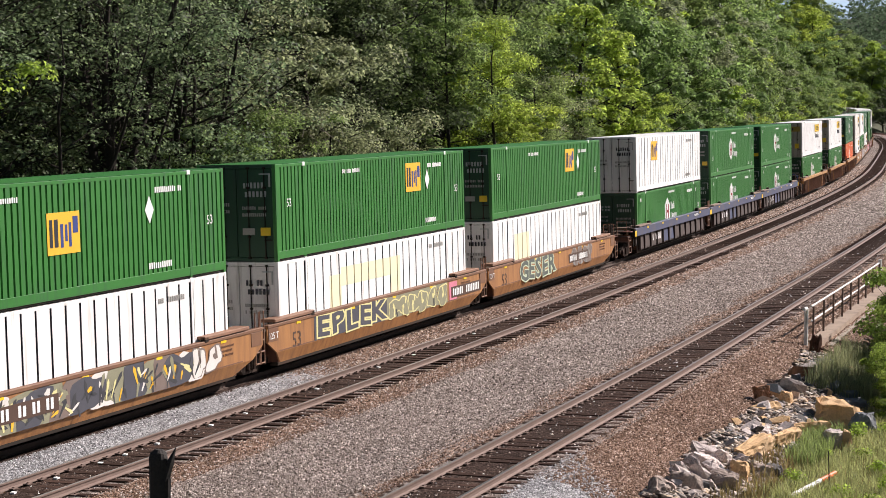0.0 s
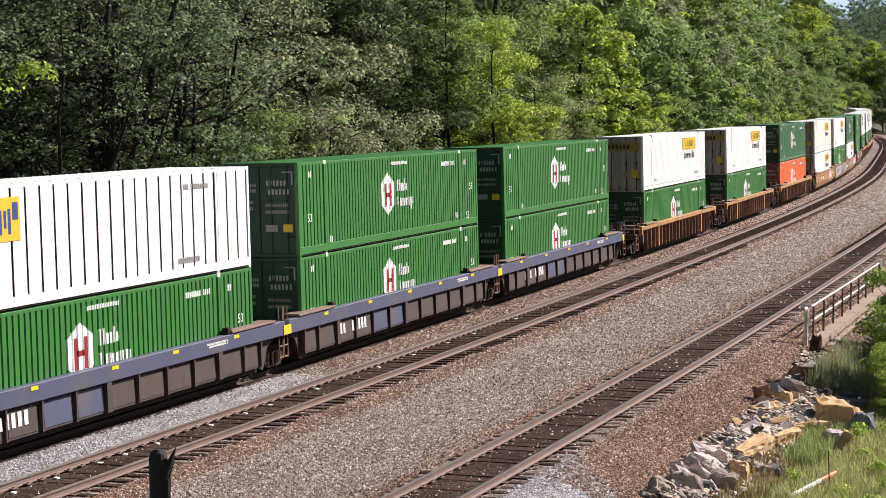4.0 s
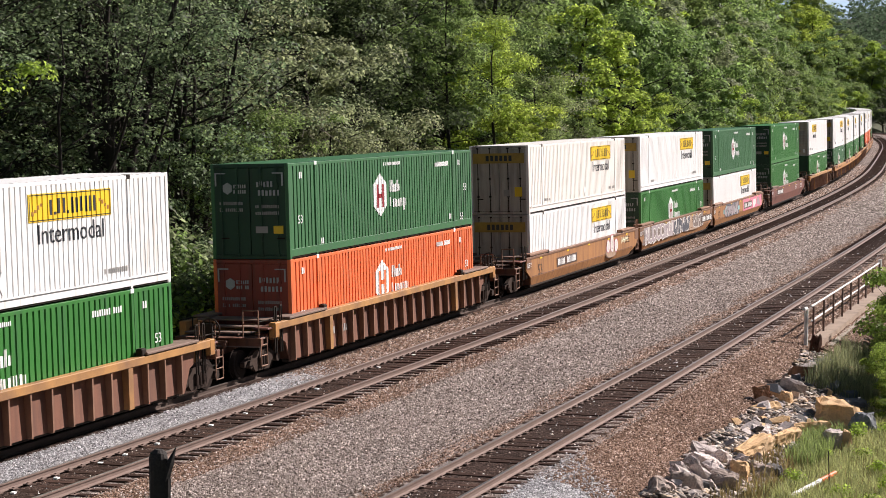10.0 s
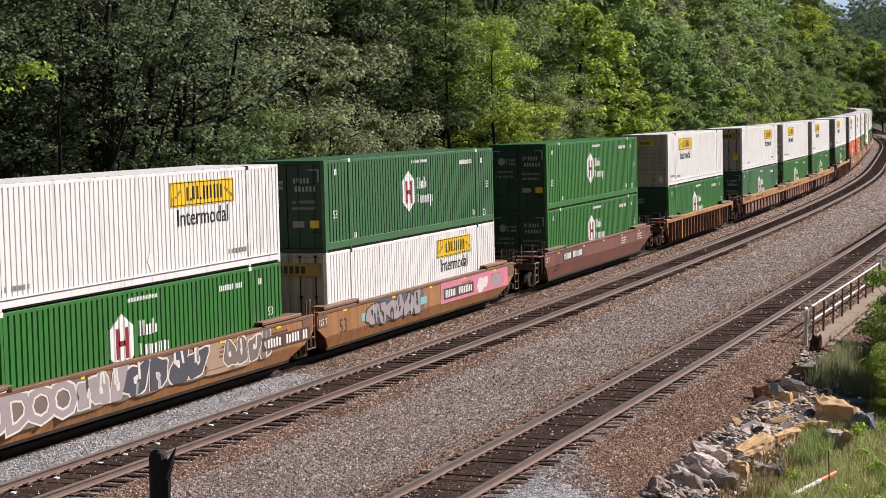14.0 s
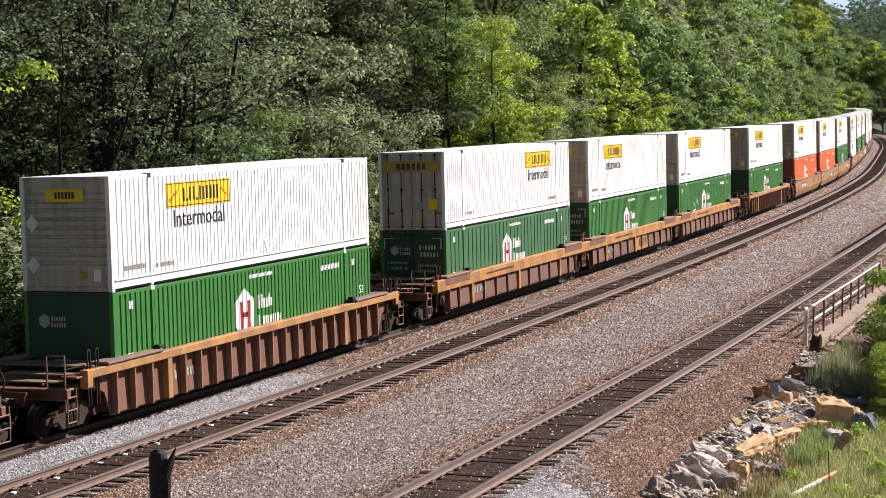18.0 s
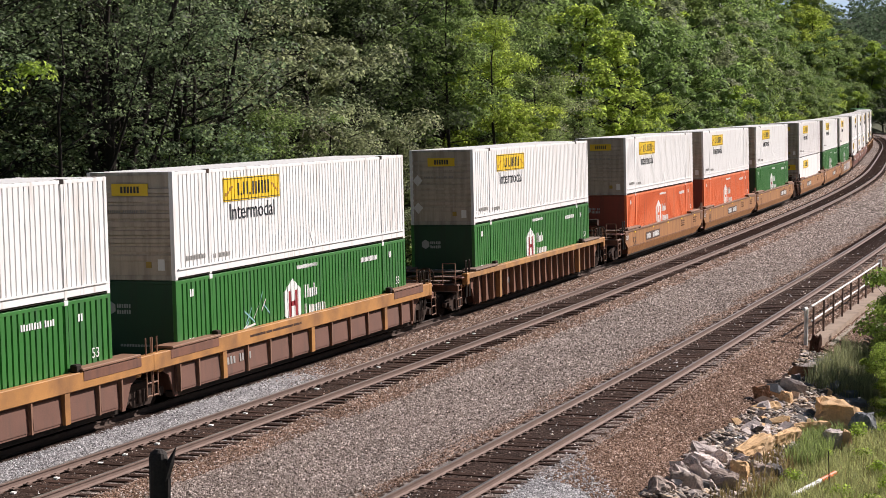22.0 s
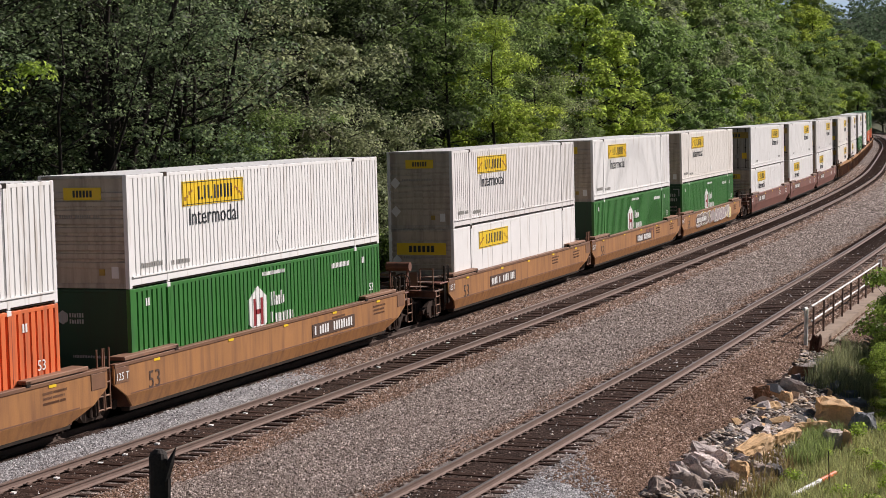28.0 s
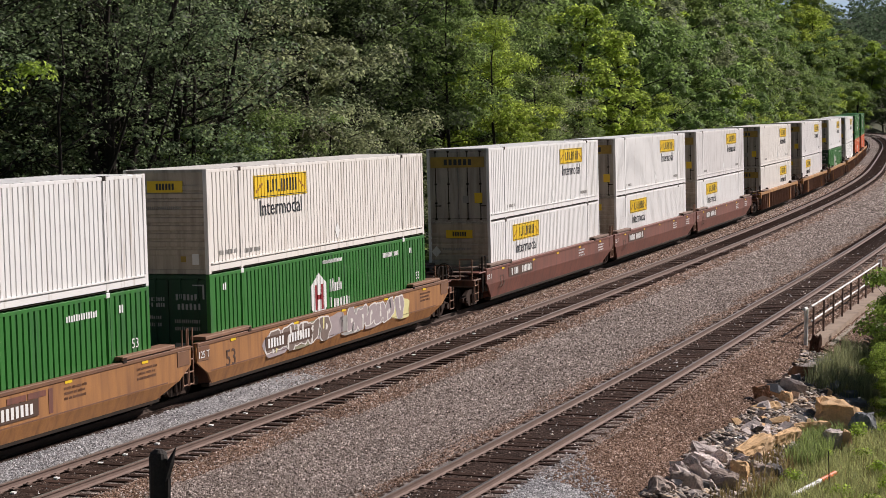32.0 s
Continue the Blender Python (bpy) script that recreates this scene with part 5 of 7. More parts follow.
            if e > 0:
                bm = bmesh.new()
                for i in range(20):
                    a0, a1 = 2 * math.pi * i / 20, 2 * math.pi * (i + 1) / 20
                    rod(bm, (e * 10.30, -1.18 + 0.30 * math.cos(a0), 1.72 + 0.30 * math.sin(a0)), (e * 10.30, -1.18 + 0.30 * math.cos(a1), 1.72 + 0.30 * math.sin(a1)), 0.022, n=6)
                for i in range(4):
                    a0 = math.pi * i / 4
                    rod(bm, (e * 10.30, -1.18 - 0.3 * math.cos(a0), 1.72 - 0.3 * math.sin(a0)), (e * 10.30, -1.18 + 0.3 * math.cos(a0), 1.72 + 0.3 * math.sin(a0)), 0.014, n=5)
                part("brake_wheel", bm, "blue_wheel" if kind == "ribbed_blue" else "bogie_rust", top, "spoked hand-brake wheel")
                part("brake_stand", slab(10.18, 10.27, -1.30, -1.06, 1.14, 1.9, 0.02), "dark", top)
            bogie(top, e * 9.75)
        else:
            # shared bogie under the joint: carried by the unit behind it
            if e < 0:
                bogie(top, -9.69)
                part("joint_casting", slab(-10.0, -9.3, -0.3, 0.3, 0.74, 1.06, 0.05), "dark", top)
                part("reservoir", rods([((-9.25, 0.5, 1.45), (-9.25, 1.15, 1.45))], 0.16, 12), "dark", top)
            for sd in (-1, 1):
                st = [((e * x, sd * 1.44, 0.42), (e * x, sd * 1.44, 1.95)) for x in (9.42, 9.66)]
                st += [((e * 9.42, sd * 1.44, z), (e * 9.66, sd * 1.44, z)) for z in (0.45, 0.78, 1.11, 1.44)]
                part("ladder", rods(st, 0.022), "rib", top)
    _cars[key] = top
    return top


def car_marks(ob, kind, rng, plate_x):
    """The car's stencilled data, as bars."""
    y = -1.52 if kind.startswith("smooth") else -1.381 if kind == "ribbed" else -1.476
    z = 0.97 if kind == "smooth_tan" else 1.13 if kind == "smooth_brown" else 0.80
    plain = kind.startswith("smooth")
    rows = [(-1.25, -0.25, 0), (0.2, 1.45, 0)] if kind == "ribbed_blue" else [(-1.45, -0.35, 0), (-0.05, 1.45, 0)] if plain else [(-0.75, -0.2, 0), (0.0, 0.75, 0)]
    p = part("number_lettering", bars(rows, 0.34 if kind == "ribbed_blue" else 0.27 if plain else 0.22, rng), "pale" if plain else "chalk" if kind == "ribbed_blue" else "spray_grey", ob, "white bars for the car number")
    p.matrix_basis = pose(plate_x, y - 0.004, z, 0 if plain else -2.5)
    if plain:
        g = part("number_ground", slab(-1.6, 1.6, -0.003, 0.003, -0.20, 0.20), "number_brown", ob, "dark brown painted ground of the number")
        g.matrix_basis = pose(plate_x, y + 0.003, z)
        n = part("length_figure", lettering("53", 0.66), "number_brown", ob, "dark figures 53")
        n.matrix_basis = pose(-7.35, y + 0.012, 0.86)
        e = part("load_lettering", lettering("125 T", 0.27), "pale", ob, "white figures 125 T")
        e.matrix_basis = pose(-8.95, y - 0.004, 1.16)
        for x in (4.2, 7.5):
            e = part("data_lettering", bars([(-0.5, 0.5, 0.12), (-0.5, 0.4, 0), (-0.5, 0.45, -0.12)], 0.06, rng), "tan_dark" if kind == "smooth_tan" else "chalk", ob)
            e.matrix_basis = pose(x, y + 0.012, 1.1)


def blob(rng, w, h, n=22, lean=0.0, rough=0.18):
    """A rounded, uneven outline like a bubble letter."""
    ph = [rng.uniform(0, 6.28) for _ in range(3)]
    pts = []
    for i in range(n):
        t = 2 * math.pi * i / n
        r = 1 + rough * math.sin(2 * t + ph[0]) + rough * 0.8 * math.sin(3 * t + ph[1]) + rough * 0.5 * math.sin(5 * t + ph[2])
        c, s_ = math.cos(t), math.sin(t)
        x = math.copysign(abs(c) ** 0.75, c) * w / 2 * r
        z = math.copysign(abs(s_) ** 0.75, s_) * h / 2 * r
        pts.append((x + lean * z, z))
    return pts


def flat_shape(pts, y):
    bm = bmesh.new()
    bm.faces.new([bm.verts.new((x, y, max(-0.40, min(0.46, z)))) for x, z in pts])
    bmesh.ops.triangulate(bm, faces=bm.faces[:])
    for f in bm.faces:
        if f.normal.y > 0:
            f.normal_flip()
    return bm


def spray(ob, x0, x1, fill, edge, accent, seed, n, h=0.66, z=0.98):
    """Spray-painted bubble shapes on the camera's side of a car."""
    rng = random.Random(seed)
    w = (x1 - x0) / n
    for i in range(n):
        cx = x0 + (i + 0.5) * w + rng.uniform(-0.1, 0.1) * w
        pts = blob(rng, w * 1.0, h * rng.uniform(0.9, 1.1), lean=rng.uniform(-0.05, 0.35))
        a = part("graffiti", flat_shape([(x * 1.10, zz * 1.12) for x, zz in pts], 0.0), edge, ob, "spray-painted bubble shape")
        a.matrix_basis = pose(cx, -1.512 - 0.0012 * (i % 3), z)
        part("graffiti_fill", flat_shape([(x * 0.97, zz * 0.98) for x, zz in pts], -0.004), fill, a)
        hole = part("graffiti_stroke", flat_shape(blob(rng, w * 0.20, h * 0.26, 12), -0.008), edge, a)
        hole.matrix_basis = pose(rng.uniform(-0.12, 0.12) * w, 0, rng.uniform(-0.08, 0.14) * h)
        for k in range(rng.choice((1, 2, 2))):
            up = rng.choice((-1, 1))
            x, z0, z1, sl = rng.uniform(-0.22, 0.22) * w, up * h * 0.50, up * h * rng.uniform(-0.05, 0.15), rng.uniform(-0.1, 0.1) * w
            t = 0.045 * w + 0.012
            quad = [(x - t, z1), (x + t, z1), (x + t + sl, z0), (x - t + sl, z0)]
            part("graffiti_stroke", flat_shape(quad if up > 0 else quad[::-1], -0.008), accent if (i + k) % 4 == 0 else edge, a)


def sprayed_word(ob, word, x0, x1, z, h, fill, edge, seed):
    """A sprayed word in fat outlined letters, each with a tilt of its own."""
    rng = random.Random(seed)
    w = (x1 - x0) / len(word)
    for i, letter in enumerate(word):
        k = w / (0.62 * h / 0.72) * 1.05
        m = pose(x0 + (i + 0.5) * w, 0, z + rng.uniform(-0.04, 0.04), 0, rng.uniform(-7, 7), 0) @ Matrix.Diagonal((k, 1, 1, 1))
        a = part("graffiti_letter", lettering(letter, h / 0.72, 0.085), edge, ob, "sprayed letter with a pale outline")
        a.matrix_basis = pose(0, -1.514 - 0.0012 * (i % 2), 0) @ m
        b = part("graffiti_fill", lettering(letter, h / 0.72, 0.03), fill, a)
        b.matrix_basis = pose(0, -0.005, 0)


def wild_style(ob, x0, x1, seed):
    """A crowded sprayed piece: clouds of colour under sharp dark and pale strokes."""
    rng = random.Random(seed)
    n = int((x1 - x0) / 0.75)
    for i in range(n):
        cx = x0 + (i + 0.5) * (x1 - x0) / n
        c = part("graffiti", flat_shape(blob(rng, 1.35, 0.98, lean=0.2), 0.0), ("spray_olive", "spray_umber", "spray_dark", "spray_white", "spray_olive", "spray_dark")[i % 6], ob, "sprayed cloud of colour")
        c.matrix_basis = pose(cx, -1.510 - 0.0012 * (i % 3), 0.93)
    for i in range(n * 8):
        cx, z = rng.uniform(x0, x1), rng.uniform(0.68, 1.18)
        ln, ang, w = rng.uniform(0.25, 0.62), rng.choice((0.5, 0.9, 1.2, 1.9, -0.3)) + rng.uniform(-0.2, 0.2), rng.uniform(0.035, 0.085)
        dx, dz, nx, nz = math.cos(ang) * ln / 2, math.sin(ang) * ln / 2, -math.sin(ang) * w, math.cos(ang) * w
        pts = [(-dx - nx * 0.4, -dz - nz * 0.4), (dx * 0.6 - nx, dz * 0.6 - nz), (dx, dz), (dx * 0.6 + nx, dz * 0.6 + nz), (-dx + nx * 0.4, -dz + nz * 0.4)]
        s = part("graffiti_stroke", flat_shape(pts, 0.0), ("spray_black", "spray_olive", "spray_black", "spray_lemon", "spray_black", "spray_white", "spray_black", "amber")[i % 8], ob)
        s.matrix_basis = pose(cx, -1.5155 - 0.0004 * (i % 7), z)


# ---- the train: order of units, each with its place along the line at the start ----
# car kind, front, rear, lower box, upper box, lower nose first, upper nose first
C, J = "coupler", "joint"
TRAIN = [
    ("smooth_tan", C, J, "emp_white", "emp_low", 0, 0), ("smooth_tan", J, J, "emp_white", "emp", 0, 0), ("smooth_tan", J, C, "emp_white", "emp", 0, 0),
    ("ribbed_blue", C, J, "hub", "emp_white_sign", 0, 0), ("ribbed_blue", J, J, "hub", "hub", 0, 0), ("ribbed_blue", J, C, "hub", "hub", 0, 0),
    ("ribbed", C, C, "hub", "hunt", 0, 0), ("ribbed", C, C, "hub", "hunt", 0, 0), ("ribbed", C, C, "hub_orange", "hub_dark", 0, 0),
    ("smooth_tan", C, J, "hunt", "hunt_cream", 0, 0), ("smooth_tan", J, J, "hub", "hunt", 0, 0), ("smooth_tan", J, C, "hunt", "hub_dark", 0, 0),
    ("smooth_brown", C, C, "hub", "hub", 0, 0),
    ("ribbed", C, C, "hub", "hunt", 1, 1),
    ("ribbed_tan", C, J, "hub_panel", "hunt", 0, 0), ("ribbed_tan", J, J, "hub", "hunt", 0, 1), ("ribbed_tan", J, C, "hub", "hunt", 1, 1),
    ("ribbed", C, C, "hub", "hunt", 1, 1),
    ("smooth_tan", C, J, "hub_orange", "hunt", 1, 1), ("smooth_tan", J, J, "hub_orange", "hunt", 1, 1), ("smooth_tan", J, C, "hub", "hunt", 1, 1),
    ("smooth_tan", C, J, "hunt_flat", "hunt_grey", 1, 1), ("smooth_tan", J, J, "hub", "hunt", 1, 1), ("smooth_tan", J, C, "hub", "hunt_cream", 0, 1),
    ("smooth_brown", C, J, "hunt", "hunt", 1, 0), ("smooth_brown", J, J, "hunt", "hunt", 1, 0), ("smooth_brown", J, C, "hunt", "hunt_grey", 1, 0),
    ("ribbed", C, C, "hunt_cream", "hunt_cream", 0, 0), ("ribbed", C, C, "hunt_grey", "hunt_grey", 1, 0), ("ribbed", C, C, "hub", "hunt", 0, 0),
    ("ribbed", C, C, "emp_white", "hunt", 0, 0), ("ribbed", C, C, "hub_orange", "hub", 0, 0), ("ribbed", C, C, "hub_orange", "hub", 0, 0),
]
ARTICULATED, COUPLED = 19.38, 23.33
STARTS = [48.80]
for a, b in zip(TRAIN[:-1], TRAIN[1:]):
    STARTS.append(STARTS[-1] + (ARTICULATED if a[2] == J else COUPLED))
# how far the train has gone, every two seconds
GONE = [0.0, 30.31, 60.56, 90.61, 120.67, 150.60, 180.42, 210.12, 239.85, 269.47, 299.01, 328.41, 357.75, 387.02, 416.15, 445.15, 474.05]

ROLLING = []


def place_train():
    marked = []
    for i, (kind, fr, re, low, up, ln, un) in enumerate(TRAIN):
        start = STARTS[i] + HX
        items = [(well_car(kind, fr, re), 0.0), (container(low, ln), 0.35), (container(up, un), 0.35 + HB)]
        for j, (src, z) in enumerate(items):
            if src.get("used"):
                ob = copy_thing(src, pose(0, 0, 0))
                del ob["used"]
            else:
                ob = src
            ROLLING.append((ob, start, z))
            if j == 0:
                rng = random.Random(100 + i)
                marked.append((i, ob, kind, rng))
        for src, z in items:
            src["used"] = 1
    for i, ob, kind, rng in marked:
        car_marks(ob, kind, rng, {0: -2.4, 1: 7.5, 2: 3.4, 9: -3.3, 10: 7.9, 11: 3.3, 18: -3.3, 19: 0.3, 20: 3.8, 21: -3.0, 22: 1.0, 23: -3.6}.get(i, -4.9))
        decorate(i, ob)
    for d in (_cars, _boxes):
        for ob in d.values():
            if "used" in ob:
                del ob["used"]


def scribble(ob, x0, x1, z0, z1, seed):
    """Thin pale sprayed strokes on the camera's side of a container."""
    rng = random.Random(seed)
    for k in range(10):
        x, z = rng.uniform(x0, x1 - 0.5), rng.uniform(z0, z1)
        dx, dz = rng.uniform(0.1, 0.9), rng.uniform(-0.5, 0.5)
        quad = [(0, -0.03), (dx, dz - 0.03), (dx, dz + 0.03), (0, 0.03)]
        p = part("graffiti_stroke", flat_shape(quad, 0.0), "spray_aqua" if k % 3 else "spray_white", ob, "pale blue sprayed stroke")
        p.matrix_basis = pose(x, -WB / 2 - 0.008 - 0.0006 * k, z)


def decorate(i, ob):
    if i in (1, 2):
        low = ROLLING[3 * i + 1][0]
        for x0, x1, z0, z1 in (((-4.4, -3.5, 0.9, 2.15), (-3.5, 0.6, 1.75, 2.35), (0.6, 1.5, 1.0, 2.35)) if i == 1 else ((-5.3, -3.3, 0.8, 2.2),)):
            bm = bmesh.new()
            box(bm, x0, x1, -0.002, 0.002, z0, z1)
            p = part("faded_paint", over_ribs(bm, (0.61, 0.865, 0.145, 0.004), 0.0), "faded_lemon", low, "faded lemon paint over the panels")
            p.matrix_basis = pose(0, -WB / 2 + 0.001, 0)
    if i == 16:
        scribble(ROLLING[3 * i + 1][0], -4.4, -2.4, 1.0, 1.9, 31)
    if TRAIN[i][0] == "smooth_tan" and TRAIN[i][1] == C and i > 12:
        # brake cylinder on a raised stand at the leading end
        part("brake_cylinder", rods([((-10.15, -0.35, 2.02), (-10.15, 0.55, 2.02))], 0.17, 12), "bogie_rust" if i == 18 else "brown", ob, "rusty brake cylinder on a stand")
        part("cylinder_stand", rods([((-10.15, y, 1.12), (-10.15, y, 1.95)) for y in (-0.25, 0.45)] + [((-10.15, -0.25, 1.9), (-10.15, 0.45, 1.9)), ((-10.45, -0.25, 1.2), (-10.15, -0.25, 1.9))], 0.04), "brown", ob, "rusty steel stand")
        part("lever_plate", slab(-10.5, -10.45, -0.75, -0.45, 1.35, 1.85, 0.02), "rib", ob, "worn steel lever plate")
    if i == 22:
        bm = bmesh.new()
        for x0, x1, za, zb in ((-0.2, 0.55, 1.18, 1.32), (0.1, 0.25, 0.78, 1.18), (0.62, 1.35, 1.18, 1.32), (0.9, 1.05, 0.78, 1.18), (1.45, 1.62, 0.74, 1.32)):
            box(bm, x0 + 1.6, x1 + 1.6, -1.510, -1.504, za, zb)
        part("faded_mark", bm, "maroon", ob, "large faded red-brown mark")
    if i == 0:
        wild_style(ob, -6.0, 6.0, 11)
        spray(ob, 5.6, 7.2, "spray_white", "spray_umber", "spray_grey", 51, 2, 0.66)
    elif i == 1:
        part("graffiti_ground", slab(-6.1, -0.3, -1.510, -1.506, 0.66, 1.40), "spray_dark", ob, "charcoal sprayed ground")
        part("graffiti_ground", slab(-0.29, 5.5, -1.510, -1.506, 0.66, 1.40), "spray_olive", ob, "olive-grey sprayed ground")
        sprayed_word(ob, "EPLEK", -6.0, -0.5, 1.02, 0.62, "spray_dark", "spray_lemon", 12)
        spray(ob, -0.2, 5.4, "spray_olive", "spray_lemon", "spray_black", 22, 6, 0.60)
        part("graffiti", slab(5.7, 6.5, -1.512, -1.508, 0.70, 1.36), "spray_pink", ob, "pink sprayed patch")
    elif i == 2:
        sprayed_word(ob, "GESER", -5.2, -0.4, 0.97, 0.80, "spray_moss", "spray_pale_green", 13)
        spray(ob, 2.4, 5.6, "spray_umber", "spray_grey", "spray_umber", 43, 4, 0.74)
    elif i == 9:
        # a throw-up of three tall bubbles over a rounded foot, and a small tag
        rng = random.Random(14)
        for k, (x, z, w, h, tilt) in enumerate(((4.35, 0.74, 1.9, 0.62, 0), (3.75, 1.02, 0.62, 0.62, 25), (4.45, 1.10, 0.66, 0.84, 5), (5.20, 0.98, 0.72, 0.60, -18))):
            pts = blob(rng, w, h, rough=0.06)
            a = part("graffiti", flat_shape(pts, 0.0), "spray_pink" if k else "spray_umber", ob, "sprayed bubble with a dark outline")
            a.matrix_basis = pose(x, -1.512 - 0.007 * k, z, 0, tilt, 0)
            part("graffiti_fill", flat_shape([(u * 0.90, v * 0.90) for u, v in pts], -0.004), "spray_tan" if k == 0 else "spray_white", a)
            for d in (-0.12, 0.1):
                part("graffiti_stroke", flat_shape([(w * d - 0.012, -h * 0.30), (w * d + 0.012, -h * 0.30), (w * d + 0.05, h * 0.24), (w * d + 0.026, h * 0.24)], -0.006), "spray_umber", a)
        for k in range(7):
            z0, z1 = -0.15 + 0.05 * (k % 3), 0.17 - 0.06 * (k % 2)
            p = part("graffiti_stroke", flat_shape([(0, z0), (0.05, z0 - 0.02), (0.17, z1 - 0.08), (0.21, -0.11), (0.25, -0.11), (0.20, z1 - 0.02), (0.15, z1)], 0.0), "faded_lemon", ob, "pale yellow sprayed stroke of a tag")
            p.matrix_basis = pose(6.25 + 0.19 * k, -1.512 - 0.0006 * k, 1.13)
    elif i == 10:
        for x in (-7.7, -6.6, -5.2, -3.5, -1.8, -0.1, 1.6, 3.4, 5.2):
            g = part("graffiti_ground", flat_shape(blob(random.Random(int(x * 10)), 2.2, 0.92), 0.0), "spray_umber" if x < 3 else "spray_tan", ob, "brown-grey sprayed cloud of colour")
            g.matrix_basis = pose(x, -1.506 - 0.0008 * (int(x * 10) % 3), 0.93)
        sprayed_word(ob, "RUDOO", -8.2, -3.6, 0.92, 0.86, "spray_lilac", "spray_white", 15)
        spray(ob, -3.5, -1.2, "spray_lilac", "spray_white", "spray_black", 15, 3, 0.88)
        spray(ob, -1.2, 3.0, "spray_dark", "spray_white", "spray_grey", 25, 4, 0.86)
        spray(ob, 4.0, 6.9, "spray_umber", "spray_white", "spray_grey", 16, 4, 0.72)
    elif i == 11:
        for x in (-5.9, -4.6, -2.0, -0.7):
            part("graffiti_ground", slab(x, x + 0.7, -1.509, -1.505, 0.84, 1.10), "spray_aqua", ob, "turquoise sprayed patch")
        part("graffiti_ground", slab(-4.9, -0.3, -1.507, -1.503, 0.62, 1.42), "spray_slate", ob, "slate-blue sprayed ground")
        spray(ob, -5.4, -0.5, "spray_lilac", "spray_black", "spray_aqua", 17, 6, 0.72)
        part("graffiti", slab(1.4, 9.0, -1.510, -1.506, 0.64, 1.40), "spray_pink", ob, "pink sprayed panel")
        for k, x in enumerate((2.2, 5.9, 7.6)):
            g = part("graffiti_stroke", flat_shape(blob(random.Random(90 + k), 1.1, 0.55), 0.0), ("spray_lilac", "spray_white", "spray_lilac")[k], ob, "faded sprayed cloud of colour")
            g.matrix_basis = pose(x, -1.513, 0.98)
    elif i == 15:
        for x0, x1 in ((-0.03, 1.25), (1.33, 2.69)):
            part("name_panel", sloped_plate(x0, x1, 0.38, 1.10, -1, 0.36, 1.12, 0.01, 0.035), "chord_orange", ob, "yellow-orange painted panel")
        bm = bmesh.new()
        for x in (0.86, 1.02, 1.50, 1.66, 2.06, 2.24):
            box(bm, x, x + 0.12, -1.502, -1.494, 0.54, 0.95)
        part("panel_mark", bm, "maroon", ob, "dark red bars for a name")
    elif i == 23:
        for x0, x1, m in ((-5.2, -3.2, "spray_lilac"), (-3.2, -1.4, "spray_olive"), (-1.4, 0.2, "spray_lilac"), (0.2, 2.2, "spray_grey"), (2.2, 4.0, "spray_lilac"), (4.0, 5.8, "spray_lemon")):
            g = part("graffiti_ground", flat_shape(blob(random.Random(int(x0 * 10)), (x1 - x0) * 1.2, 0.74), 0.0), m, ob, "faded sprayed cloud of colour")
            g.matrix_basis = pose((x0 + x1) / 2, -1.508, 0.95)
        spray(ob, -5.0, -0.6, "spray_umber", "spray_white", "spray_lemon", 18, 5, 0.66)
        spray(ob, 0.6, 5.4, "spray_lilac", "spray_white", "spray_black", 19, 6, 0.68)


place_train()


# ---- woods ----
def tube_path(verts, faces, pts, radii, n=6):
    """A tapered limb through points, joined into the lists."""
    k0 = len(verts)
    for i, p in enumerate(pts):
        d = (Vector(pts[min(i + 1, len(pts) - 1)]) - Vector(pts[max(i - 1, 0)])).normalized()
        u = d.orthogonal().normalized()
        w = d.cross(u)
        for j in range(n):
            t = 2 * math.pi * j / n
            verts.append(tuple(Vector(p) + (u * math.cos(t) + w * math.sin(t)) * radii[i]))
    for i in range(len(pts) - 1):
        for j in range(n):
            a, b = k0 + i * n + j, k0 + i * n + (j + 1) % n
            faces.append((a, b, b + n, a + n))


def leaves(rng, centres, radii, count, size, flat=0.7, single=False):
    """Small leaves in clumps round the centres: each a bent lance of two faces."""
    c = np.asarray(centres)
    r = np.asarray(radii)
    pick = rng.integers(0, len(c), count)
    d = rng.standard_normal((count, 3))
    d /= np.linalg.norm(d, axis=1)[:, None]
    rad = r[pick] * rng.random(count) ** 0.36
    # a clump is a cushion: full above, hollow and shaded below
    d[:, 2] = np.where(d[:, 2] < -0.25, -d[:, 2], d[:, 2])
    P = c[pick] + d * rad[:, None] * np.array([1, 1, flat])
    nrm = d * 1.0 + rng.standard_normal((count, 3)) * 0.5 + np.array([0, 0, 0.7])
    nrm /= np.linalg.norm(nrm, axis=1)[:, None]
    a = np.cross(nrm, rng.standard_normal((count, 3)))
    a /= np.linalg.norm(a, axis=1)[:, None] + 1e-9
    b = np.cross(nrm, a)
    L = size * rng.uniform(0.6, 1.3, count)[:, None]
    w = L * 0.36
    tip = P + a * L * 0.5 - nrm * L * 0.12
    tail = P - a * L * 0.5 - nrm * L * 0.05
    if single:
        V = np.stack([tail, tip, P + b * w * 1.9], 1).reshape(-1, 3)
        return V, np.arange(count * 3).reshape(-1, 3)
    V = np.stack([tail, P + b * w, tip, P - b * w], 1).reshape(-1, 3)
    k = np.arange(count)[:, None] * 4
    F = np.concatenate([k + np.array([[0, 1, 2]]), k + np.array([[0, 2, 3]])], 1).reshape(-1, 3)
    return V, F


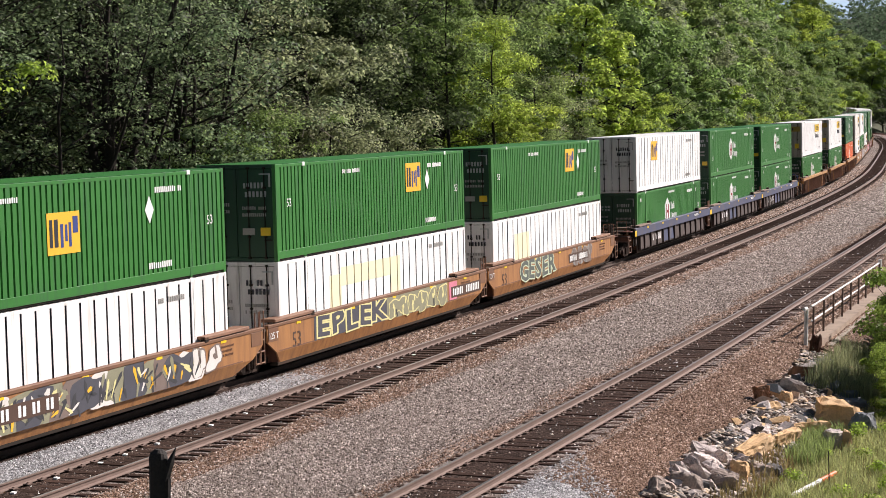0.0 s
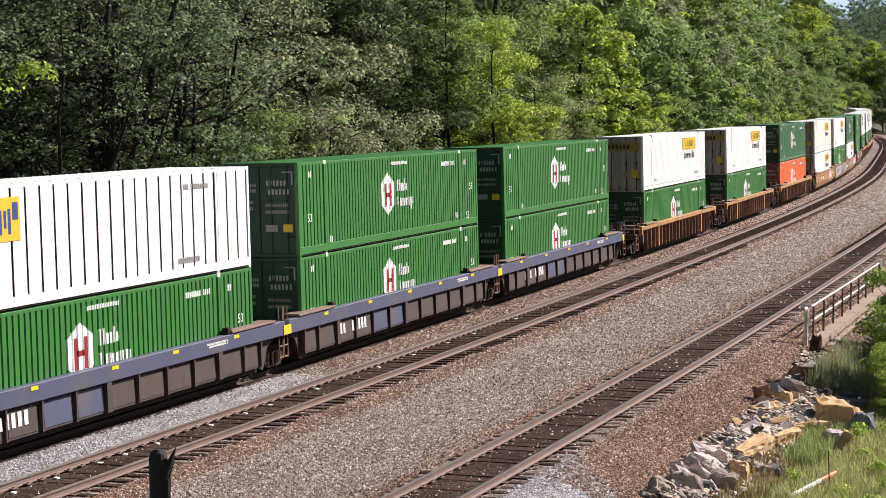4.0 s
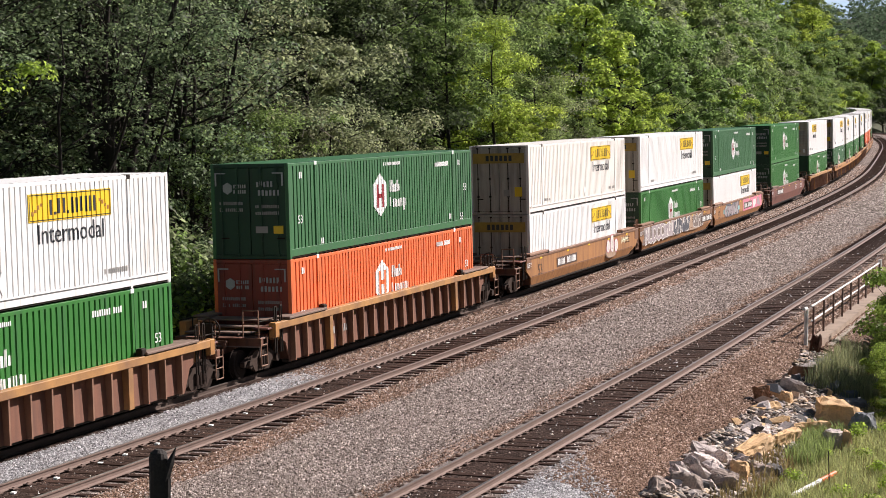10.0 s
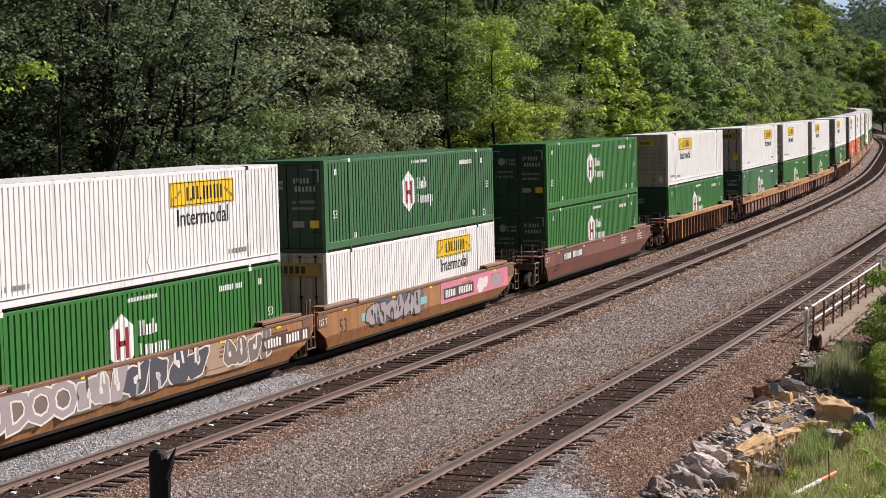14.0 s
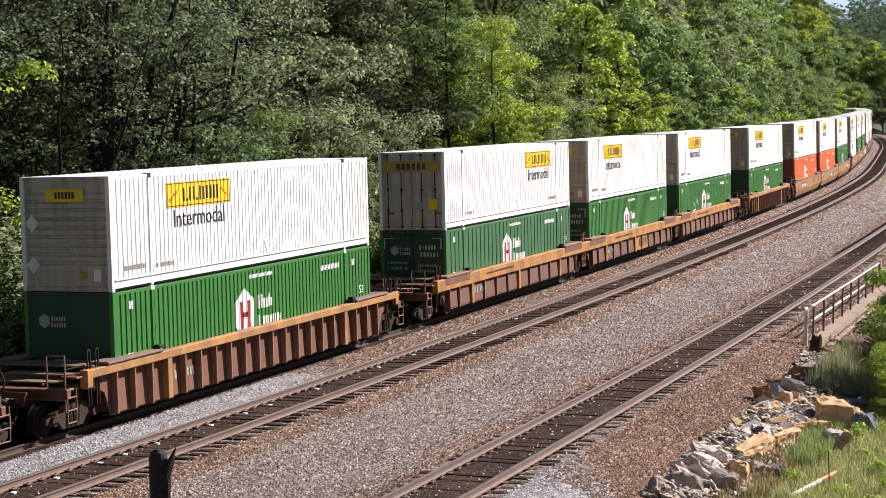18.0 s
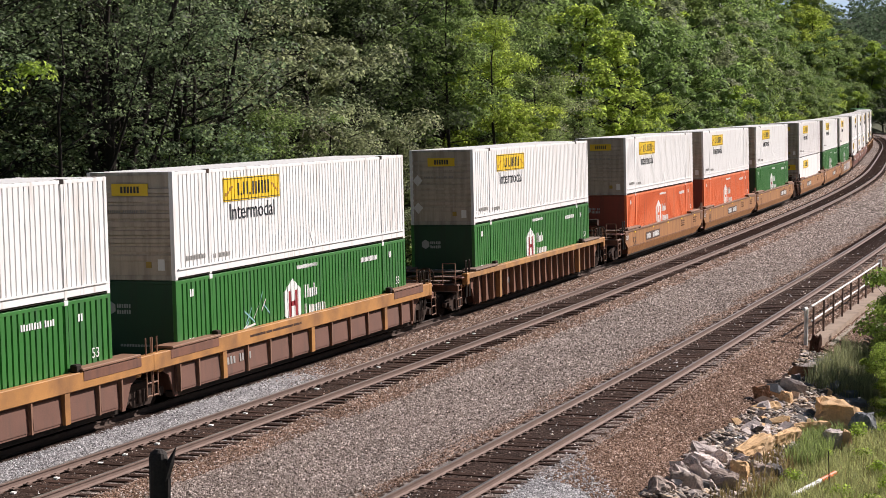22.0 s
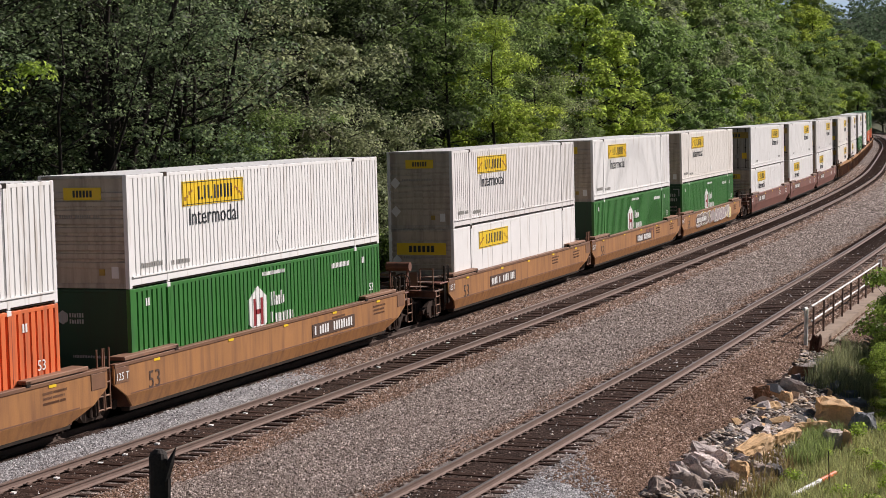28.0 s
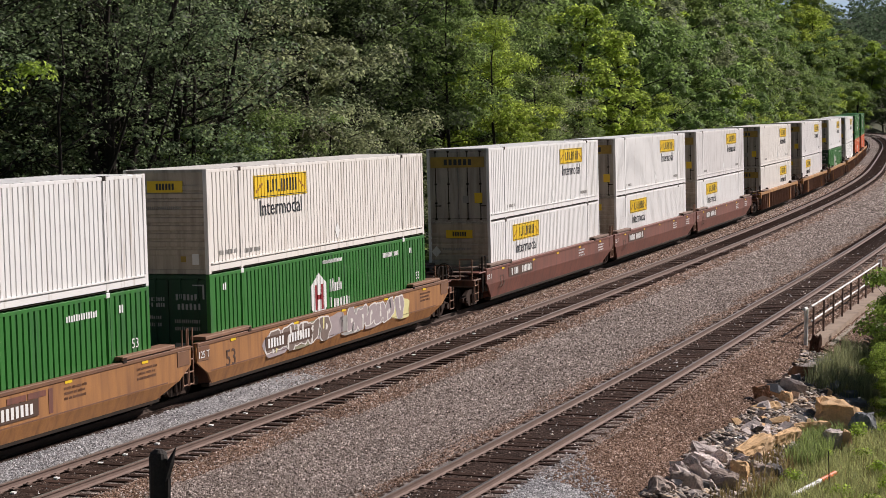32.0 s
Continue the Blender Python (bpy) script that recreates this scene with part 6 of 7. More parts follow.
def tree(seed, height, spread, low, leaf, count, size, label, category="tree", name="tree", lean=0.0, wood="bark", bare=0.0, stems=1, single=False, girth=1.0):
    """A trunk, limbs that fork, and a crown of leaf clumps at the limbs' ends."""
    rng = random.Random(seed)
    nr = np.random.default_rng(seed)
    top = tagged(empty(name), label, category, group="trees along the line")
    verts, faces = [], []
    tr = (height * 0.016 + 0.05) * girth
    pts, rad = [], []
    x = y = 0.0
    for i in range(9):
        t = i / 8
        pts.append((x, y, t * height * 0.86 - 0.4))
        rad.append(tr * (1 - 0.85 * t))
        x += rng.uniform(-0.25, 0.25) + lean * 0.2
        y += rng.uniform(-0.25, 0.25)
    tube_path(verts, faces, pts, rad, 8)
    boles = [pts]
    for k in range(stems - 1):
        # a second bole leaves the first near the ground
        ang = rng.uniform(0, 6.28)
        bole, x, y = [], pts[2][0], pts[2][1]
        for i in range(9):
            t = i / 8
            bole.append((x, y, pts[2][2] + t * (height * 0.86 - pts[2][2])))
            x += math.cos(ang) * 0.42 + rng.uniform(-0.2, 0.2)
            y += math.sin(ang) * 0.42 + rng.uniform(-0.2, 0.2)
        tube_path(verts, faces, bole, [r * 0.72 for r in rad], 7)
        boles.append(bole)
    cs, rs = [], []
    limbs = int(15 + height)
    for k in range(limbs):
        t = low + (0.98 - low) * (k + rng.random()) / limbs
        f = t * 8
        i = min(7, int(f))
        bole = boles[k % len(boles)]
        p0 = Vector(bole[i]).lerp(Vector(bole[i + 1]), f - i)
        ang = k * 2.4 + rng.uniform(-0.5, 0.5)
        shape = math.sin(math.pi * min(1, max(0.0, (t - low) / (1.0 - low)) * 0.78 + 0.22)) ** 0.7
        ln = spread * shape * rng.uniform(0.65, 1.15)
        up = rng.uniform(0.15, 0.75) * ln
        mid = p0 + Vector((math.cos(ang) * ln * 0.5, math.sin(ang) * ln * 0.5, up * 0.35))
        end = p0 + Vector((math.cos(ang) * ln, math.sin(ang) * ln, up))
        r0 = tr * (1 - 0.85 * t) * 0.34
        mid += Vector((rng.uniform(-1, 1), rng.uniform(-1, 1), rng.uniform(-0.2, 1.2))) * ln * 0.10
        tube_path(verts, faces, [tuple(p0), tuple(mid), tuple(end)], [r0, r0 * 0.6, r0 * 0.15], 5)
        for a in (0.45, 0.75, 1.0):
            q = p0.lerp(end, a) if a == 1.0 else mid.lerp(end, (a - 0.45) * 1.6)
            for _ in range(2):
                o = Vector((rng.uniform(-1, 1), rng.uniform(-1, 1), rng.uniform(-0.6, 0.8))) * spread * 0.22
                if rng.random() < 0.55:
                    tube_path(verts, faces, [tuple(q), tuple(q + o)], [r0 * 0.3, 0.012], 3)
                if rng.random() > (bare or 0.62):
                    cs.append(tuple(q + o))
                    rs.append(spread * (0.11 + 0.21 * rng.random() ** 1.6))
    me = bpy.data.meshes.new("trunk")
    me.from_pydata(verts, [], faces)
    for p in me.polygons:
        p.use_smooth = True
    part("trunk", me, wood, top)
    V, F = leaves(nr, cs, rs, count, size, 0.72, single=single)
    part("crown", fast_mesh("crown", V, F, leaf), None, top)
    return top


def shrub(seed, height, spread, leaf, count, size, label):
    rng = random.Random(seed)
    nr = np.random.default_rng(seed)
    top = tagged(empty("shrub"), label, "shrub", group="shrubs along the line")
    verts, faces, cs, rs = [], [], [], []
    for k in range(16):
        ang = k * 2.4
        ln = spread * rng.uniform(0.4, 1.0)
        end = Vector((math.cos(ang) * ln, math.sin(ang) * ln, height * rng.uniform(0.35, 1.0)))
        mid = Vector((end.x * 0.35, end.y * 0.35, end.z * 0.6))
        tube_path(verts, faces, [(0, 0, -0.1), tuple(mid), tuple(end)], [0.04, 0.025, 0.008], 4)
        for q in (mid, mid.lerp(end, 0.5), end):
            cs.append(tuple(q + Vector((rng.uniform(-1, 1), rng.uniform(-1, 1), rng.uniform(-0.5, 0.5))) * spread * 0.2))
            rs.append(spread * rng.uniform(0.2, 0.38))
    me = bpy.data.meshes.new("branchwork")
    me.from_pydata(verts, [], faces)
    part("branchwork", me, "bark", top)
    V, F = leaves(nr, cs, rs, count, size, 0.8)
    part("crown", fast_mesh("crown", V, F, leaf), None, top)
    return top


PLACED = {}


def plant(src, s, q, turn, size=1.0, dz=0.0):
    x, y, h = on_line(s, q)
    z = height_at(float(x), float(y)) + dz
    if src.name in PLACED:
        ob = copy_thing(src, pose(0, 0, 0))
    else:
        PLACED[src.name] = 1
        ob = src
    ob.matrix_basis = pose(float(x), float(y), z, 0, 0, turn) @ Matrix.Scale(size, 4)
    return ob


def plant_at(src, x, y, turn, size=1.0):
    z = height_at(x, y)
    ob = copy_thing(src, pose(0, 0, 0)) if src.name in PLACED else src
    PLACED[src.name] = 1
    ob.matrix_basis = pose(x, y, z, 0, 0, turn) @ Matrix.Scale(size, 4)
    return ob


def build_woods():
    rng = random.Random(77)
    # near the camera's end: finer leaves; farther on: larger crowns
    dark = tree(3, 18, 5.4, 0.27, "leaf_c", 6000, 0.16, "tall dark green broadleaf tree with a bare lower trunk")
    fork = tree(4, 16, 4.2, 0.34, "leaf_c", 4200, 0.15, "dark forked tree with a thin high crown", stems=3)
    young = tree(16, 9.4, 3.2, 0.2, "leaf_c", 4600, 0.15, "young dark green tree below taller ones", bare=0.45)
    slim = tree(14, 15, 2.6, 0.62, "leaf_c", 1500, 0.15, "slender dark tree with a small high crown", girth=0.5, stems=2)
    near_mid = tree(1, 16, 5.0, 0.18, "leaf_a", 14000, 0.17, "broadleaf tree with mid-green leaves")
    near_bright = tree(15, 13, 4.4, 0.06, "leaf_b", 22000, 0.20, "bright yellow-green tree at the wood's edge", bare=0.35, girth=0.6)
    edge_bright = tree(17, 17, 3.4, 0.05, "leaf_b", 26000, 0.13, "bright yellow-green tree close to the train", bare=0.35, girth=0.5)
    tall_bright = tree(18, 16, 3.3, 0.08, "leaf_b", 14000, 0.22, "tall slender yellow-green tree", single=True, bare=0.45)
    column = tree(19, 18, 3.1, 0.05, "leaf_a", 18000, 0.16, "tall narrow tree with mid-green leaves", bare=0.45, girth=0.45)
    dull = tree(6, 14, 4.8, 0.10, "leaf_d", 17000, 0.165, "dull olive-green tree with grey leaf undersides")
    gaunt = tree(7, 13, 5.0, 0.10, "leaf_d", 2600, 0.18, "half-dead tree with bare grey branches", wood="dead", bare=0.55)
    far_a = tree(21, 17, 5.6, 0.15, "leaf_a", 16500, 0.275, "tall broadleaf tree with a dense mid-green crown", single=True)
    far_b = tree(22, 15, 5.2, 0.10, "leaf_a", 16500, 0.275, "broadleaf tree with a mid-green crown down to the ground", single=True)
    far_bright = tree(5, 14, 5.2, 0.08, "leaf_b", 16500, 0.275, "bright yellow-green broadleaf tree", single=True)
    far_dull = tree(23, 15, 5.2, 0.10, "leaf_d", 16500, 0.275, "dull olive-green broadleaf tree", single=True)
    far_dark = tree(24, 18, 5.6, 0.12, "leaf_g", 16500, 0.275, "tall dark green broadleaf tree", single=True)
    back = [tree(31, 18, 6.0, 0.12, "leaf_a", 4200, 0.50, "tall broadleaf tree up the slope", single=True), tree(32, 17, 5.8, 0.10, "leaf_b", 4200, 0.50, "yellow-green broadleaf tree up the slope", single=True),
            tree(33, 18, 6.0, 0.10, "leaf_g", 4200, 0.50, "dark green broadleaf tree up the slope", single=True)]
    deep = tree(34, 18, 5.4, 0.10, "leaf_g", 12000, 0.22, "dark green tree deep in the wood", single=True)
    sh_a = shrub(8, 3.2, 2.4, "leaf_a", 3600, 0.17, "leafy green shrub beside the track")
    sh_c = shrub(12, 3.0, 2.4, "leaf_c", 2600, 0.16, "dark green undergrowth in the shade of trees")
    sh_b = shrub(9, 2.6, 2.6, "leaf_b", 3600, 0.18, "bright yellow-green shrub beside the track")
    sh_d = shrub(10, 3.0, 2.4, "leaf_d", 3600, 0.16, "olive-green shrub beside the track")
    # the wood's edge, by stretches of the line as the colours change
    near_edge = [
        (69.0, -12.5, dark, 0.95), (75.4, -8.6, fork, 1.0), (73.5, -14, dark, 1.0), (80.5, -11.5, dark, 1.0), (80.0, -9.0, fork, 0.9), (84.5, -14, dark, 1.0), (86.5, -9.5, gaunt, 1.0), (84.0, -10.5, dark, 0.85),
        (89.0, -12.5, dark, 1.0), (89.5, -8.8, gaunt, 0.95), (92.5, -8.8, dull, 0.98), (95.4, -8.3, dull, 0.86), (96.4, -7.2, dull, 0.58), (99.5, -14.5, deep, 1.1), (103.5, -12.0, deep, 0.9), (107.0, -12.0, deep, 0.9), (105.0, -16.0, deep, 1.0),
        (108.4, -8.2, column, 1.0), (110.8, -6.2, edge_bright, 0.84), (112.8, -5.9, near_bright, 0.76), (107.8, -6.2, sh_a, 1.5), (110.0, -5.6, sh_b, 1.2), (116.5, -10.0, near_mid, 0.95), (120.0, -12.5, near_mid, 1.0), (122.5, -8.2, near_mid, 0.72), (131.5, -10.4, dull, 0.80), (127.5, -12.5, near_mid, 1.0), (133.0, -8.2, near_mid, 0.55), (137.0, -12.5, near_mid, 1.0),
    ]
    far_edge = [
        (139.5, -8.6, tall_bright, 1.10), (143.5, -8.2, tall_bright, 0.95), (150.0, -8.6, near_bright, 0.55), (150, -12.5, far_a, 1.0), (156, -9, near_bright, 0.7), (161, -11, far_a, 1.0), (171, -9.8, far_b, 1.1), (166, -8.6, far_b, 0.7), (178, -9.0, far_b, 0.8), (181, -12, far_a, 1.0), (188, -9.5, far_bright, 0.8),
        (194, -12, far_dull, 1.05), (200, -9.0, far_b, 0.9), (208, -11, far_a, 1.0), (214, -8.6, far_bright, 0.65), (224, -11, far_b, 1.0), (233, -9.5, far_a, 0.9), (241, -8.6, far_bright, 0.7),
        (254, -9.5, far_b, 0.95), (266, -11, far_dull, 1.0), (280, -10, far_a, 0.95), (292, -8.8, far_bright, 0.75), (300, -11, far_b, 1.0), (316, -12, far_a, 1.0),
    ]
    plant_at(edge_bright, -16.9, 53.0, 40, 1.2)
    for s, q, src, k in near_edge + far_edge:
        plant(src, s + rng.uniform(-0.6, 0.6), q + rng.uniform(-0.4, 0.4), rng.uniform(0, 360), k * rng.uniform(0.96, 1.05))
    # rows behind, up the slope
    for row, q0 in enumerate((-18, -25, -34, -46)):
        s = 70 + row * 6 + (110 if row == 3 else 0)
        while s < 330 + row * 50:
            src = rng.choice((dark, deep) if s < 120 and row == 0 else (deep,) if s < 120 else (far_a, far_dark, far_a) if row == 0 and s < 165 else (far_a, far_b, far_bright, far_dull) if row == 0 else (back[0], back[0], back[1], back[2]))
            plant(src, s, q0 + rng.uniform(-2.0, 2.0), rng.uniform(0, 360), rng.uniform(0.95, 1.2) * (1.25 if s > 190 else 1.0))
            s += (rng.uniform(4.5, 6.5) if s < 120 else rng.uniform(6.5, 9.0) + row * 1.5 + s * 0.008)
    # undergrowth close behind the train
    s = 60
    for k in range(24):
        plant(sh_c if k < 8 else rng.choice((sh_a, sh_a, sh_d)), 62 + k * 1.4, rng.uniform(-11, -6.6), rng.uniform(0, 360), rng.uniform(0.8, 1.5))
    while s < 230:
        src = rng.choice((sh_a, sh_a, sh_b, sh_d) if s > 105 else (sh_a, sh_d, sh_a))
        plant(src, s, -5.6 + rng.uniform(-1.2, 0.4), rng.uniform(0, 360), rng.uniform(0.7, 1.15))
        s += rng.uniform(3.2, 5.0) + s * 0.014
    for s, q, src, k in ((58.0, -5.4, sh_b, 1.0), (59.5, -5.6, sh_a, 1.1), (61.5, -6.2, sh_b, 1.0), (63.5, -5.8, sh_a, 1.0), (65.5, -6.2, sh_a, 1.1), (67.5, -5.9, sh_b, 0.9), (69.5, -6.6, sh_a, 1.2), (71.5, -6.0, sh_a, 1.0), (74, -6.6, sh_d, 1.2), (76.5, -5.9, sh_a, 1.0), (62, -9, sh_c, 1.5), (66, -9.5, sh_c, 1.5), (70, -9, sh_d, 1.5),
                         (80.0, -7.5, near_mid, 0.56), (84.5, -7.2, near_mid, 0.60), (89.5, -7.0, dull, 0.66), (92.8, -7.2, dull, 0.62), (64.5, -7.4, sh_d, 1.6), (67.0, -7.2, sh_d, 1.65), (69.5, -7.0, sh_b, 1.5), (72.0, -7.2, sh_d, 1.6), (75.5, -6.6, young, 0.9), (79.5, -6.0, young, 0.95)):
        plant(src, s, q, s * 51 % 360, k)
    # the wooded slope goes on round the inside of the bend, sunlit
    for row, (q0, step) in enumerate(((-8.5, 8.0), (-15, 9.5), (-23, 11.0), (-32, 12.0), (-42, 13.0))):
        s = 322 + row * 4
        while s < 560:
            if row < 2:
                src = rng.choice((far_bright, far_a, far_b, far_bright))
            else:
                src = rng.choice((back[1], back[1], back[0]))
            plant(src, s, q0 + rng.uniform(-1.2, 1.2), rng.uniform(0, 360), rng.uniform(0.85, 1.1) * (0.8 if row == 0 else 1.0))
            s += step * rng.uniform(0.8, 1.25)
    # straight on, outside the bend: trees with shade put into their leaf colour, lit tops behind
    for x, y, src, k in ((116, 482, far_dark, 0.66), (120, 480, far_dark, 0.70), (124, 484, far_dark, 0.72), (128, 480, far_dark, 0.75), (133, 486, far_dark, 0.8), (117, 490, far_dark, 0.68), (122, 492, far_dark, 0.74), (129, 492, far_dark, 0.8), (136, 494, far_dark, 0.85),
                         (114, 536, far_b, 1.3), (119, 540, far_bright, 1.35), (124, 536, far_b, 1.35), (130, 538, far_bright, 1.35), (117, 552, far_b, 1.45), (123, 555, far_a, 1.45), (129, 556, far_bright, 1.45), (136, 550, far_b, 1.45), (111, 556, far_a, 1.4), (142, 552, far_a, 1.45)):
        plant_at(src, x, y, rng.uniform(0, 360), k)
    # sunlit trees on the hill that closes the view, clear of the tracks
    made = 0
    while made < 70:
        x, y = rng.uniform(70, 112), rng.uniform(466, 585)
        s, q = to_line(np.array([x]), np.array([y]))
        if -9 < q[0] < 17 or x > 0.226 * y:
            continue
        plant_at(rng.choice((far_bright, far_a, far_b) if y < 505 else (back[1], back[1], back[0])), x, y, rng.uniform(0, 360), rng.uniform(0.85, 1.1))
        made += 1
    for k in range(5):
        plant(slim, 66 + k * 4.1, rng.uniform(-11, -6.8), rng.uniform(0, 360), rng.uniform(0.85, 1.1))
    # woods on the far hill
    nr = np.random.default_rng(9)
    cs, rs = [], []
    for _ in range(620):
        x, y = nr.uniform(90, 300), nr.uniform(560, 900)
        s, q = to_line(np.array([x]), np.array([y]))
        z = float(ground_z(np.array([x]), np.array([y]), s, q)[0])
        for _k in range(6):
            cs.append((x + nr.uniform(-4, 4), y + nr.uniform(-4, 4), z + nr.uniform(2, 13)))
            rs.append(nr.uniform(2.0, 3.8))
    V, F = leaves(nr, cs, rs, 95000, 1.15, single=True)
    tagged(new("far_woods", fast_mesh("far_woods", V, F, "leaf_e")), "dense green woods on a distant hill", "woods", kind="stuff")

    # the strip of bright sky over the far hill
    me = bpy.data.meshes.new("backdrop")
    bm = bmesh.new()
    rows = [[bm.verts.new((2900 * math.sin(a), 2900 * math.cos(a), z)) for a in (math.radians(9 + k) for k in range(9))] for z in (20, 320)]
    for i in range(8):
        bm.faces.new((rows[0][i], rows[0][i + 1], rows[1][i + 1], rows[1][i]))
    bm.to_mesh(me)
    bm.free()
    m = bpy.data.materials.new("pale_blue_sky")
    m.use_nodes = True
    N, L = m.node_tree.nodes, m.node_tree.links
    N.remove(N["Principled BSDF"])
    e = N.new("ShaderNodeEmission")
    e.inputs["Color"].default_value = (0.62, 0.80, 1.0, 1)
    e.inputs["Strength"].default_value = 0.55
    L.new(e.outputs[0], N["Material Output"].inputs["Surface"])
    me.materials.append(m)
    tagged(new("backdrop", me), "pale blue sky over the distant hill", "sky", kind="structure")


build_woods()


# ---- near the camera and beside the near track ----
M["rubble"] = stone_mat("broken_rubble", [(0.05, 0.041, 0.037), (0.19, 0.155, 0.13), (0.37, 0.325, 0.30), (0.44, 0.33, 0.22), (0.65, 0.60, 0.565)])


def rock_mesh(seed, sx, sy, sz, split=0.85):
    """A split block: a skewed box whose corners have broken off, with crisp faces."""
    rng = random.Random(seed)
    bm = bmesh.new()
    skew = rng.uniform(-0.3, 0.3), rng.uniform(-0.3, 0.3)
    pts = []
    for cx in (-1, 1):
        for cy in (-1, 1):
            for cz in (-1, 1):
                base = Vector((cx * rng.uniform(0.82, 1.0), cy * rng.uniform(0.8, 1.0), cz * rng.uniform(0.78, 1.0)))
                if rng.random() < split:
                    for axis in range(3):
                        p = base.copy()
                        p[axis] *= 1 - rng.uniform(0.3, 1.5)
                        pts.append(p)
                else:
                    pts.append(base)
    for p in pts:
        bm.verts.new(((p.x + skew[0] * p.z) * sx / 2, (p.y + skew[1] * p.z) * sy / 2, (p.z + 0.84) * sz / 2))
    r = bmesh.ops.convex_hull(bm, input=bm.verts[:])
    junk = [g for g in r["geom_interior"] if isinstance(g, bmesh.types.BMVert)]
    bmesh.ops.delete(bm, geom=junk, context="VERTS")
    if sx != 1:
        # ledges and chipped faces on the larger rocks
        bmesh.ops.subdivide_edges(bm, edges=bm.edges[:], cuts=5, use_grid_fill=True)
        bmesh.ops.triangulate(bm, faces=bm.faces[:])
        bm.normal_update()
        k = min(sx, sy, sz)
        lean = Vector((rng.uniform(-0.5, 0.5), rng.uniform(-0.5, 0.5), 1))
        for v in bm.verts:
            p = v.co * (2.0 / k) + Vector((seed * 3.1, seed * 1.7, 0))
            layer = math.floor(v.co.dot(lean) / (0.22 * k) + 0.5 * noise.noise(p * 0.5))
            d = v.normal if v.normal.length else Vector((0, 0, 1))
            v.co += d * (noise.noise(p * 1.7) * 0.12 * k + noise.noise(p * 4.5) * 0.06 * k + 0.09 * k * math.sin(layer * 12.9 + seed * 3.7))
    me = bpy.data.meshes.new("rock")
    bm.to_mesh(me)
    bm.free()
    return me


def bed_z(q):
    return float(np.interp(q, [13.0, 13.5, 14.6, 15.9, 17.0, 18.0], [-0.10, -0.16, -0.46, -0.75, -1.12, -1.15]))


def rock(seed, s, q, sx, sy, sz, material, label, turn=0, tip=0, roll=0, sink=0.08):
    me = rock_mesh(seed, sx, sy, sz)
    me.materials.append(M[material])
    x, y, h = on_line(s, q)
    ob = tagged(new("rock", me), label, "rock", group="rocks beside the near track")
    ob.matrix_basis = pose(float(x), float(y), bed_z(q) - sink, tip, roll, turn)
    return ob


def heap_band(s):
    """Where the rubble heap begins and ends across the line, at s along it."""
    return (np.interp(s, [58, 61, 64.5, 67, 70, 73, 77, 81], [15.1, 15.25, 14.85, 15.1, 15.05, 14.95, 14.9, 14.6]),
            np.interp(s, [58, 61, 64.5, 67, 70, 73, 77, 81], [16.2, 16.6, 16.9, 17.2, 17.6, 17.7, 17.5, 16.6]))


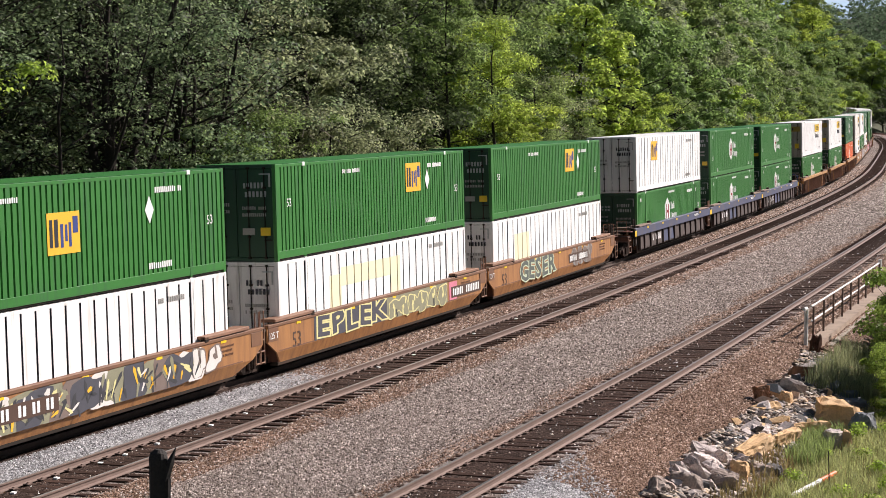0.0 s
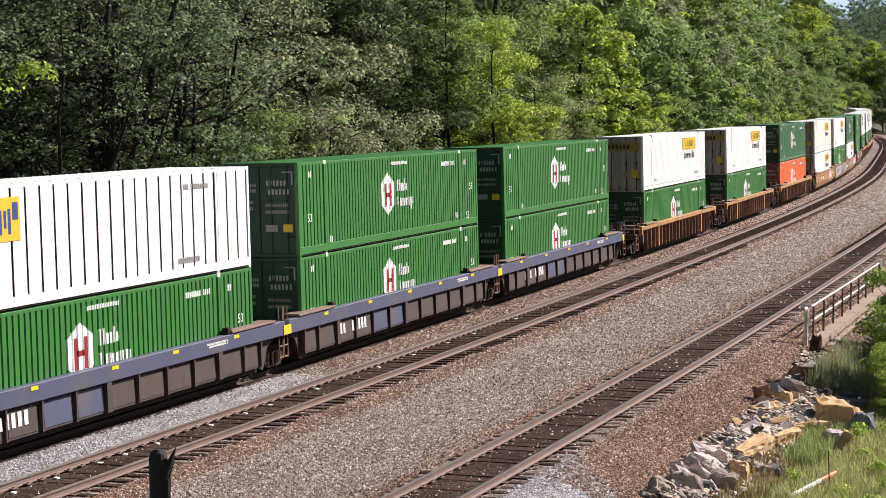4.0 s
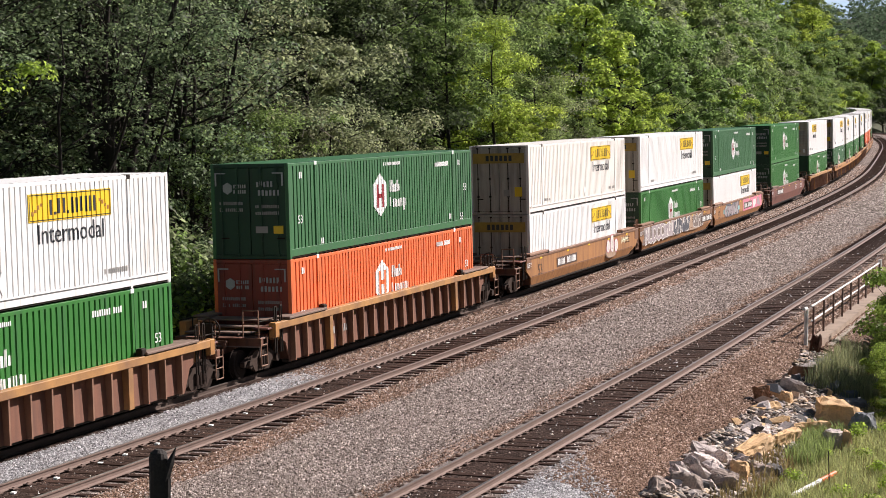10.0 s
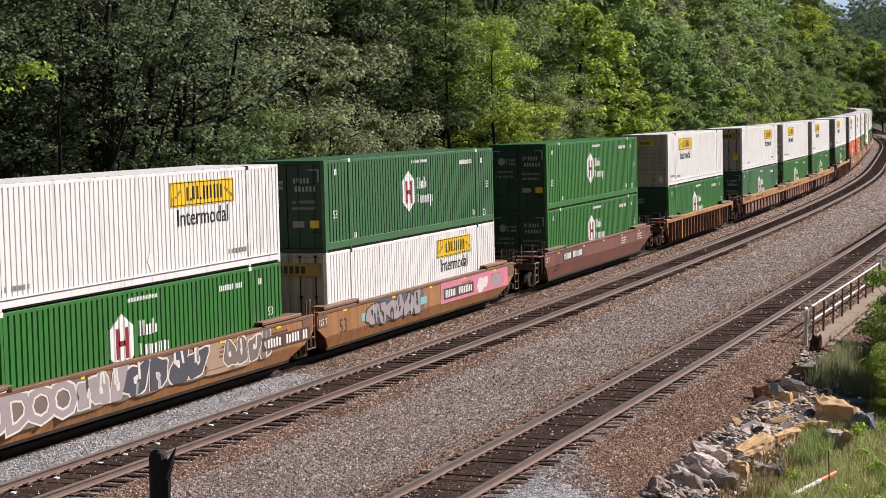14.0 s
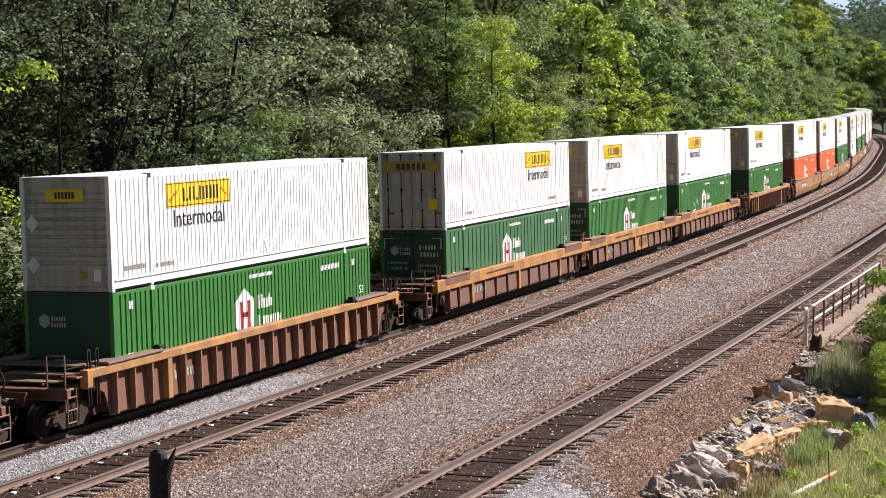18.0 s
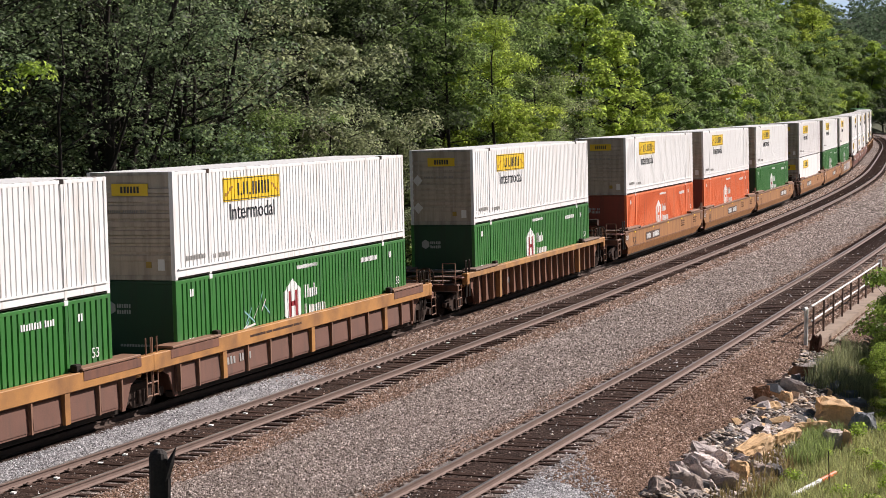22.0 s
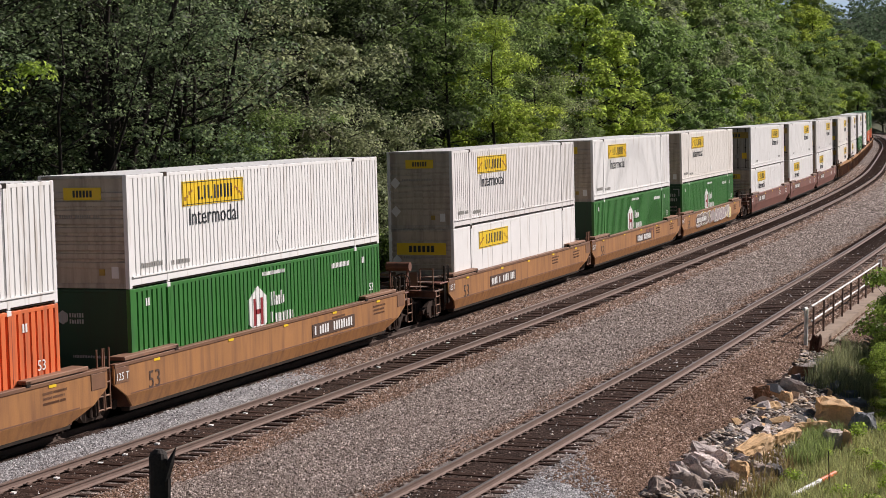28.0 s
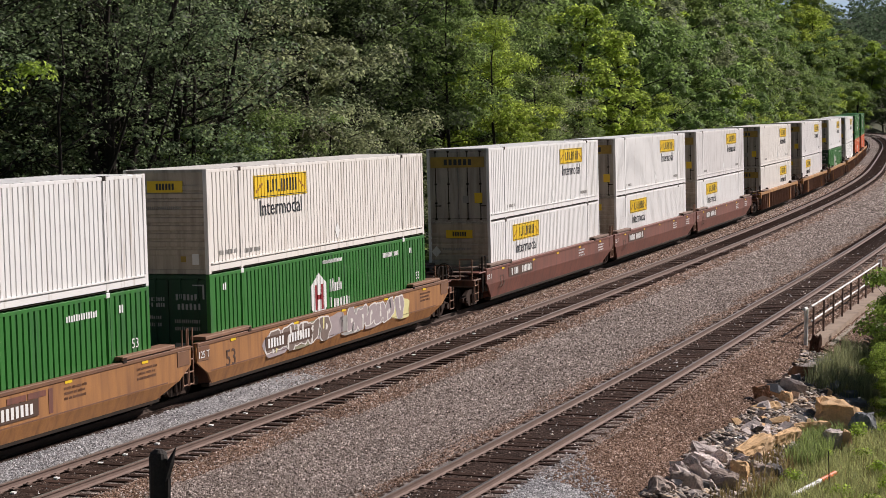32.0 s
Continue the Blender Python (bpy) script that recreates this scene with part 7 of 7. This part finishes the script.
def build_rocks():
    T, G, D, K, B, R = "rock_tan", "rock", "rock_dark", "rock_pink", "rock_blue", "rock_rust"
    rock(1, 71.2, 17.15, 1.35, 1.05, 0.98, T, "large flat-topped iron-stained boulder", -22, 6, 4, 0.0)
    rock(2, 70.6, 17.95, 0.6, 0.45, 0.75, B, "blue-grey rock against the boulder", 10, 5)
    rock(5, 68.2, 17.45, 0.5, 0.36, 0.62, G, "grey upright slab of rock in the grass", 35, 15)
    rock(13, 68.2, 17.75, 0.16, 0.4, 0.66, T, "narrow tan slab of rock in the grass", 30, 10, 14)
    rock(14, 63.6, 16.75, 0.55, 0.45, 0.38, D, "dark rock half in the grass", 15, 10)
    rock(11, 64.5, 16.15, 1.6, 0.5, 0.42, T, "long flat tan slab of rock", 50, -4, -6, -0.12)
    rock(10, 66.7, 16.5, 1.3, 0.42, 0.36, T, "tan weathered ledge rock", 45, 0, -4, -0.14)
    rock(9, 69.0, 16.8, 1.2, 0.4, 0.3, T, "thin tan ledge of rock", 20, -8, -4, -0.18)
    rock(6, 58.7, 15.25, 0.85, 0.5, 0.5, "rock_brown", "grey-brown angular boulder beside gravel", 40, 10, 20)
    rock(7, 59.4, 15.6, 0.7, 0.45, 0.55, "rock_brown", "grey-brown angular boulder beside gravel", 0, -12, 15)
    rock(22, 60.7, 16.15, 0.6, 0.4, 0.55, "rock_brown", "grey-brown rock in dry weeds", 15, 10, 0)
    rock(23, 62.0, 16.35, 0.6, 0.5, 0.7, T, "tan rock in dry weeds", 70, 0, 12)
    for k, (s, q, ln, tip, roll) in enumerate(((59.8, 15.6, 0.9, 12, 30), (60.2, 15.4, 0.8, -14, 38), (60.6, 15.75, 1.0, 20, 26), (61.0, 15.45, 0.85, -8, 34), (61.3, 15.9, 0.75, 16, 40), (61.7, 15.6, 0.95, -18, 24), (62.1, 15.3, 0.8, 10, 20), (62.5, 15.75, 0.7, -10, 32), (62.9, 15.25, 0.8, 22, 12))):
        rock(80 + k, s, q, ln, 0.42, 0.26, K if k % 3 else G, "pinkish split slab of rock in the heap" if k % 3 else "grey split slab of rock in the heap", 30 + 13 * (k % 4), tip, roll, -0.12)
    rock(19, 67.0, 15.8, 0.5, 0.42, 0.36, K, "pinkish grey rock in the heap", 20, 12)
    rock(3, 71.6, 14.95, 0.42, 0.38, 0.58, R, "rust-orange upright angular rock", 35, 0)
    rock(4, 70.4, 15.3, 0.85, 0.45, 0.36, T, "tan angular slab in the heap", 20, 14, -6)
    rock(24, 71.8, 15.6, 0.34, 0.3, 0.55, T, "tan upright wedge of rock", 60, 0, 14)
    rock(25, 73.7, 15.4, 0.8, 0.2, 0.7, G, "tilted grey slab of rock", -20, 30, 18)
    rock(26, 76.6, 15.2, 1.0, 0.55, 0.5, R, "dark rust-brown overhanging edge rock", 15, -12)
    rock(27, 70.8, 16.35, 0.7, 0.5, 0.28, G, "grey broken slab of rock", 40, 15, 8)
    rock(28, 72.6, 16.2, 0.5, 0.4, 0.36, D, "dark rock in the heap", 10, 0)
    rock(31, 74.2, 17.2, 1.1, 0.6, 0.5, B, "blue-grey rock in the shade of the shrubs", 30, 8, 4)
    rock(32, 75.6, 16.9, 0.9, 0.5, 0.45, B, "blue-grey rock in the shade of the shrubs", 70, -10, 6)
    rock(33, 63.0, 16.55, 0.7, 0.4, 0.5, "rock_brown", "grey-brown rock under a tan ledge", 35, 10, 10)
    rng = random.Random(3)
    kinds = [(rock_mesh(60 + i, 1, d, h, sp), m) for i, (d, h, sp, m) in enumerate(((0.7, 0.30, 0.4, G), (0.5, 0.22, 0.3, K), (0.8, 0.5, 0.6, G), (0.6, 0.25, 0.4, K), (0.7, 0.4, 0.6, B), (0.75, 0.45, 0.6, T), (0.5, 0.2, 0.3, G), (0.8, 0.4, 0.5, D)))]
    for me, m in kinds:
        me.materials.append(M[m])
    words = {G: "grey splintered stone", K: "pinkish grey stone chip", T: "tan broken stone", D: "dark broken stone", B: "blue-grey broken stone"}
    for i in range(262):
        s = rng.uniform(58.6, 80.5) if i % 3 else rng.uniform(66, 80)
        q0, q1 = heap_band(s)
        q = q0 + (q1 - q0) * rng.betavariate(1.3, 1.5)
        me, m = kinds[i % 8]
        if s > 73 and m in (K, T) and rng.random() < 0.75:
            me, m = kinds[4]
        x, y, h = on_line(s, q)
        k = rng.uniform(0.14, 0.34) if rng.random() < 0.7 else rng.uniform(0.34, 0.60)
        up = 0.22 * math.sin(math.pi * min(1, max(0, (q - q0) / (q1 - q0)))) * rng.random()
        ob = tagged(new("rock", me), words[m] + " in a rubble heap", "rock", group="rocks beside the near track")
        ob.matrix_basis = pose(float(x), float(y), bed_z(q) - 0.03 + up, rng.gauss(0, 24), rng.gauss(0, 24), rng.uniform(0, 360)) @ Matrix.Diagonal((k * rng.uniform(0.9, 1.8), k, k * rng.uniform(0.7, 1.3), 1))
    # small sharp rubble between them
    nr = np.random.default_rng(17)
    n = 5200
    s = nr.uniform(58, 81.5, n)
    q0, q1 = heap_band(s)
    q = q0 - 0.12 + (q1 - q0 + 0.2) * nr.random(n)
    x, y, h = on_line(s, q)
    z = np.interp(q, [13.0, 13.5, 14.6, 15.9, 17.0, 18.0], [-0.10, -0.16, -0.46, -0.75, -1.12, -1.15])
    octa = np.array([(1, 0, 0), (0, 1, 0), (-1, 0, 0), (0, -1, 0), (0, 0, 1), (0, 0, -1)], float)
    V = octa[None] * nr.uniform(0.4, 1.4, (n, 6, 1)) + nr.normal(0, 0.25, (n, 6, 3))
    V *= nr.uniform(0.03, 0.11, (n, 1, 1)) * np.array([1.3, 1.0, 0.6])
    V += np.stack([x, y, z + 0.05 + 0.12 * np.sin(np.pi * np.clip((q - q0) / (q1 - q0), 0, 1))], -1)[:, None]
    tri = np.array([(0, 1, 4), (1, 2, 4), (2, 3, 4), (3, 0, 4), (1, 0, 5), (2, 1, 5), (3, 2, 5), (0, 3, 5)])
    F = (tri[None] + (np.arange(n) * 6)[:, None, None]).reshape(-1, 3)
    tagged(new("rubble", fast_mesh("rubble", V.reshape(-1, 3), F, "rubble")), "small sharp grey-brown rubble between the rocks", "rubble", kind="stuff")


def blades(name, n, area, hgt, width, material, seed, label, keep=None):
    """Grass: narrow bent blades on the ground between two stretches of the line."""
    rng = np.random.default_rng(seed)
    s0, s1, q0, q1 = area
    s, q = rng.uniform(s0, s1, n), rng.uniform(q0, q1, n)
    if keep is not None:
        k = keep(s, q, rng)
        s, q = s[k], q[k]
    n = len(s)
    h = np.interp(s, LINE_S, LINE_H)
    X = np.interp(s, LINE_S, LINE_X) + q * np.sin(h)
    Y = np.interp(s, LINE_S, LINE_Y) - q * np.cos(h)
    Z = ground_z(X, Y, s, q)
    Z = np.maximum(Z, np.interp(q, [13.0, 14.6, 15.9, 17.0, 18.0], [-0.10, -0.46, -0.75, -1.15, -9.0]))
    a = rng.uniform(0, 2 * np.pi, n)
    L = hgt * rng.uniform(0.4, 1.25, n)
    w = width * rng.uniform(0.7, 1.3, n)
    ca, sa = np.cos(a), np.sin(a)
    b = rng.uniform(0.1, 0.6, n) * L
    dx, dy = np.cos(a + 1.57), np.sin(a + 1.57)
    P0 = np.stack([X - ca * w, Y - sa * w, Z - 0.05], -1)
    P1 = np.stack([X + ca * w, Y + sa * w, Z - 0.05], -1)
    P2 = np.stack([X + dx * b * 0.35 + ca * w * 0.8, Y + dy * b * 0.35 + sa * w * 0.8, Z + L * 0.6], -1)
    P3 = np.stack([X + dx * b * 0.35 - ca * w * 0.8, Y + dy * b * 0.35 - sa * w * 0.8, Z + L * 0.6], -1)
    P4 = np.stack([X + dx * b, Y + dy * b, Z + L], -1)
    V = np.stack([P0, P1, P2, P3, P4], 1).reshape(-1, 3)
    k = np.arange(n)[:, None] * 5
    F = np.concatenate([k + np.array([[0, 1, 2]]), k + np.array([[0, 2, 3]]), k + np.array([[3, 2, 4]])], 1).reshape(-1, 3)
    tagged(new(name, fast_mesh(name, V, F, material)), label, "grass", kind="stuff")


def build_grass():
    def edge(s, q, rng):
        line = np.where(s < 66, 17.2, 17.7) + 0.35 * np.sin(s * 1.7)
        return q > line + rng.normal(0, 0.35, len(s))
    blades("grass", 120000, (54, 84, 16.2, 22.5), 0.27, 0.008, "grass", 21, "uncut green grass beside the rocks", edge)
    blades("dry_grass", 6000, (54, 84, 16.0, 23), 0.42, 0.006, "straw", 22, "dry straw-coloured grass stems", edge)
    blades("tall_weeds", 700, (59, 66, 16.3, 17.2), 0.42, 0.014, "straw", 23, "yellowing weeds among the rocks")
    blades("tall_weeds", 6000, (75, 83, 15.6, 18.0), 0.8, 0.009, "sage", 24, "tall grey-green weeds by the fence")
    blades("tall_weeds", 2600, (65.2, 69.8, 16.75, 17.6), 0.48, 0.012, "weed", 25, "upright leafy green weeds by the rocks")
    # broad-leaved weeds in the grass
    nr = np.random.default_rng(31)
    cs, rs = [], []
    for _ in range(70):
        s, q = nr.uniform(55, 80), nr.uniform(17.2, 22)
        x, y, h = on_line(s, q)
        cs.append((float(x), float(y), height_at(float(x), float(y)) + nr.uniform(0.1, 0.35)))
        rs.append(nr.uniform(0.2, 0.45))
    V, F = leaves(nr, cs, rs, 12000, 0.075)
    tagged(new("broad_weeds", fast_mesh("broad_weeds", V, F, "leaf_b")), "broad-leaved green weeds in the grass", "weeds", kind="stuff")


def build_fence():
    top = tagged(empty("fence"), "white two-rail pipe fence with rusty brown posts on a timber edge", "fence")
    q = 14.3

    def at(s, z, qq=q):
        x, y, _ = on_line(s, qq)
        return Vector((float(x), float(y), z))

    for s, w in ((82.85, 0.075), (103.6, 0.085)):
        bm = bmesh.new()
        a, b = at(s, -0.62), at(s, 0.90)
        rod(bm, a, b, w, n=10)
        part("end_post", bm, "white_rail", top, "stout white end post")
    part("post_arm", rods([(at(82.85, 0.90), at(82.35, 0.92))], 0.06, 8), "white_rail", top)
    for z0, z1 in ((0.86, 0.77), (0.34, 0.22)):
        seg = 6
        for i in range(seg):
            s0, s1 = 83.9 + (103.2 - 83.9) * i / seg, 83.9 + (103.2 - 83.9) * (i + 1) / seg
            za, zb = z0 + (z1 - z0) * i / seg, z0 + (z1 - z0) * (i + 1) / seg
            part("rail", rods([(at(s0 + 0.04, za), at(s1 - 0.04, zb))], 0.035, 8), "white_rail", top)
    for i in range(9):
        s = 84.1 + i * 2.35
        part("post", rods([(at(s, -0.55, q + 0.05), at(s, 0.84 - 0.01 * i, q + 0.05))], 0.04, 8), "rail", top, "rusty brown post")
    for i in range(6):
        s0, s1 = 83.6 + i * 3.4, 83.6 + (i + 1) * 3.4 - 0.03
        bm = bmesh.new()
        p, r = at(s0, 0), at(s1, 0)
        d = (r - p).normalized()
        n = Vector((d.y, -d.x, 0))
        vs = [bm.verts.new(v) for v in (p - n * 0.05 + Vector((0, 0, -0.50)), p + n * 0.45 + Vector((0, 0, -0.50)), r + n * 0.45 + Vector((0, 0, -0.50)), r - n * 0.05 + Vector((0, 0, -0.50)),
                                        p - n * 0.05 + Vector((0, 0, -0.30)), p + n * 0.45 + Vector((0, 0, -0.30)), r + n * 0.45 + Vector((0, 0, -0.30)), r - n * 0.05 + Vector((0, 0, -0.30)))]
        for f in ((0, 3, 2, 1), (4, 5, 6, 7), (0, 1, 5, 4), (1, 2, 6, 5), (2, 3, 7, 6), (3, 0, 4, 7)):
            bm.faces.new([vs[k] for k in f])
        part("deck_plank", bm, "plank", top, "weathered timber edge plank")
    # concrete wing wall under the deck
    w = bmesh.new()
    p, r = at(84.2, 0, q + 0.42), at(104, 0, q + 0.42)
    d = (r - p).normalized()
    n = Vector((d.y, -d.x, 0))
    vs = [w.verts.new(v) for v in (p + Vector((0, 0, -1.6)), p + n * 0.3 + Vector((0, 0, -1.6)), r + n * 0.3 + Vector((0, 0, -1.6)), r + Vector((0, 0, -1.6)),
                                   p + Vector((0, 0, -0.504)), p + n * 0.3 + Vector((0, 0, -0.504)), r + n * 0.3 + Vector((0, 0, -0.504)), r + Vector((0, 0, -0.504)))]
    for f in ((0, 3, 2, 1), (4, 5, 6, 7), (0, 1, 5, 4), (1, 2, 6, 5), (2, 3, 7, 6), (3, 0, 4, 7)):
        w.faces.new([vs[k] for k in f])
    me = bpy.data.meshes.new("wing_wall")
    w.to_mesh(me)
    w.free()
    me.materials.append(M["concrete"])
    tagged(new("wing_wall", me), "stained tan concrete wing wall under the fence", "retaining wall", kind="structure")
    # the rotten butt of a timber by the first post
    butt = tagged(empty("timber_butt"), "rotten red-brown timber stump by the fence end", "post")
    x, y, _ = on_line(82.0, 14.72)
    bm = bmesh.new()
    rng = random.Random(12)
    rings = []
    for k, (z, r) in enumerate(((-0.85, 0.20), (-0.45, 0.19), (-0.10, 0.20), (0.06, 0.17), (0.10, 0.10))):
        ring = []
        for i in range(11):
            t = 2 * math.pi * i / 11
            rr = r * (1 + rng.uniform(-0.16, 0.16))
            ring.append(bm.verts.new((float(x) + rr * math.cos(t) + 0.03 * k, float(y) + rr * math.sin(t), z + (rng.uniform(-0.07, 0.07) if k > 2 else 0))))
        rings.append(ring)
    for a, b in zip(rings[:-1], rings[1:]):
        for i in range(11):
            bm.faces.new((a[i], a[(i + 1) % 11], b[(i + 1) % 11], b[i]))
    bm.faces.new(rings[-1])
    part("stump", bm, "rot", butt)
    for k, (dx, dz, ln) in enumerate(((0.18, -0.55, 0.75), (0.10, -0.30, 0.6), (-0.25, -0.62, 0.55))):
        p = Vector((float(x) + dx, float(y) - 0.1, dz))
        part("broken_slat", rods([(p, p + Vector((ln * (1 if dx > 0 else -0.8), 0.1 * k, -0.25)))], 0.035, 5), "rot", butt, "broken strip of wood")


def build_post():
    """The broken black post that stands before the camera."""
    x, y = -2.50, 16.0
    z0, z1 = height_at(x, y) - 0.3, 5.02
    top = tagged(empty("broken_post"), "blackened broken wooden post with a splintered top", "post")
    rng = random.Random(8)
    bm = bmesh.new()
    rings = []
    for k, (z, r) in enumerate(((z0, 0.095), (z0 + 1.0, 0.090), (z1 - 0.5, 0.084), (z1 - 0.12, 0.084), (z1 - 0.06, 0.083), (z1 - 0.015, 0.068), (z1 + 0.012, 0.035))):
        ring = []
        for i in range(16):
            t = 2 * math.pi * i / 16
            rr = r * (1 + 0.06 * math.sin(3 * t + k) + rng.uniform(-0.03, 0.03))
            dz = rng.uniform(-0.005, 0.005) if k >= 3 else 0
            ring.append(bm.verts.new((x + rr * math.cos(t), y + rr * math.sin(t), z + dz)))
        rings.append(ring)
    for a, b in zip(rings[:-1], rings[1:]):
        for i in range(16):
            bm.faces.new((a[i], a[(i + 1) % 16], b[(i + 1) % 16], b[i]))
    bm.faces.new(rings[-1])
    part("post_shaft", bm, "char", top)
    bm = bmesh.new()
    a = [(x + 0.055, y - 0.03, z1 - 0.26), (x + 0.105, y - 0.03, z1 - 0.10), (x + 0.155, y - 0.02, z1 + 0.035)]
    for (p, w), (r, v) in zip(zip(a[:-1], (0.045, 0.034)), zip(a[1:], (0.034, 0.004))):
        rod(bm, p, r, w, v, n=6)
    part("splinter", bm, "char", top, "split-off sliver of wood")
    bm = bmesh.new()
    rod(bm, (x + 0.085, y - 0.04, z1 - 0.55), (x + 0.08, y - 0.03, z1 - 0.24), 0.02, 0.035, n=6)
    part("splinter", bm, "char", top, "split-off sliver of wood")


def build_stakes():
    a = Vector((8.05, 41.9, height_at(8.05, 41.9) + 0.12))
    b = Vector((9.55, 44.1, height_at(9.55, 44.1) + 0.22))
    top = tagged(empty("marker_stake"), "white marker stake with an orange end lying in the grass", "stake")
    part("shaft", rods([(a, a.lerp(b, 0.66))], 0.055, 10), "white_rail", top, "white painted shaft")
    part("end_band", rods([(a.lerp(b, 0.66), b)], 0.058, 10), "pipe_orange", top, "orange painted end")
    x, y, _ = on_line(63.2, 18.25)
    z = height_at(float(x), float(y))
    me = bpy.data.meshes.new("thin_stake")
    bm = rods([((float(x), float(y), z - 0.1), (float(x) - 0.05, float(y), z + 0.92))], 0.013, 6)
    bm.to_mesh(me)
    bm.free()
    me.materials.append(M["char"])
    tagged(new("thin_stake", me), "thin dark metal stake in the grass", "stake")


def build_side_shrubs():
    near_a = shrub(41, 3.6, 2.0, "leaf_f", 24000, 0.115, "bright leafy shrub beside the fence")
    near_b = shrub(42, 3.0, 1.9, "leaf_f", 20000, 0.11, "leafy yellow-green shrub beside the fence")
    for src, s, q, k in ((near_a, 78.2, 18.9, 1.0), (near_b, 74.6, 18.55, 0.62), (near_b, 81.0, 18.2, 0.85), (near_a, 83.5, 18.6, 0.95), (near_b, 73.4, 18.6, 0.42), (near_a, 87.5, 17.9, 0.75), (near_b, 90.5, 17.2, 0.75)):
        plant(src, s, q, s * 37 % 360, k)


build_rocks()
build_grass()
build_fence()
build_post()
build_stakes()
build_side_shrubs()


# ---- what moves ----
def stand(start, z, gone):
    """The pose of a thing riding on the train: a chord of the line, canted with it."""
    s = start - gone
    ax, ay, _ = on_line(s - 9.7)
    bx, by, _ = on_line(s + 9.7)
    head = math.degrees(math.atan2(by - ay, bx - ax))
    return pose(float(ax + bx) / 2, float(ay + by) / 2, 0, 0, 0, head) @ pose(0, 0, 0, -math.degrees(CANT / 1.5)) @ pose(0, 0, z)


def motions():
    for ob, start, z in ROLLING:
        walk(ob, [(2.0 * i, stand(start, z, g)) for i, g in enumerate(GONE)])
    # wheels roll with the train; all leading axles turn alike, and all trailing ones
    times = [i / FPS for i in range(32 * FPS + 1)]
    gone = np.interp(times, [2.0 * i for i in range(len(GONE))], GONE)
    shared = {}
    for ob in [o for o in scene.objects if o.name.split(".")[0] == "wheelset"]:
        x = round(ob.matrix_basis.translation.x, 2)
        if x not in shared:
            walk(ob, [(t, pose(x, 0, WHEEL_R) @ Matrix.Rotation(-g / WHEEL_R, 4, "Y")) for t, g in zip(times, gone)])
            shared[x] = ob.animation_data
        else:
            ob.rotation_mode = "QUATERNION"
            ob.animation_data_create()
            ob.animation_data.action = shared[x].action
            ob.animation_data.action_slot = shared[x].action_slot


motions()
